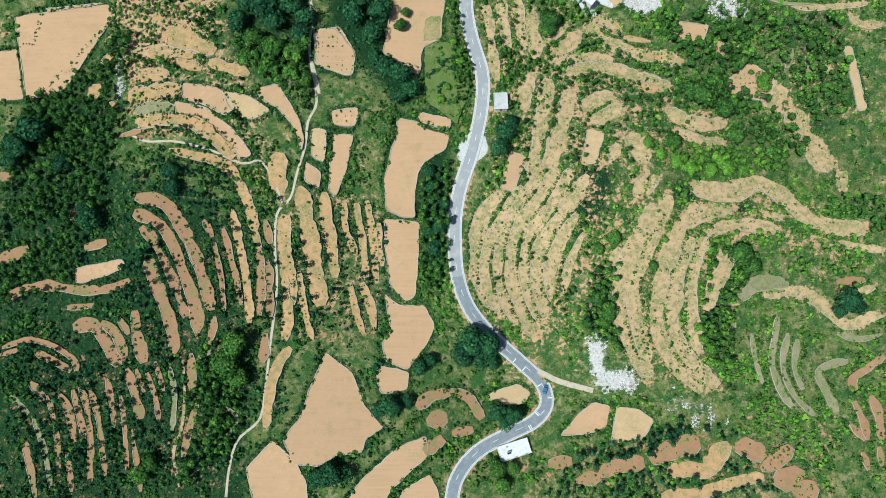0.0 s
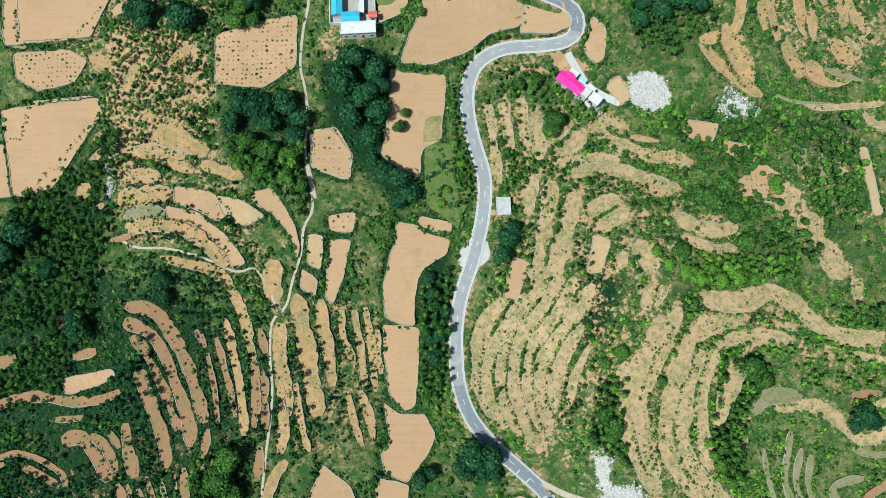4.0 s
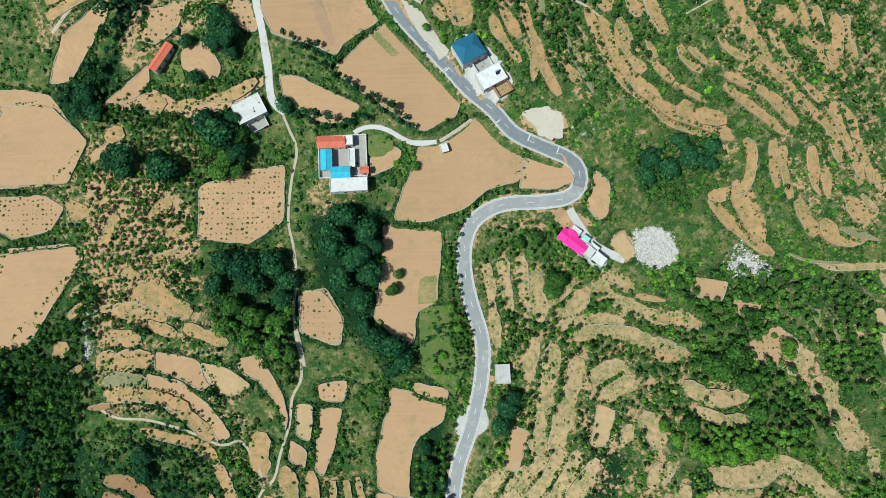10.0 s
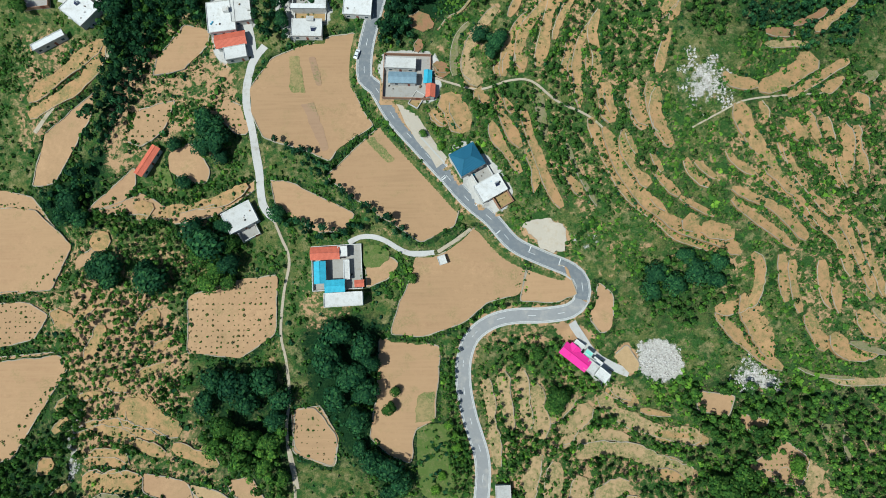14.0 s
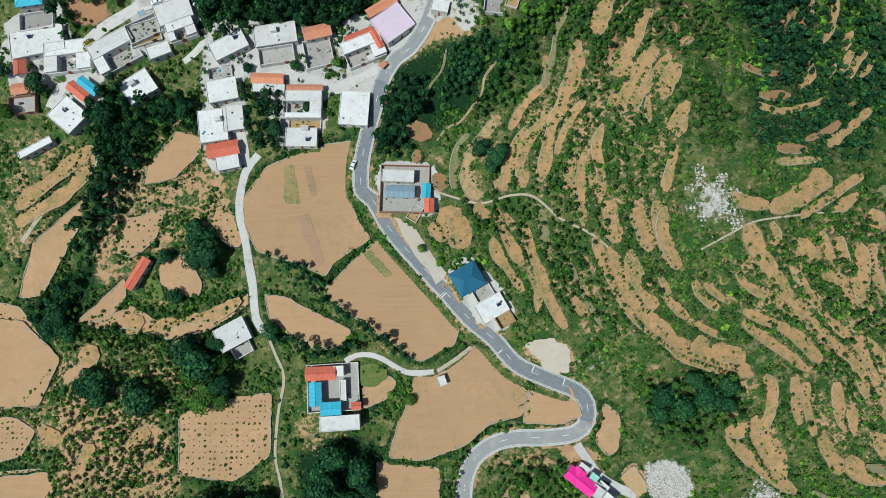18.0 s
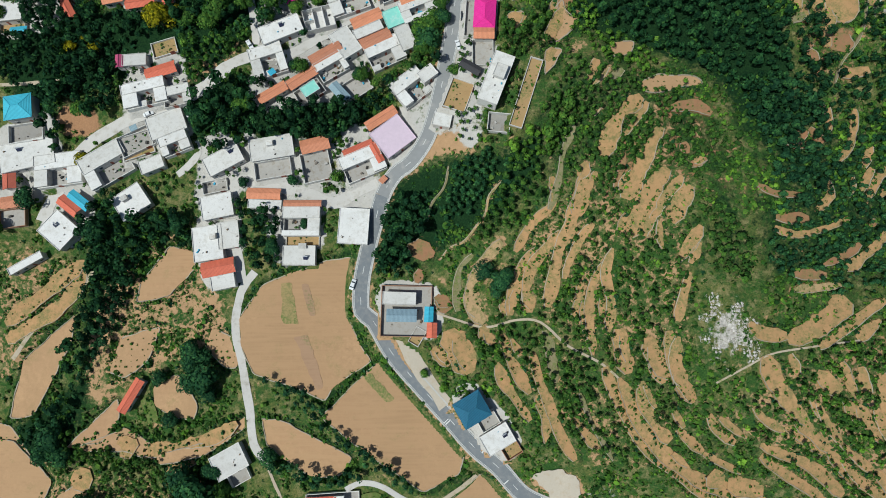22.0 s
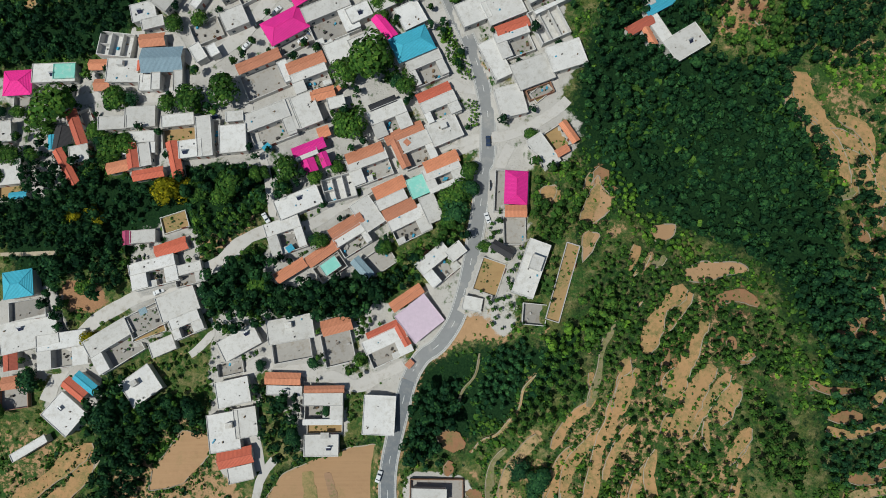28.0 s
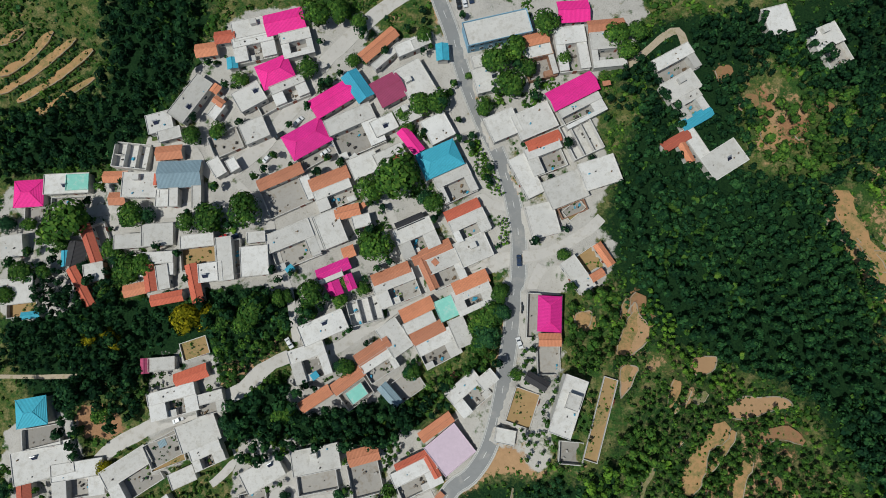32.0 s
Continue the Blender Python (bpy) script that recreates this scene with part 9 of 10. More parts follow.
def make_tree(tone, variant):
    rs = np.random.RandomState(variant * 13 + len(tone))
    root = new("tree")
    bm = bmesh.new()
    bmesh.ops.create_cone(bm, cap_ends=True, segments=7, radius1=0.075, radius2=0.035, depth=0.9, matrix=Matrix.Translation((0, 0, 0.3)))
    for k in range(4):
        a, t = k * 1.57 + rs.rand(), 0.6
        d = Vector((math.cos(a) * 0.5, math.sin(a) * 0.5, 0.45))
        bmesh.ops.create_cone(bm, cap_ends=True, segments=5, radius1=0.03, radius2=0.012, depth=d.length, matrix=Matrix.Translation(Vector((0, 0, 0.5)) + d / 2) @ d.to_track_quat("Z", "Y").to_matrix().to_4x4())
    part("trunk", bm, M_BARK, root)
    p, n, r = crown_points(rs, 1150, 13 + variant)
    ob = leaves("crown", p + np.array([0, 0, 0.75]), rs.uniform(0.11, 0.21, len(p)), n, LEAF[tone], root, np.clip(0.52 + 0.2 * rs.randn(len(p)), 0, 1), r)
    names = {"dark": "broad-leaved tree with a dense dark green crown", "mid": "broad-leaved tree with a mid-green crown", "bright": "young tree with a fresh bright green crown", "yellow": "tree in yellow-green blossom among darker trees"}
    return tagged(root, names[tone], "tree", "trees of the valley")


TREE_KIT, TREES = {}, []


def tree(x, y, r, tone):
    if r > 0.3:
        TREES.append((x, y, r * 1.2, tone))


def plant_trees():
    rs = np.random.RandomState(21)
    first = {}
    for x, y, r, tone in TREES:
        key = (tone, rs.randint(0, 4))
        m = Matrix.Translation((x, y, float(land(x, y)) - 0.2)) @ Matrix.Rotation(rs.rand() * 6.28, 4, "Z") @ Matrix.Diagonal((r, r, r * rs.uniform(0.8, 1.05), 1))
        if key in TREE_KIT:
            copy_thing(TREE_KIT[key], m)
        else:
            TREE_KIT[key] = make_tree(*key)
            first[key] = m
    for key, m in first.items():
        TREE_KIT[key].matrix_basis = m


WOODS = {}
WOODGAP = smooth_noise(16, 91) * 0.6 + smooth_noise(6, 92) * 0.4


def wood(pts, count, lo, hi, tone):
    """Scatter trees of a wood over a patch; they are built together."""
    a = np.asarray(pts, float)
    rs = np.random.RandomState(int(abs(a.sum())) % 9999)
    p0, p1 = a.min(0), a.max(0)
    count, lo, hi = int(count * (2.6 if tone == "deep" else 2.0)), lo * 1.25, hi * 1.25
    q = p0 + rs.rand(count * 12, 2) * (p1 - p0)
    ins, _ = inside_and_far(a, q[:, 0], q[:, 1])
    i, j = ((q[:, 0] - X0) / CELL).astype(int), ((q[:, 1] - Y0) / CELL).astype(int)
    ok = ins & (i > 0) & (j > 0) & (i < TAKEN.shape[1]) & (j < TAKEN.shape[0])
    q, i, j = q[ok], i[ok], j[ok]
    gap = WOODGAP[j, i]
    _, far = inside_and_far(a, q[:, 0], q[:, 1])
    wide = far.max() if len(far) else 1.0
    q = q[~TAKEN[j, i] & ((wide < 7) | (tone == "deep") | (gap + np.clip(far / wide * 1.2, 0, 0.7) > 0.50 + 0.40 * rs.rand(len(q))))]
    own = np.empty((0, 3))
    for p in q:
        r = rs.uniform(lo, hi) * (1.0 if rs.rand() < 0.8 else 1.3)
        if len(own) and (np.hypot(own[:, 0] - p[0], own[:, 1] - p[1]) < 0.60 * (r + own[:, 2])).any():
            continue
        own = np.vstack([own, [p[0], p[1], r]])
        if len(own) >= count:
            break
    WOODS.setdefault(tone, []).append(own)


tree(-186.2, 446.0, 3.2, "mid")
tree(-195.4, 446.4, 4.0, "dark")
tree(-191.0, 417.4, 3.9, "mid")
tree(-175.5, 440.1, 3.5, "mid")
tree(-137.5, 417.3, 2.6, "mid")
tree(-160.6, 426.4, 3.4, "dark")
tree(-148.2, 415.2, 3.4, "mid")
tree(-183.4, 424.1, 3.1, "dark")
tree(-132.8, 446.2, 3.4, "dark")
tree(-143.8, 428.8, 3.8, "dark")
tree(-76.3, 412.3, 2.9, "mid")
tree(-121.3, 413.8, 2.9, "dark")
tree(-44.9, 430.6, 4.8, "mid")
tree(-53.8, 417.4, 2.9, "mid")
tree(-23.2, 449.0, 3.4, "dark")
tree(-1.7, 395.0, 5.5, "dark")
tree(4.1, 403.5, 3.7, "dark")
tree(-31.6, 382.9, 2.9, "dark")
tree(-56.6, 385.9, 3.3, "dark")
tree(17.5, 466.4, 1.5, "mid")
tree(-159.9, 377.9, 5.4, "dark")
tree(-147.9, 370.8, 4.1, "mid")
tree(-172.6, 334.6, 5.0, "dark")
tree(-187.9, 323.1, 4.2, "mid")
tree(-190.1, 341.7, 3.3, "dark")
tree(-142.8, 319.9, 5.3, "dark")
tree(-129.9, 320.6, 4.1, "mid")
tree(-117.0, 324.9, 3.7, "dark")
tree(-106.9, 322.1, 4.5, "dark")
tree(-98.3, 365.7, 4.8, "dark")
tree(-89.6, 372.5, 3.6, "dark")
tree(-78.9, 369.0, 4.8, "mid")
tree(-79.3, 337.9, 2.6, "dark")
tree(-58.6, 338.6, 2.6, "dark")
tree(-40.4, 339.4, 3.0, "mid")
tree(-42.8, 358.1, 4.1, "dark")
tree(-67.0, 310.9, 4.0, "dark")
tree(-53.7, 320.2, 2.4, "dark")
tree(-73.2, 322.0, 3.2, "dark")
tree(-92.4, 445.3, 7.0, "mid")
tree(-106.6, 443.0, 6.2, "mid")
tree(-115.6, 441.9, 4.1, "mid")
tree(-165.9, 444.8, 9.4, "mid")
tree(-138.2, 446.4, 5.5, "mid")
tree(-44.6, 452.7, 5.7, "mid")
tree(-33.6, 456.7, 9.2, "mid")
tree(-41.8, 429.7, 6.5, "mid")
tree(-46.0, 434.1, 4.3, "mid")
tree(-19.7, 446.4, 4.4, "mid")
tree(6.4, 501.3, 6.2, "mid")
tree(13.2, 505.7, 5.3, "mid")
tree(10.3, 491.8, 6.1, "mid")
tree(17.2, 498.4, 4.4, "mid")
tree(0.8, 483.6, 3.9, "mid")
tree(26.0, 516.8, 5.8, "mid")
tree(-65.1, 525.4, 6.0, "mid")
tree(-56.0, 526.1, 5.5, "mid")
tree(-48.0, 522.1, 3.6, "mid")
tree(-30.8, 482.5, 3.5, "mid")
tree(-24.0, 485.6, 4.9, "mid")
tree(-17.4, 486.4, 4.9, "mid")
tree(-29.8, 476.7, 3.1, "mid")
tree(-68.6, 502.9, 4.5, "mid")
tree(-96.0, 499.6, 3.7, "mid")
tree(-115.2, 477.4, 4.2, "mid")
tree(-104.8, 479.2, 3.7, "mid")
tree(-139.3, 425.5, 6.0, "mid")
tree(-132.0, 426.2, 4.4, "mid")
tree(-146.5, 433.8, 4.6, "mid")
tree(-170.2, 437.6, 3.6, "mid")
tree(-186.0, 426.8, 4.9, "mid")
tree(-176.2, 426.4, 3.5, "mid")
tree(-4.3, 392.3, 4.6, "mid")
tree(0.4, 402.6, 5.4, "mid")
tree(3.9, 411.0, 4.2, "mid")
tree(8.2, 380.8, 2.7, "mid")
tree(-55.5, 385.5, 3.8, "mid")
tree(-30.2, 382.5, 3.8, "mid")
tree(-88.0, 408.4, 6.2, "mid")
tree(-92.1, 403.4, 4.5, "mid")
tree(-79.8, 411.4, 3.7, "mid")
tree(-66.4, 413.1, 5.4, "mid")
tree(-57.0, 410.8, 3.4, "mid")
tree(-48.5, 414.8, 3.0, "mid")
tree(-68.5, 406.9, 3.7, "mid")
tree(-4.0, 399.6, 5.0, "mid")
tree(-111.1, 406.1, 2.2, "mid")
tree(-100.4, 404.7, 5.0, "mid")
tree(32.8, 502.3, 3.1, "mid")
tree(53.2, 510.6, 5.3, "mid")
tree(57.0, 503.4, 4.4, "mid")
tree(62.0, 511.4, 4.4, "mid")
tree(-22.1, 514.7, 3.6, "mid")
tree(-50.5, 505.5, 3.2, "mid")
tree(-35.8, 508.3, 2.3, "mid")
tree(-12.8, 490.7, 2.2, "mid")
tree(-4.8, 497.3, 1.8, "mid")
tree(28.5, 424.8, 2.8, "mid")
tree(-112.2, 404.0, 6.1, "yellow")
tree(-106.8, 405.9, 4.7, "yellow")
tree(-115.5, 407.3, 3.5, "yellow")
tree(-141.9, 396.6, 3.3, "yellow")
tree(-146.9, 400.9, 2.9, "yellow")
tree(-155.2, 399.1, 2.9, "yellow")
tree(-148.9, 350.2, 3.1, "yellow")
tree(-72.8, 156.8, 6.3, "dark")
tree(-84.9, 154.5, 7.3, "dark")
tree(-94.9, 156.9, 5.9, "dark")
tree(-65.3, 149.7, 5.3, "dark")
tree(-79.7, 147.5, 5.3, "dark")
tree(-96.8, 147.5, 5.4, "dark")
tree(-67.4, 140.6, 4.7, "dark")
tree(-41.8, 175.3, 6.7, "dark")
tree(-32.2, 170.5, 6.2, "dark")
tree(-45.3, 163.6, 6.7, "dark")
tree(-35.7, 158.8, 7.1, "dark")
tree(-29.8, 151.8, 5.7, "dark")
tree(-41.6, 149.6, 6.1, "dark")
tree(-33.3, 140.3, 5.1, "dark")
tree(-46.6, 170.6, 5.3, "dark")
tree(-28.6, 163.4, 4.7, "dark")
tree(-20.4, 121.8, 6.1, "dark")
tree(-27.4, 124.2, 5.1, "dark")
tree(-15.8, 114.8, 5.1, "dark")
tree(-20.5, 110.3, 4.2, "dark")
tree(-32.0, 128.9, 3.7, "dark")
tree(-100.1, 269.5, 5.2, "dark")
tree(-94.8, 259.2, 6.2, "dark")
tree(-102.5, 257.1, 4.7, "dark")
tree(-96.2, 266.8, 4.1, "dark")
tree(-122.0, 200.7, 7.2, "dark")
tree(-125.9, 203.3, 5.2, "dark")
tree(-143.1, 206.2, 6.3, "dark")
tree(-149.7, 203.8, 4.8, "dark")
tree(-96.6, 214.8, 8.1, "dark")
tree(-104.4, 219.9, 6.2, "dark")
tree(-88.9, 204.8, 5.5, "dark")
tree(-91.7, 222.0, 4.6, "dark")
tree(-69.1, 227.4, 4.0, "dark")
tree(25.5, 295.3, 5.1, "dark")
tree(18.5, 298.5, 4.2, "dark")
tree(23.1, 290.9, 3.7, "dark")
tree(89.8, 199.3, 5.0, "dark")
tree(97.1, 194.8, 5.0, "dark")
tree(105.8, 199.1, 5.9, "dark")
tree(112.8, 196.7, 5.0, "dark")
tree(88.0, 192.6, 4.6, "dark")
tree(100.6, 205.8, 4.1, "dark")
tree(114.4, 203.3, 4.1, "dark")
tree(-88.9, 138.3, 5.3, "mid")
tree(-79.0, 133.8, 5.7, "mid")
tree(-69.4, 131.5, 5.2, "mid")
tree(-93.1, 129.2, 4.8, "mid")
tree(-80.9, 124.8, 4.7, "mid")
tree(-71.4, 122.5, 4.2, "mid")
tree(-64.2, 118.0, 3.7, "mid")
tree(-20.4, 144.8, 3.3, "mid")
tree(-18.0, 151.7, 2.4, "mid")
tree(51.0, 148.6, 4.4, "mid")
tree(48.5, 144.0, 3.9, "mid")
tree(34.2, 165.3, 2.9, "mid")
tree(41.4, 166.4, 3.4, "mid")
tree(-5.5, 259.3, 1.9, "mid")
tree(11.1, 250.8, 1.9, "mid")
tree(-10.7, 198.5, 2.4, "mid")
tree(145.9, 124.4, 1.4, "mid")
tree(150.2, 119.7, 3.8, "bright")
tree(7.7, 128.3, 2.4, "bright")
tree(4.3, 137.6, 2.1, "bright")
tree(6.6, 132.9, 2.1, "bright")
tree(8.9, 122.5, 2.1, "bright")
tree(1.6, 253.7, 1.9, "bright")
tree(13.0, -0.5, 6.9, "dark")
tree(19.7, -3.1, 6.4, "dark")
tree(9.0, -7.0, 5.9, "dark")
tree(17.0, -9.6, 5.3, "dark")
tree(22.4, -11.0, 4.3, "dark")
tree(24.8, -34.3, 4.8, "dark")
tree(32.7, -35.6, 4.7, "dark")
tree(28.7, -39.4, 3.7, "dark")
tree(-25.0, -31.3, 5.2, "dark")
tree(-30.1, -32.5, 4.1, "dark")
tree(-17.2, -28.8, 3.6, "dark")
tree(-12.1, -13.5, 4.2, "dark")
tree(-6.9, -10.9, 3.7, "dark")
tree(-50.3, -59.9, 5.6, "dark")
tree(-55.4, -62.4, 5.1, "dark")
tree(-45.2, -61.2, 4.1, "dark")
tree(-59.2, -63.6, 4.1, "dark")
tree(28.6, 95.1, 5.2, "dark")
tree(25.9, 87.3, 4.7, "dark")
tree(31.2, 99.1, 3.6, "dark")
tree(-139.3, 68.7, 0.0, "dark")
tree(-125.5, 76.0, 4.8, "dark")
tree(-124.3, 68.4, 4.2, "dark")
tree(-164.8, 54.1, 5.7, "dark")
tree(-167.9, 59.4, 4.6, "dark")
tree(-197.0, 99.9, 7.6, "dark")
tree(-204.5, 91.5, 7.3, "dark")
tree(-209.4, 85.8, 5.4, "dark")
tree(-181.7, 81.7, 5.0, "dark")
tree(-5.5, 69.7, 3.2, "dark")
tree(-6.8, 77.4, 3.2, "dark")
tree(-1.6, 51.8, 3.7, "dark")
tree(-4.2, 41.5, 4.3, "dark")
tree(-0.2, 62.0, 3.2, "dark")
tree(-6.9, 49.3, 3.2, "dark")
tree(181.3, 17.1, 5.4, "dark")
tree(186.0, 13.3, 3.9, "dark")
tree(178.6, 12.1, 3.4, "dark")
tree(-96.3, -3.0, 6.1, "mid")
tree(-99.9, -10.7, 6.7, "mid")
tree(-94.6, -18.3, 5.1, "mid")
tree(-98.5, -15.8, 4.1, "mid")
tree(103.1, 87.6, 4.2, "mid")
tree(118.8, 110.5, 6.6, "mid")
tree(124.9, 116.4, 5.5, "mid")
tree(113.7, 113.1, 4.9, "mid")
tree(129.3, 105.3, 5.0, "mid")
tree(133.4, 91.6, 4.5, "mid")
tree(49.2, 148.2, 4.9, "mid")
tree(50.5, 144.2, 3.2, "mid")
tree(76.1, 44.0, 3.4, "mid")
tree(68.8, 39.2, 2.9, "mid")
tree(74.4, 12.0, 4.4, "mid")
tree(69.3, 17.0, 3.9, "mid")
tree(72.3, 7.1, 3.4, "mid")
tree(133.5, 37.2, 5.9, "mid")
tree(138.8, 32.2, 4.7, "mid")
tree(93.6, 31.6, 2.3, "mid")
tree(26.8, -66.5, 4.1, "mid")
tree(24.4, -59.2, 4.2, "mid")
tree(32.1, -59.2, 3.1, "mid")
tree(-138.0, -60.8, 4.6, "mid")
tree(-133.1, -55.9, 4.1, "mid")
tree(150.6, 116.9, 3.2, "bright")
tree(105.0, 78.3, 3.7, "bright")
tree(111.4, 75.9, 3.8, "bright")
tree(120.9, 74.9, 3.9, "bright")
tree(129.3, 76.7, 3.9, "bright")
tree(137.5, 75.7, 3.3, "bright")
tree(97.5, 82.1, 3.1, "bright")
tree(92.8, 87.5, 3.0, "bright")
tree(115.7, 80.0, 3.3, "bright")
tree(125.4, 80.4, 3.3, "bright")
tree(-1.5, 110.9, 2.1, "bright")
tree(1.1, 116.2, 2.1, "bright")
tree(117.7, -0.5, 2.6, "bright")
tree(121.6, -5.5, 2.6, "bright")
tree(115.1, 4.5, 2.3, "bright")
tree(-101.1, 209.1, 5.3, "mid")
tree(-93.7, 204.5, 5.8, "mid")
tree(-98.4, 197.8, 5.3, "mid")
tree(-88.5, 213.6, 4.8, "mid")
tree(-103.6, 213.6, 4.4, "mid")
tree(-90.0, 198.2, 4.3, "mid")
tree(-162.2, 235.1, 5.7, "dark")
tree(-165.9, 228.0, 4.7, "dark")
tree(-158.1, 227.4, 4.6, "dark")
tree(-148.3, 206.8, 5.1, "dark")
tree(-142.9, 199.9, 4.5, "dark")
tree(-124.1, 198.8, 6.4, "dark")
tree(-100.8, 264.6, 4.5, "dark")
tree(-96.5, 257.5, 4.4, "dark")
tree(-93.9, 252.3, 3.9, "dark")
tree(-115.6, 259.1, 3.5, "dark")
tree(-110.8, 241.9, 3.5, "dark")

wood([(47.5, 438.7), (53.1, 456.6), (59.3, 479.5), (89.2, 492.3), (99.8, 489.4), (102.9, 475.2), (100.2, 452.2), (114.6, 449.2), (129.7, 452.9), (128.3, 435.1), (135.8, 421.8), (138.5, 398.4), (137.1, 370.0), (136.0, 338.9), (120.9, 353.0), (114.1, 364.9), (104.9, 373.0), (79.5, 383.8), (68.7, 394.2), (62.5, 407.0), (53.8, 418.2)], 1050, 1.5, 2.9, "deep")
wood([(122.6, 509.1), (161.0, 523.7), (172.6, 497.0), (156.9, 446.0), (129.9, 447.1), (129.4, 476.2), (140.4, 480.1), (133.4, 492.0)], 240, 1.6, 3.0, "deep")
wood([(96.8, 487.4), (140.7, 482.4), (130.5, 451.5), (107.2, 448.2)], 90, 1.6, 3.0, "mid")
wood([(-153.7, 543.3), (-115.6, 541.5), (-115.3, 521.9), (-122.2, 503.1), (-139.1, 490.0), (-139.0, 478.3), (-151.7, 479.3), (-156.9, 468.1), (-180.0, 469.7), (-201.6, 463.4), (-200.2, 493.5), (-178.8, 492.7), (-153.7, 500.4)], 330, 1.8, 3.4, "deep")
wood([(-157.7, 415.3), (-134.8, 407.5), (-109.6, 410.0), (-82.3, 416.6), (-77.6, 404.7), (-102.4, 404.9), (-134.2, 395.4), (-161.1, 400.3), (-187.5, 397.4), (-191.4, 421.2)], 130, 2.0, 3.2, "deep")
wood([(-160.3, 392.8), (-134.2, 395.4), (-130.8, 374.6), (-142.5, 361.5), (-154.5, 371.2), (-157.8, 350.6), (-164.8, 360.0)], 120, 2.0, 3.4, "deep")
wood([(-100.9, 373.3), (-86.9, 379.6), (-73.5, 379.5), (-69.2, 370.5), (-51.1, 370.3), (-32.7, 369.9), (-30.4, 362.8), (-42.0, 357.4), (-60.4, 356.7), (-78.6, 357.1), (-81.2, 348.1), (-102.0, 353.2), (-100.4, 362.1)], 190, 2.2, 3.6, "deep")
wood([(-28.0, 376.8), (-13.9, 383.2), (0.1, 389.0), (2.1, 379.0), (-18.6, 378.7), (-32.7, 369.9)], 60, 1.6, 2.6, "mid")
wood([(-81.5, 330.0), (-65.3, 329.5), (-64.3, 302.5), (-77.1, 302.8)], 40, 1.6, 3.0, "deep")
wood([(-151.6, 327.3), (-136.5, 336.1), (-119.9, 321.9), (-102.9, 326.0), (-101.9, 312.3), (-120.0, 312.7), (-130.0, 294.6), (-142.5, 276.4), (-155.0, 260.4), (-149.9, 290.2), (-147.2, 308.7)], 150, 2.0, 3.4, "deep")
wood([(-26.3, 319.5), (-19.3, 330.5), (-5.7, 332.1), (-3.7, 318.9), (-6.3, 305.9), (-19.8, 301.7), (-26.5, 306.2)], 130, 2.0, 3.2, "deep")
wood([(-9.9, 330.0), (-3.1, 330.8), (-2.6, 321.9), (-5.7, 313.2), (-6.5, 306.6), (-9.4, 297.8), (-15.1, 296.8), (-24.1, 300.4), (-22.9, 307.0), (-18.2, 315.8), (-15.3, 324.7)], 120, 1.6, 2.8, "dark")
wood([(27.3, 339.4), (38.6, 339.8), (43.7, 330.3), (37.4, 320.1), (33.2, 311.9), (25.8, 313.2), (15.1, 310.3), (14.2, 316.8), (20.7, 320.8), (24.0, 329.1)], 90, 1.3, 2.4, "mid")
wood([(26.3, 345.8), (36.8, 350.3), (45.0, 350.8), (44.8, 340.5), (36.6, 339.9), (27.3, 340.5)], 40, 1.2, 2.2, "bright")
wood([(12.6, 343.8), (22.2, 345.1), (23.0, 335.5), (13.2, 321.2), (2.2, 319.5), (4.7, 330.3), (8.2, 338.7)], 60, 1.0, 1.9, "dark")
wood([(41.4, 360.9), (51.7, 362.6), (51.2, 350.1), (43.0, 342.2)], 90, 1.6, 2.8, "mid")
wood([(28.3, 420.2), (41.3, 415.9), (48.5, 399.8), (42.8, 383.2), (32.7, 386.7), (27.1, 397.5)], 80, 1.8, 3.0, "mid")
wood([(-218.1, 81.6), (-206.2, 114.4), (-171.5, 150.3), (-152.2, 148.0), (-154.7, 92.3), (-156.4, 68.0), (-167.5, 49.7), (-213.6, 50.4)], 120, 1.2, 2.6, "mid")
wood([(-114.9, -0.5), (-88.8, 2.1), (-88.2, -26.3), (-100.6, -51.8), (-118.1, -69.4), (-123.8, -51.8)], 150, 1.3, 2.6, "mid")
wood([(-10.9, 70.9), (1.1, 81.1), (2.5, 31.4), (-4.3, 20.9), (-11.1, 26.3)], 80, 1.3, 2.4, "mid")
wood([(-105.6, 140.2), (-63.7, 137.8), (-62.9, 101.1), (-79.6, 115.0)], 100, 1.5, 2.8, "mid")
wood([(97.0, 89.1), (157.3, 85.7), (159.1, 74.8), (106.5, 73.0)], 90, 1.3, 2.4, "bright")
wood([(103.2, 155.1), (189.0, 154.6), (188.1, 98.1), (159.1, 102.6), (134.0, 128.6), (102.3, 131.3)], 220, 1.4, 2.8, "mid")
wood([(106.5, 135.3), (138.9, 143.3), (176.0, 91.0), (151.2, 77.4), (130.8, 98.7)], 120, 1.4, 2.6, "mid")
wood([(119.4, 40.1), (146.7, 40.6), (130.3, 14.8), (132.4, -20.8), (114.5, -0.5)], 120, 1.2, 2.4, "mid")
wood([(65.1, 32.4), (79.8, 34.6), (75.7, 9.7), (81.5, -5.6), (63.7, 4.7)], 70, 1.2, 2.4, "mid")
wood([(79.2, 206.9), (120.5, 208.4), (120.4, 185.8), (102.6, 174.3), (85.5, 183.9)], 70, 1.2, 2.4, "mid")
wood([(-145.1, 307.1), (-128.9, 313.9), (-128.8, 290.8), (-142.0, 265.7), (-165.7, 230.6), (-185.1, 231.2), (-155.4, 253.4)], 110, 1.4, 2.8, "dark")
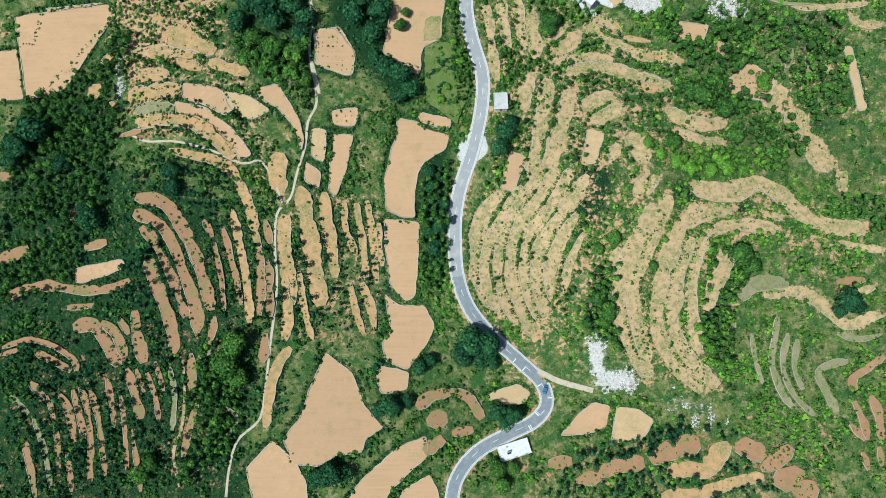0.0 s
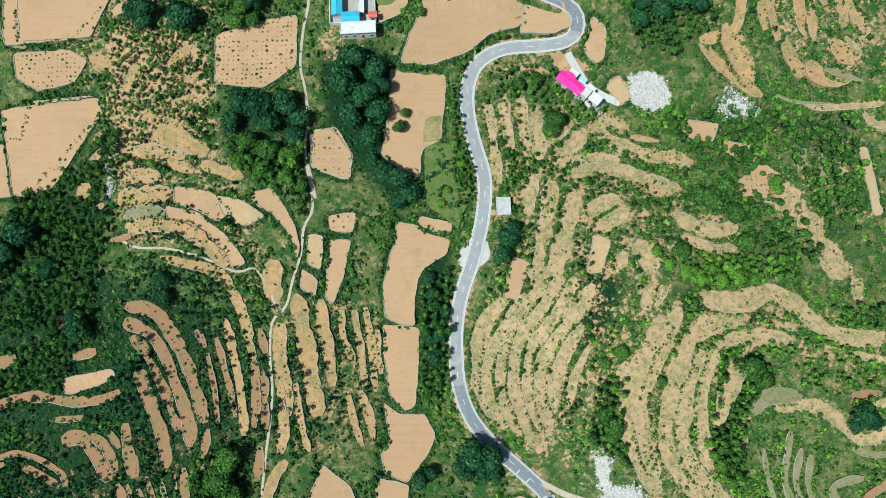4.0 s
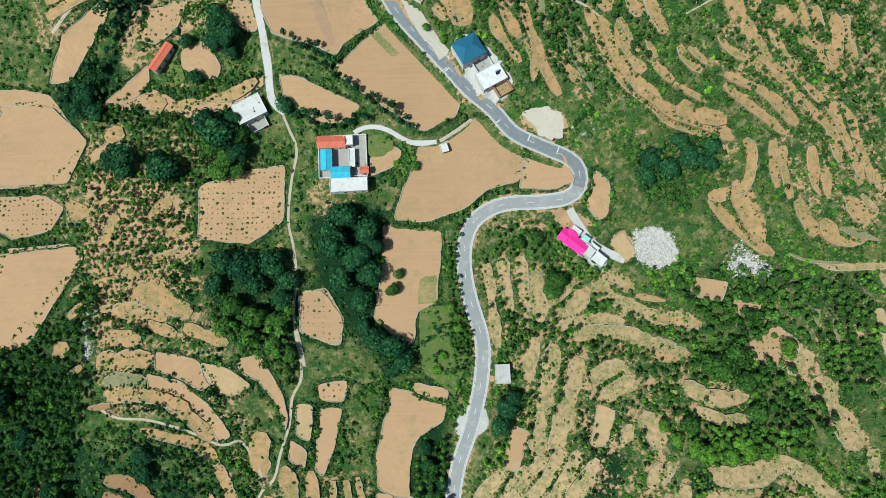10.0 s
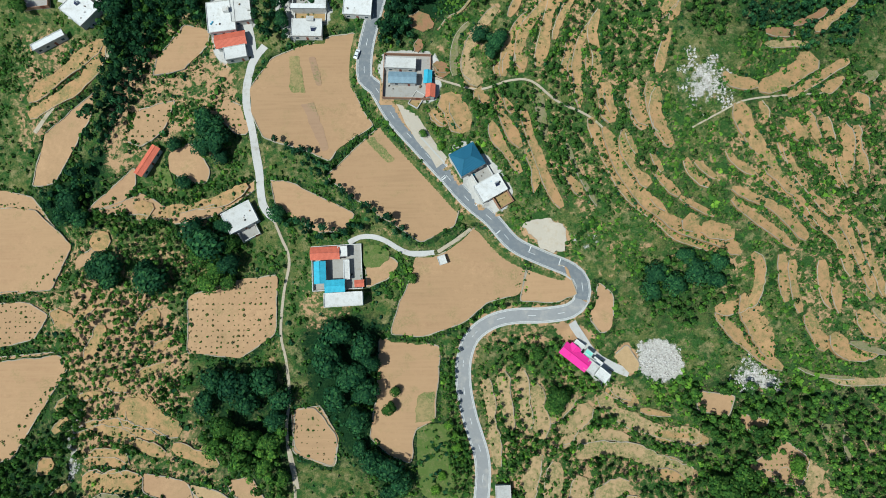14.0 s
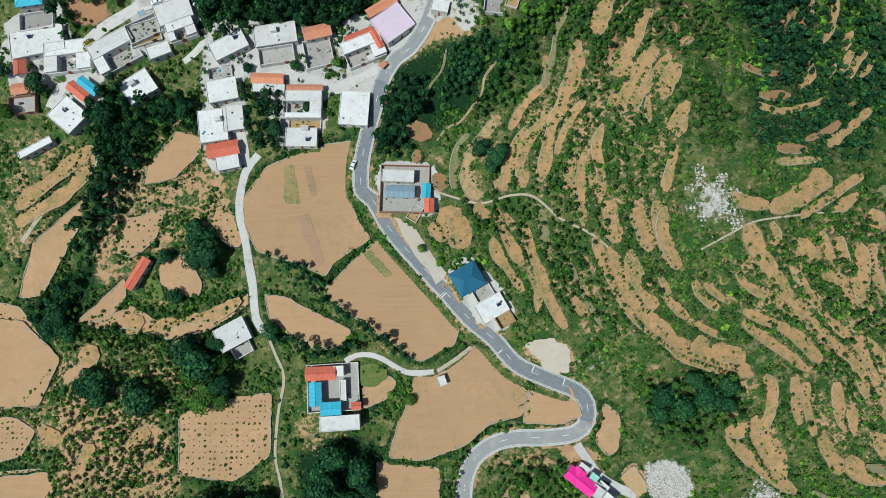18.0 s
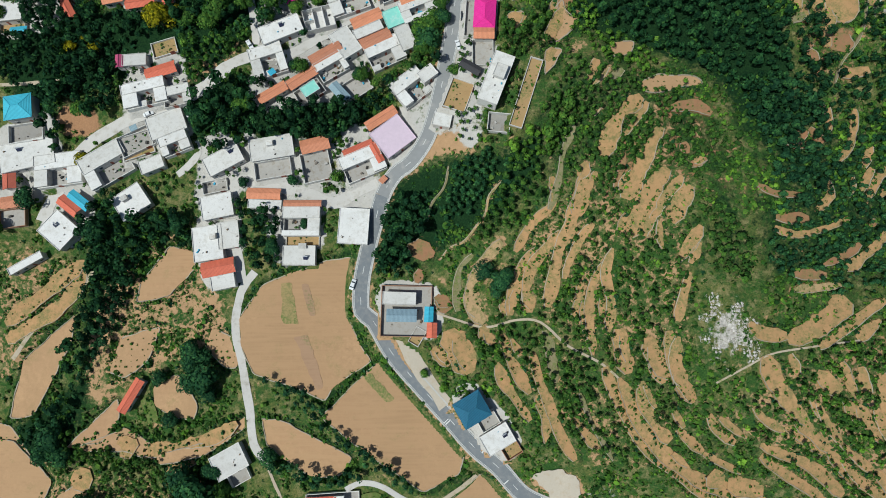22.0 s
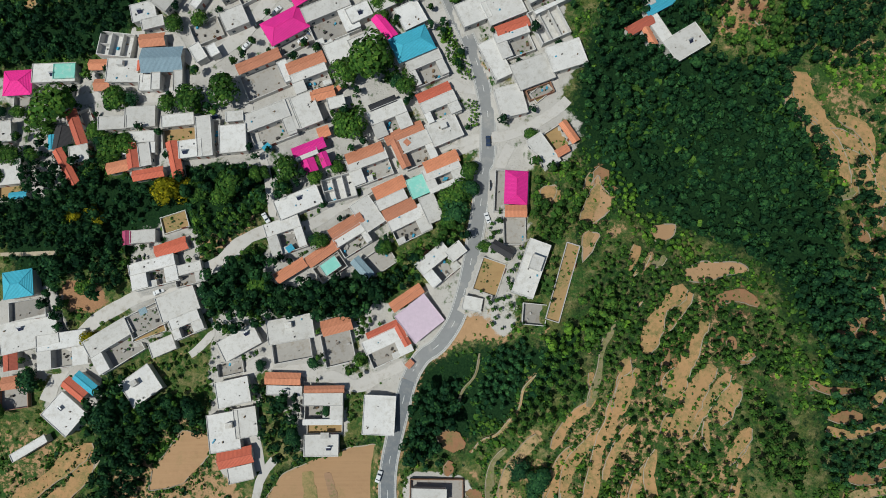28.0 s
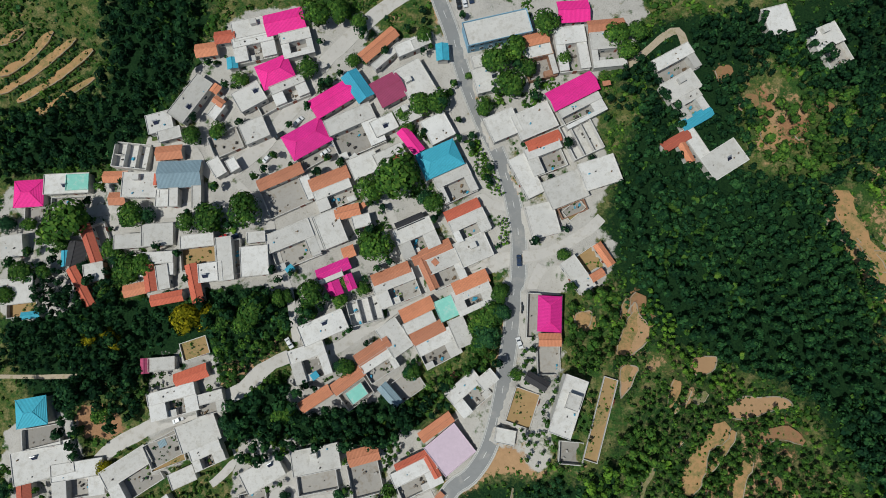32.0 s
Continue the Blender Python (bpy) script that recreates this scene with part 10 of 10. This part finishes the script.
wood([(-73.2, 261.1), (-55.3, 255.3), (-32.8, 236.0), (-13.2, 219.6), (-8.4, 212.3), (-20.5, 218.6), (-42.7, 236.3), (-57.8, 248.0)], 60, 1.4, 2.4, "dark")
wood([(13.1, 179.7), (25.2, 186.8), (54.0, 187.7), (54.1, 185.1), (25.2, 183.2), (15.5, 176.2), (10.6, 165.5), (5.8, 170.3)], 70, 1.2, 2.2, "mid")
wood([(3.4, 165.5), (9.4, 167.9), (12.8, 141.7), (13.7, 113.4), (5.3, 108.9), (3.1, 137.1)], 90, 0.8, 1.5, "mid")
wood([(-67.8, 223.5), (-50.1, 215.7), (-30.3, 218.8), (-32.8, 221.3), (-62.7, 224.6)], 60, 1.3, 2.4, "dark")
wood([(58.9, -52.4), (81.7, -51.8), (107.0, -36.1), (111.9, -41.1), (84.0, -56.7)], 90, 1.3, 2.4, "dark")
wood([(-67.2, 368.7), (-37.2, 369.6), (2.0, 385.7), (-0.4, 379.5), (-24.3, 365.1), (-39.7, 357.1), (-50.6, 349.0)], 90, 1.4, 2.6, "deep")
wood([(-3.3, 473.6), (2.9, 459.7), (8.0, 448.4), (2.4, 447.6), (-3.7, 462.3)], 60, 0.5, 0.9, "bright")
wood([(4.4, 440.9), (9.8, 439.5), (9.5, 429.7), (5.1, 429.9)], 30, 0.5, 0.9, "bright")
wood([(120.7, 367.0), (148.9, 367.7), (150.0, 329.9), (135.0, 320.3), (122.6, 338.4)], 140, 1.4, 2.8, "dark")
wood([(97.1, 324.7), (113.8, 311.1), (114.5, 291.1), (102.1, 295.8)], 80, 1.2, 2.2, "mid")
wood([(171.5, 64.2), (203.8, 63.8), (202.7, 45.5), (181.0, 51.0)], 80, 1.2, 2.4, "mid")
wood([(-213.3, 47.7), (-170.3, 47.1), (-177.3, 20.5), (-209.9, 15.3)], 130, 1.2, 2.4, "mid")
wood([(-160.8, 20.5), (-133.6, 51.6), (-128.5, 25.6), (-144.3, 10.0)], 120, 1.2, 2.4, "dark")
wood([(20.5, 275.4), (25.4, 302.2), (54.1, 335.0), (70.0, 359.0), (96.5, 352.1), (98.5, 309.1), (92.3, 255.3), (82.7, 225.6), (50.6, 230.2)], 170, 0.8, 1.5, "mid")
wood([(100.6, 246.7), (121.6, 269.4), (178.4, 298.9), (184.6, 276.7), (184.2, 188.7), (148.9, 207.2)], 120, 0.8, 1.5, "mid")
wood([(122.6, 338.4), (160.7, 344.1), (182.9, 354.2), (186.3, 299.1), (147.6, 280.4), (121.6, 297.7)], 140, 0.9, 1.8, "dark")
wood([(17.3, 142.7), (47.3, 154.6), (106.1, 129.6), (131.4, 104.4), (80.5, 67.8), (56.0, 9.9), (30.5, 10.1), (11.8, 39.1)], 150, 0.8, 1.4, "mid")
wood([(93.1, 67.6), (133.9, 68.9), (196.0, 50.8), (194.3, 19.9), (138.4, 30.2), (127.4, -20.8), (101.8, -10.7)], 90, 0.8, 1.4, "bright")
wood([(-156.2, 127.5), (-94.8, 123.0), (-83.1, 77.4), (-49.6, 68.0), (-28.6, 52.9), (-36.5, -0.5), (-81.0, -0.5), (-127.9, -5.7), (-159.9, -0.5), (-144.7, 51.8)], 120, 0.8, 1.6, "dark")
wood([(-209.3, 10.0), (-114.7, -8.2), (-112.9, -71.9), (-191.8, -76.5)], 120, 0.8, 1.6, "dark")
wood([(-167.5, 205.0), (-108.5, 201.0), (-62.6, 204.9), (-67.4, 190.4), (-110.6, 186.2), (-109.0, 152.0), (-106.3, 119.5), (-152.6, 114.0), (-171.9, 162.1)], 140, 0.9, 1.8, "mid")
wood([(-165.9, 238.3), (-93.6, 235.6), (-80.3, 210.3), (-105.7, 196.0), (-159.5, 212.4)], 80, 0.9, 1.8, "mid")
wood([(22.7, 174.9), (54.4, 172.3), (114.5, 131.2), (113.0, 115.0), (53.4, 117.7), (22.1, 113.3)], 90, 0.8, 1.6, "mid")
wood([(46.0, -52.6), (117.0, -36.0), (161.0, -50.5), (159.9, -72.6), (42.6, -77.3)], 60, 0.8, 1.6, "dark")
wood([(-3.1, 278.7), (18.6, 279.3), (53.1, 268.8), (64.3, 229.4), (41.6, 235.1), (30.2, 259.2)], 60, 0.8, 1.6, "mid")
wood([(-78.9, 405.2), (-69.4, 413.5), (-57.7, 413.2), (-66.3, 404.8), (-74.8, 399.7)], 40, 1.4, 2.6, "deep")
wood([(-184.5, 427.2), (-177.6, 431.6), (-148.4, 425.4), (-141.8, 411.6), (-171.7, 408.3)], 30, 1.4, 2.4, "deep")
wood([(-218.1, 81.6), (-206.2, 114.4), (-171.5, 150.3), (-152.2, 148.0), (-154.7, 92.3), (-156.4, 68.0), (-167.5, 49.7), (-213.6, 50.4)], 90, 1.0, 2.0, "mid")
wood([(-187.5, 463.0), (-151.7, 477.0), (-117.6, 507.6), (-66.0, 529.2), (-5.8, 526.0), (56.9, 512.8), (50.3, 452.9), (40.2, 431.2), (8.0, 419.9), (-37.0, 378.1), (-71.4, 371.0), (-78.9, 409.4), (-137.0, 413.6), (-197.2, 413.8)], 46, 1.3, 2.3, "deep")
wood([(-187.5, 463.0), (-151.7, 477.0), (-117.6, 507.6), (-66.0, 529.2), (-5.8, 526.0), (56.9, 512.8), (50.3, 452.9), (40.2, 431.2), (8.0, 419.9), (-37.0, 378.1), (-71.4, 371.0), (-78.9, 409.4), (-137.0, 413.6), (-197.2, 413.8)], 46, 1.0, 1.9, "mid")
wood([(-190.8, 365.9), (-134.1, 390.8), (-100.0, 393.3), (-76.3, 359.3), (-28.1, 365.1), (-9.7, 354.6), (-31.1, 306.3), (-79.5, 300.6), (-103.2, 307.8), (-157.0, 313.5), (-187.2, 323.6)], 70, 0.8, 1.7, "mid")
wood([(-0.1, 385.7), (28.3, 410.2), (43.0, 385.1), (34.5, 348.7), (15.7, 346.0), (0.4, 355.3)], 50, 0.8, 1.6, "mid")
wood([(42.6, 377.0), (51.8, 388.6), (66.7, 380.2), (92.0, 369.6), (113.9, 347.5), (118.0, 328.4), (44.4, 330.0), (42.7, 349.8)], 150, 0.8, 1.6, "mid")
wood([(55.3, 413.8), (68.7, 394.2), (85.1, 379.6), (109.5, 361.2), (111.9, 347.6), (85.6, 367.8), (62.7, 380.3), (50.4, 392.8)], 120, 0.8, 1.5, "bright")
wood([(147.6, 415.0), (156.2, 414.7), (142.8, 323.2), (135.0, 338.9)], 60, 1.4, 2.6, "deep")
wood([(90.1, 511.1), (108.5, 519.6), (126.9, 508.9), (142.7, 498.5), (167.6, 492.6), (166.2, 452.2), (137.5, 457.8), (116.8, 495.4)], 160, 1.2, 2.4, "deep")
wood([(149.9, 425.2), (176.4, 443.4), (190.9, 414.9), (173.3, 344.0), (144.0, 344.2)], 70, 0.9, 1.9, "deep")
wood([(-195.7, 402.4), (-165.6, 399.3), (-131.4, 389.8), (-132.1, 372.7), (-157.3, 377.5), (-194.1, 386.9)], 60, 1.0, 2.0, "deep")
wood([(-104.2, 397.5), (-79.0, 398.8), (-79.5, 379.8), (-101.1, 372.0)], 50, 1.0, 2.0, "mid")
wood([(51.2, 480.2), (54.7, 498.7), (67.1, 500.5), (73.0, 490.9), (65.3, 477.3)], 130, 1.4, 2.6, "deep")
wood([(82.4, 511.5), (102.2, 522.4), (120.7, 511.6), (114.5, 493.2), (99.2, 489.6), (88.9, 497.1)], 120, 1.4, 2.6, "deep")


# ---- field-edge steps that follow the contours of the open hillsides ----
def step_hillsides():
    base = base_height(PX, PY) + (smooth_noise(22, 81) - 0.5) * 2.4 + (smooth_noise(7, 82) - 0.5) * 0.5
    gy, gx = np.gradient(base, CELL)
    steep = np.clip((np.hypot(gx, gy) - 0.07) / 0.10, 0, 1)
    f = np.mod(base / 1.15, 1.0)
    riser = np.clip((f - 0.70) / 0.12, 0, 1)
    free = ~TAKEN & (COVER["pave"] < 0.1)
    open_ = np.clip(1.3 - COVER["lush_shade"] * 1.5, 0, 1) * steep
    patch = smooth_noise(17, 83) * 0.55 + smooth_noise(6, 84) * 0.45
    LAND[free] += (1.15 * (np.clip((f - 0.70) / 0.30, 0, 1) - f) * 0.75 * steep)[free]
    till = COVER["till"] * np.clip(1.25 - COVER["lush_shade"], 0, 1)
    bare = np.clip((patch - 0.42) * 3.0, 0, 1) * (1 - riser) * open_ * 0.45
    bare = np.maximum(bare, till * (1 - riser * 0.8) * (0.18 + 0.36 * patch))
    COVER["soil"][free] = np.maximum(COVER["soil"], bare)[free]
    COVER["lush_shade"][free] = np.maximum(COVER["lush_shade"], riser * np.maximum(steep, till) * 0.36)[free]
    riser = riser * np.maximum(steep, till * 0.8)
    return riser, patch


RISER, PATCH = step_hillsides()


def plant_woods():
    rs = np.random.RandomState(31)
    kits = [crown_points(rs, 112, 5, 0.8, 0.48) for _ in range(12)]
    words = {"dark": "dense dark green broad-leaved woodland", "deep": "dense deep green forest on a steep slope", "mid": "mixed green thicket of small trees", "bright": "fresh bright green thicket"}
    for tone, groups in WOODS.items():
        for own in groups:
            c, s, n, tone_, swell = [], [], [], [], []
            for x, y, r in own:
                p, d, f = kits[rs.randint(0, 12)]
                a = rs.rand() * 6.28
                q = np.stack([p[:, 0] * np.cos(a) - p[:, 1] * np.sin(a), p[:, 0] * np.sin(a) + p[:, 1] * np.cos(a), p[:, 2]], 1)
                e = np.stack([d[:, 0] * np.cos(a) - d[:, 1] * np.sin(a), d[:, 0] * np.sin(a) + d[:, 1] * np.cos(a), d[:, 2]], 1)
                g = np.stack([f[:, 0] * np.cos(a) - f[:, 1] * np.sin(a), f[:, 0] * np.sin(a) + f[:, 1] * np.cos(a), f[:, 2]], 1)
                m = rs.rand(len(q)) < min(1.0, 0.30 + r * 0.2)
                swell.append(g[m])
                z, tall = float(land(x, y)), rs.rand()
                c.append(q[m] * r * np.array([1, 1, 1.6]) + np.array([x, y, z + r * (0.9 + 0.7 * tall)]))
                s.append(rs.uniform(0.34, 0.58, m.sum()) * r ** 0.75)
                n.append(e[m])
                tone_.append(np.clip(0.15 + 0.7 * rs.rand() + 0.12 * rs.randn(m.sum()), 0, 1))
            if c:
                tagged(leaves("woodland", np.concatenate(c), np.concatenate(s), np.concatenate(n), LEAF[tone], None, np.concatenate(tone_), np.concatenate(swell)), words[tone], "woodland", kind="stuff")


def plant_scrub():
    """Shrubs of the terraces and banks, and wild scrub over the open hillsides."""
    rs = np.random.RandomState(41)
    low = smooth_noise(6, 71) * 0.5 + smooth_noise(19, 72) * 0.5
    pts = [(x, y, float(land(x, y)) if z is None else z, r, t) for x, y, z, r, t in SHRUBS]
    q = np.stack([rs.uniform(-226, 226, 215000), rs.uniform(-120, 575, 215000)], 1)
    i, j = ((q[:, 0] - X0) / CELL).astype(int), ((q[:, 1] - Y0) / CELL).astype(int)
    chance = np.clip((low[j, i] - 0.47) * 3.6, 0, 1) + RISER[j, i] * 0.55 - 0.25 * (COVER["lush_shade"][j, i] > 0.93) + 0.10 * COVER["lush_shade"][j, i] - 0.28 * COVER["soil"][j, i] + 0.12 * COVER["till"][j, i] + 0.06 * (1 - COVER["lush_shade"][j, i])
    ok = ~TAKEN[j, i] & ((COVER["pave"][j, i] < 0.4) | (low[j, i] > 0.70)) & (COVER["rock"][j, i] < 0.5) & (rs.rand(len(q)) < chance)
    for (x, y), i, j in zip(q[ok], i[ok], j[ok]):
        # under the woods a lower tone carries the crowns' shade
        pts.append((x, y, float(LAND[j, i]), rs.uniform(0.35, 0.95) * (0.8 + 0.7 * low[j, i]) * (1.0 + 0.3 * COVER["lush_shade"][j, i]), rs.rand() * 0.6 + 0.5 * low[j, i] - 0.45 * COVER["lush_shade"][j, i] * (COVER["lush_shade"][j, i] > 0.7)))
    a = np.array(pts)
    i, j = ((a[:, 0] - X0) / CELL).round().astype(int), ((a[:, 1] - Y0) / CELL).round().astype(int)
    a = a[~ROADS[np.clip(j, 0, ROADS.shape[0] - 1), np.clip(i, 0, ROADS.shape[1] - 1)]]
    a[:, 3] *= np.array([0.6, 0.8, 1.0, 1.1, 1.6])[rs.randint(0, 5, len(a))]
    # slope light put into scrub tone: brighter east of the road, darker west
    a[:, 4] += np.where((a[:, 0] > 20) & (a[:, 1] < 165), 0.30, np.where(a[:, 0] < -20, np.where(a[:, 1] < 60, -0.22, -0.04), 0.10))
    for tone, lo, hi in (("dark", -9.0, 0.30), ("mid", 0.30, 0.90), ("bright", 0.90, 9.0)):
        q = a[(a[:, 4] >= lo) & (a[:, 4] < hi)]
        k = 7
        d = rs.randn(len(q) * k, 3)
        d[:, 2] = np.abs(d[:, 2]) + 0.25
        d /= np.linalg.norm(d, axis=1, keepdims=True)
        b = np.repeat(q, k, 0)
        c = b[:, :3] + d * b[:, 3:4] * rs.uniform(0.55, 0.85, (len(b), 1)) * np.array([1, 1, 1.05])
        tagged(leaves("scrub", c, b[:, 3] * rs.uniform(0.75, 1.25, len(b)), d + rs.randn(len(b), 3) * 0.2, LEAF[tone], None, np.repeat(0.15 + 0.7 * rs.rand(len(q)), k), d), "low green shrubs and scrub on banks and terraces", "scrub", kind="stuff")


# ---- the sheet of land ----
def build_ground():
    rim = [60, 150, 320, 700, 1500, 3000]
    xs = np.concatenate([[X0 - r for r in rim[::-1]], GX, [X1 + r for r in rim]])
    ys = np.concatenate([[Y0 - r for r in rim[::-1]], GY, [Y1 + r for r in rim]])
    k = len(rim)
    z = np.pad(LAND, k, "edge")
    nx, ny = len(xs), len(ys)
    co = np.empty((ny, nx, 3), np.float32)
    co[..., 0], co[..., 1], co[..., 2] = xs[None, :], ys[:, None], z
    idx = np.arange(nx * ny).reshape(ny, nx)
    quads = np.stack([idx[:-1, :-1], idx[:-1, 1:], idx[1:, 1:], idx[1:, :-1]], -1).reshape(-1, 4)
    me = bpy.data.meshes.new("ground")
    me.vertices.add(nx * ny)
    me.vertices.foreach_set("co", co.ravel())
    me.loops.add(quads.size)
    me.loops.foreach_set("vertex_index", quads.ravel().astype(np.int32))
    me.polygons.add(len(quads))
    me.polygons.foreach_set("loop_start", np.arange(0, quads.size, 4, dtype=np.int32))
    me.update(calc_edges=True)
    me.shade_smooth()
    for kind in ("soil", "red", "lush_shade", "rock", "pave"):
        a = COVER[kind]
        me.attributes.new(kind, "FLOAT", "POINT").data.foreach_set("value", np.pad(a, k).ravel().astype(np.float32))
    me.materials.append(M_GROUND)
    return tagged(new("ground", me), "terraced loess hillsides with dry grass and scrub", "ground", kind="structure")


build_ground()
rubble()
plant_trees()
plant_woods()
plant_scrub()
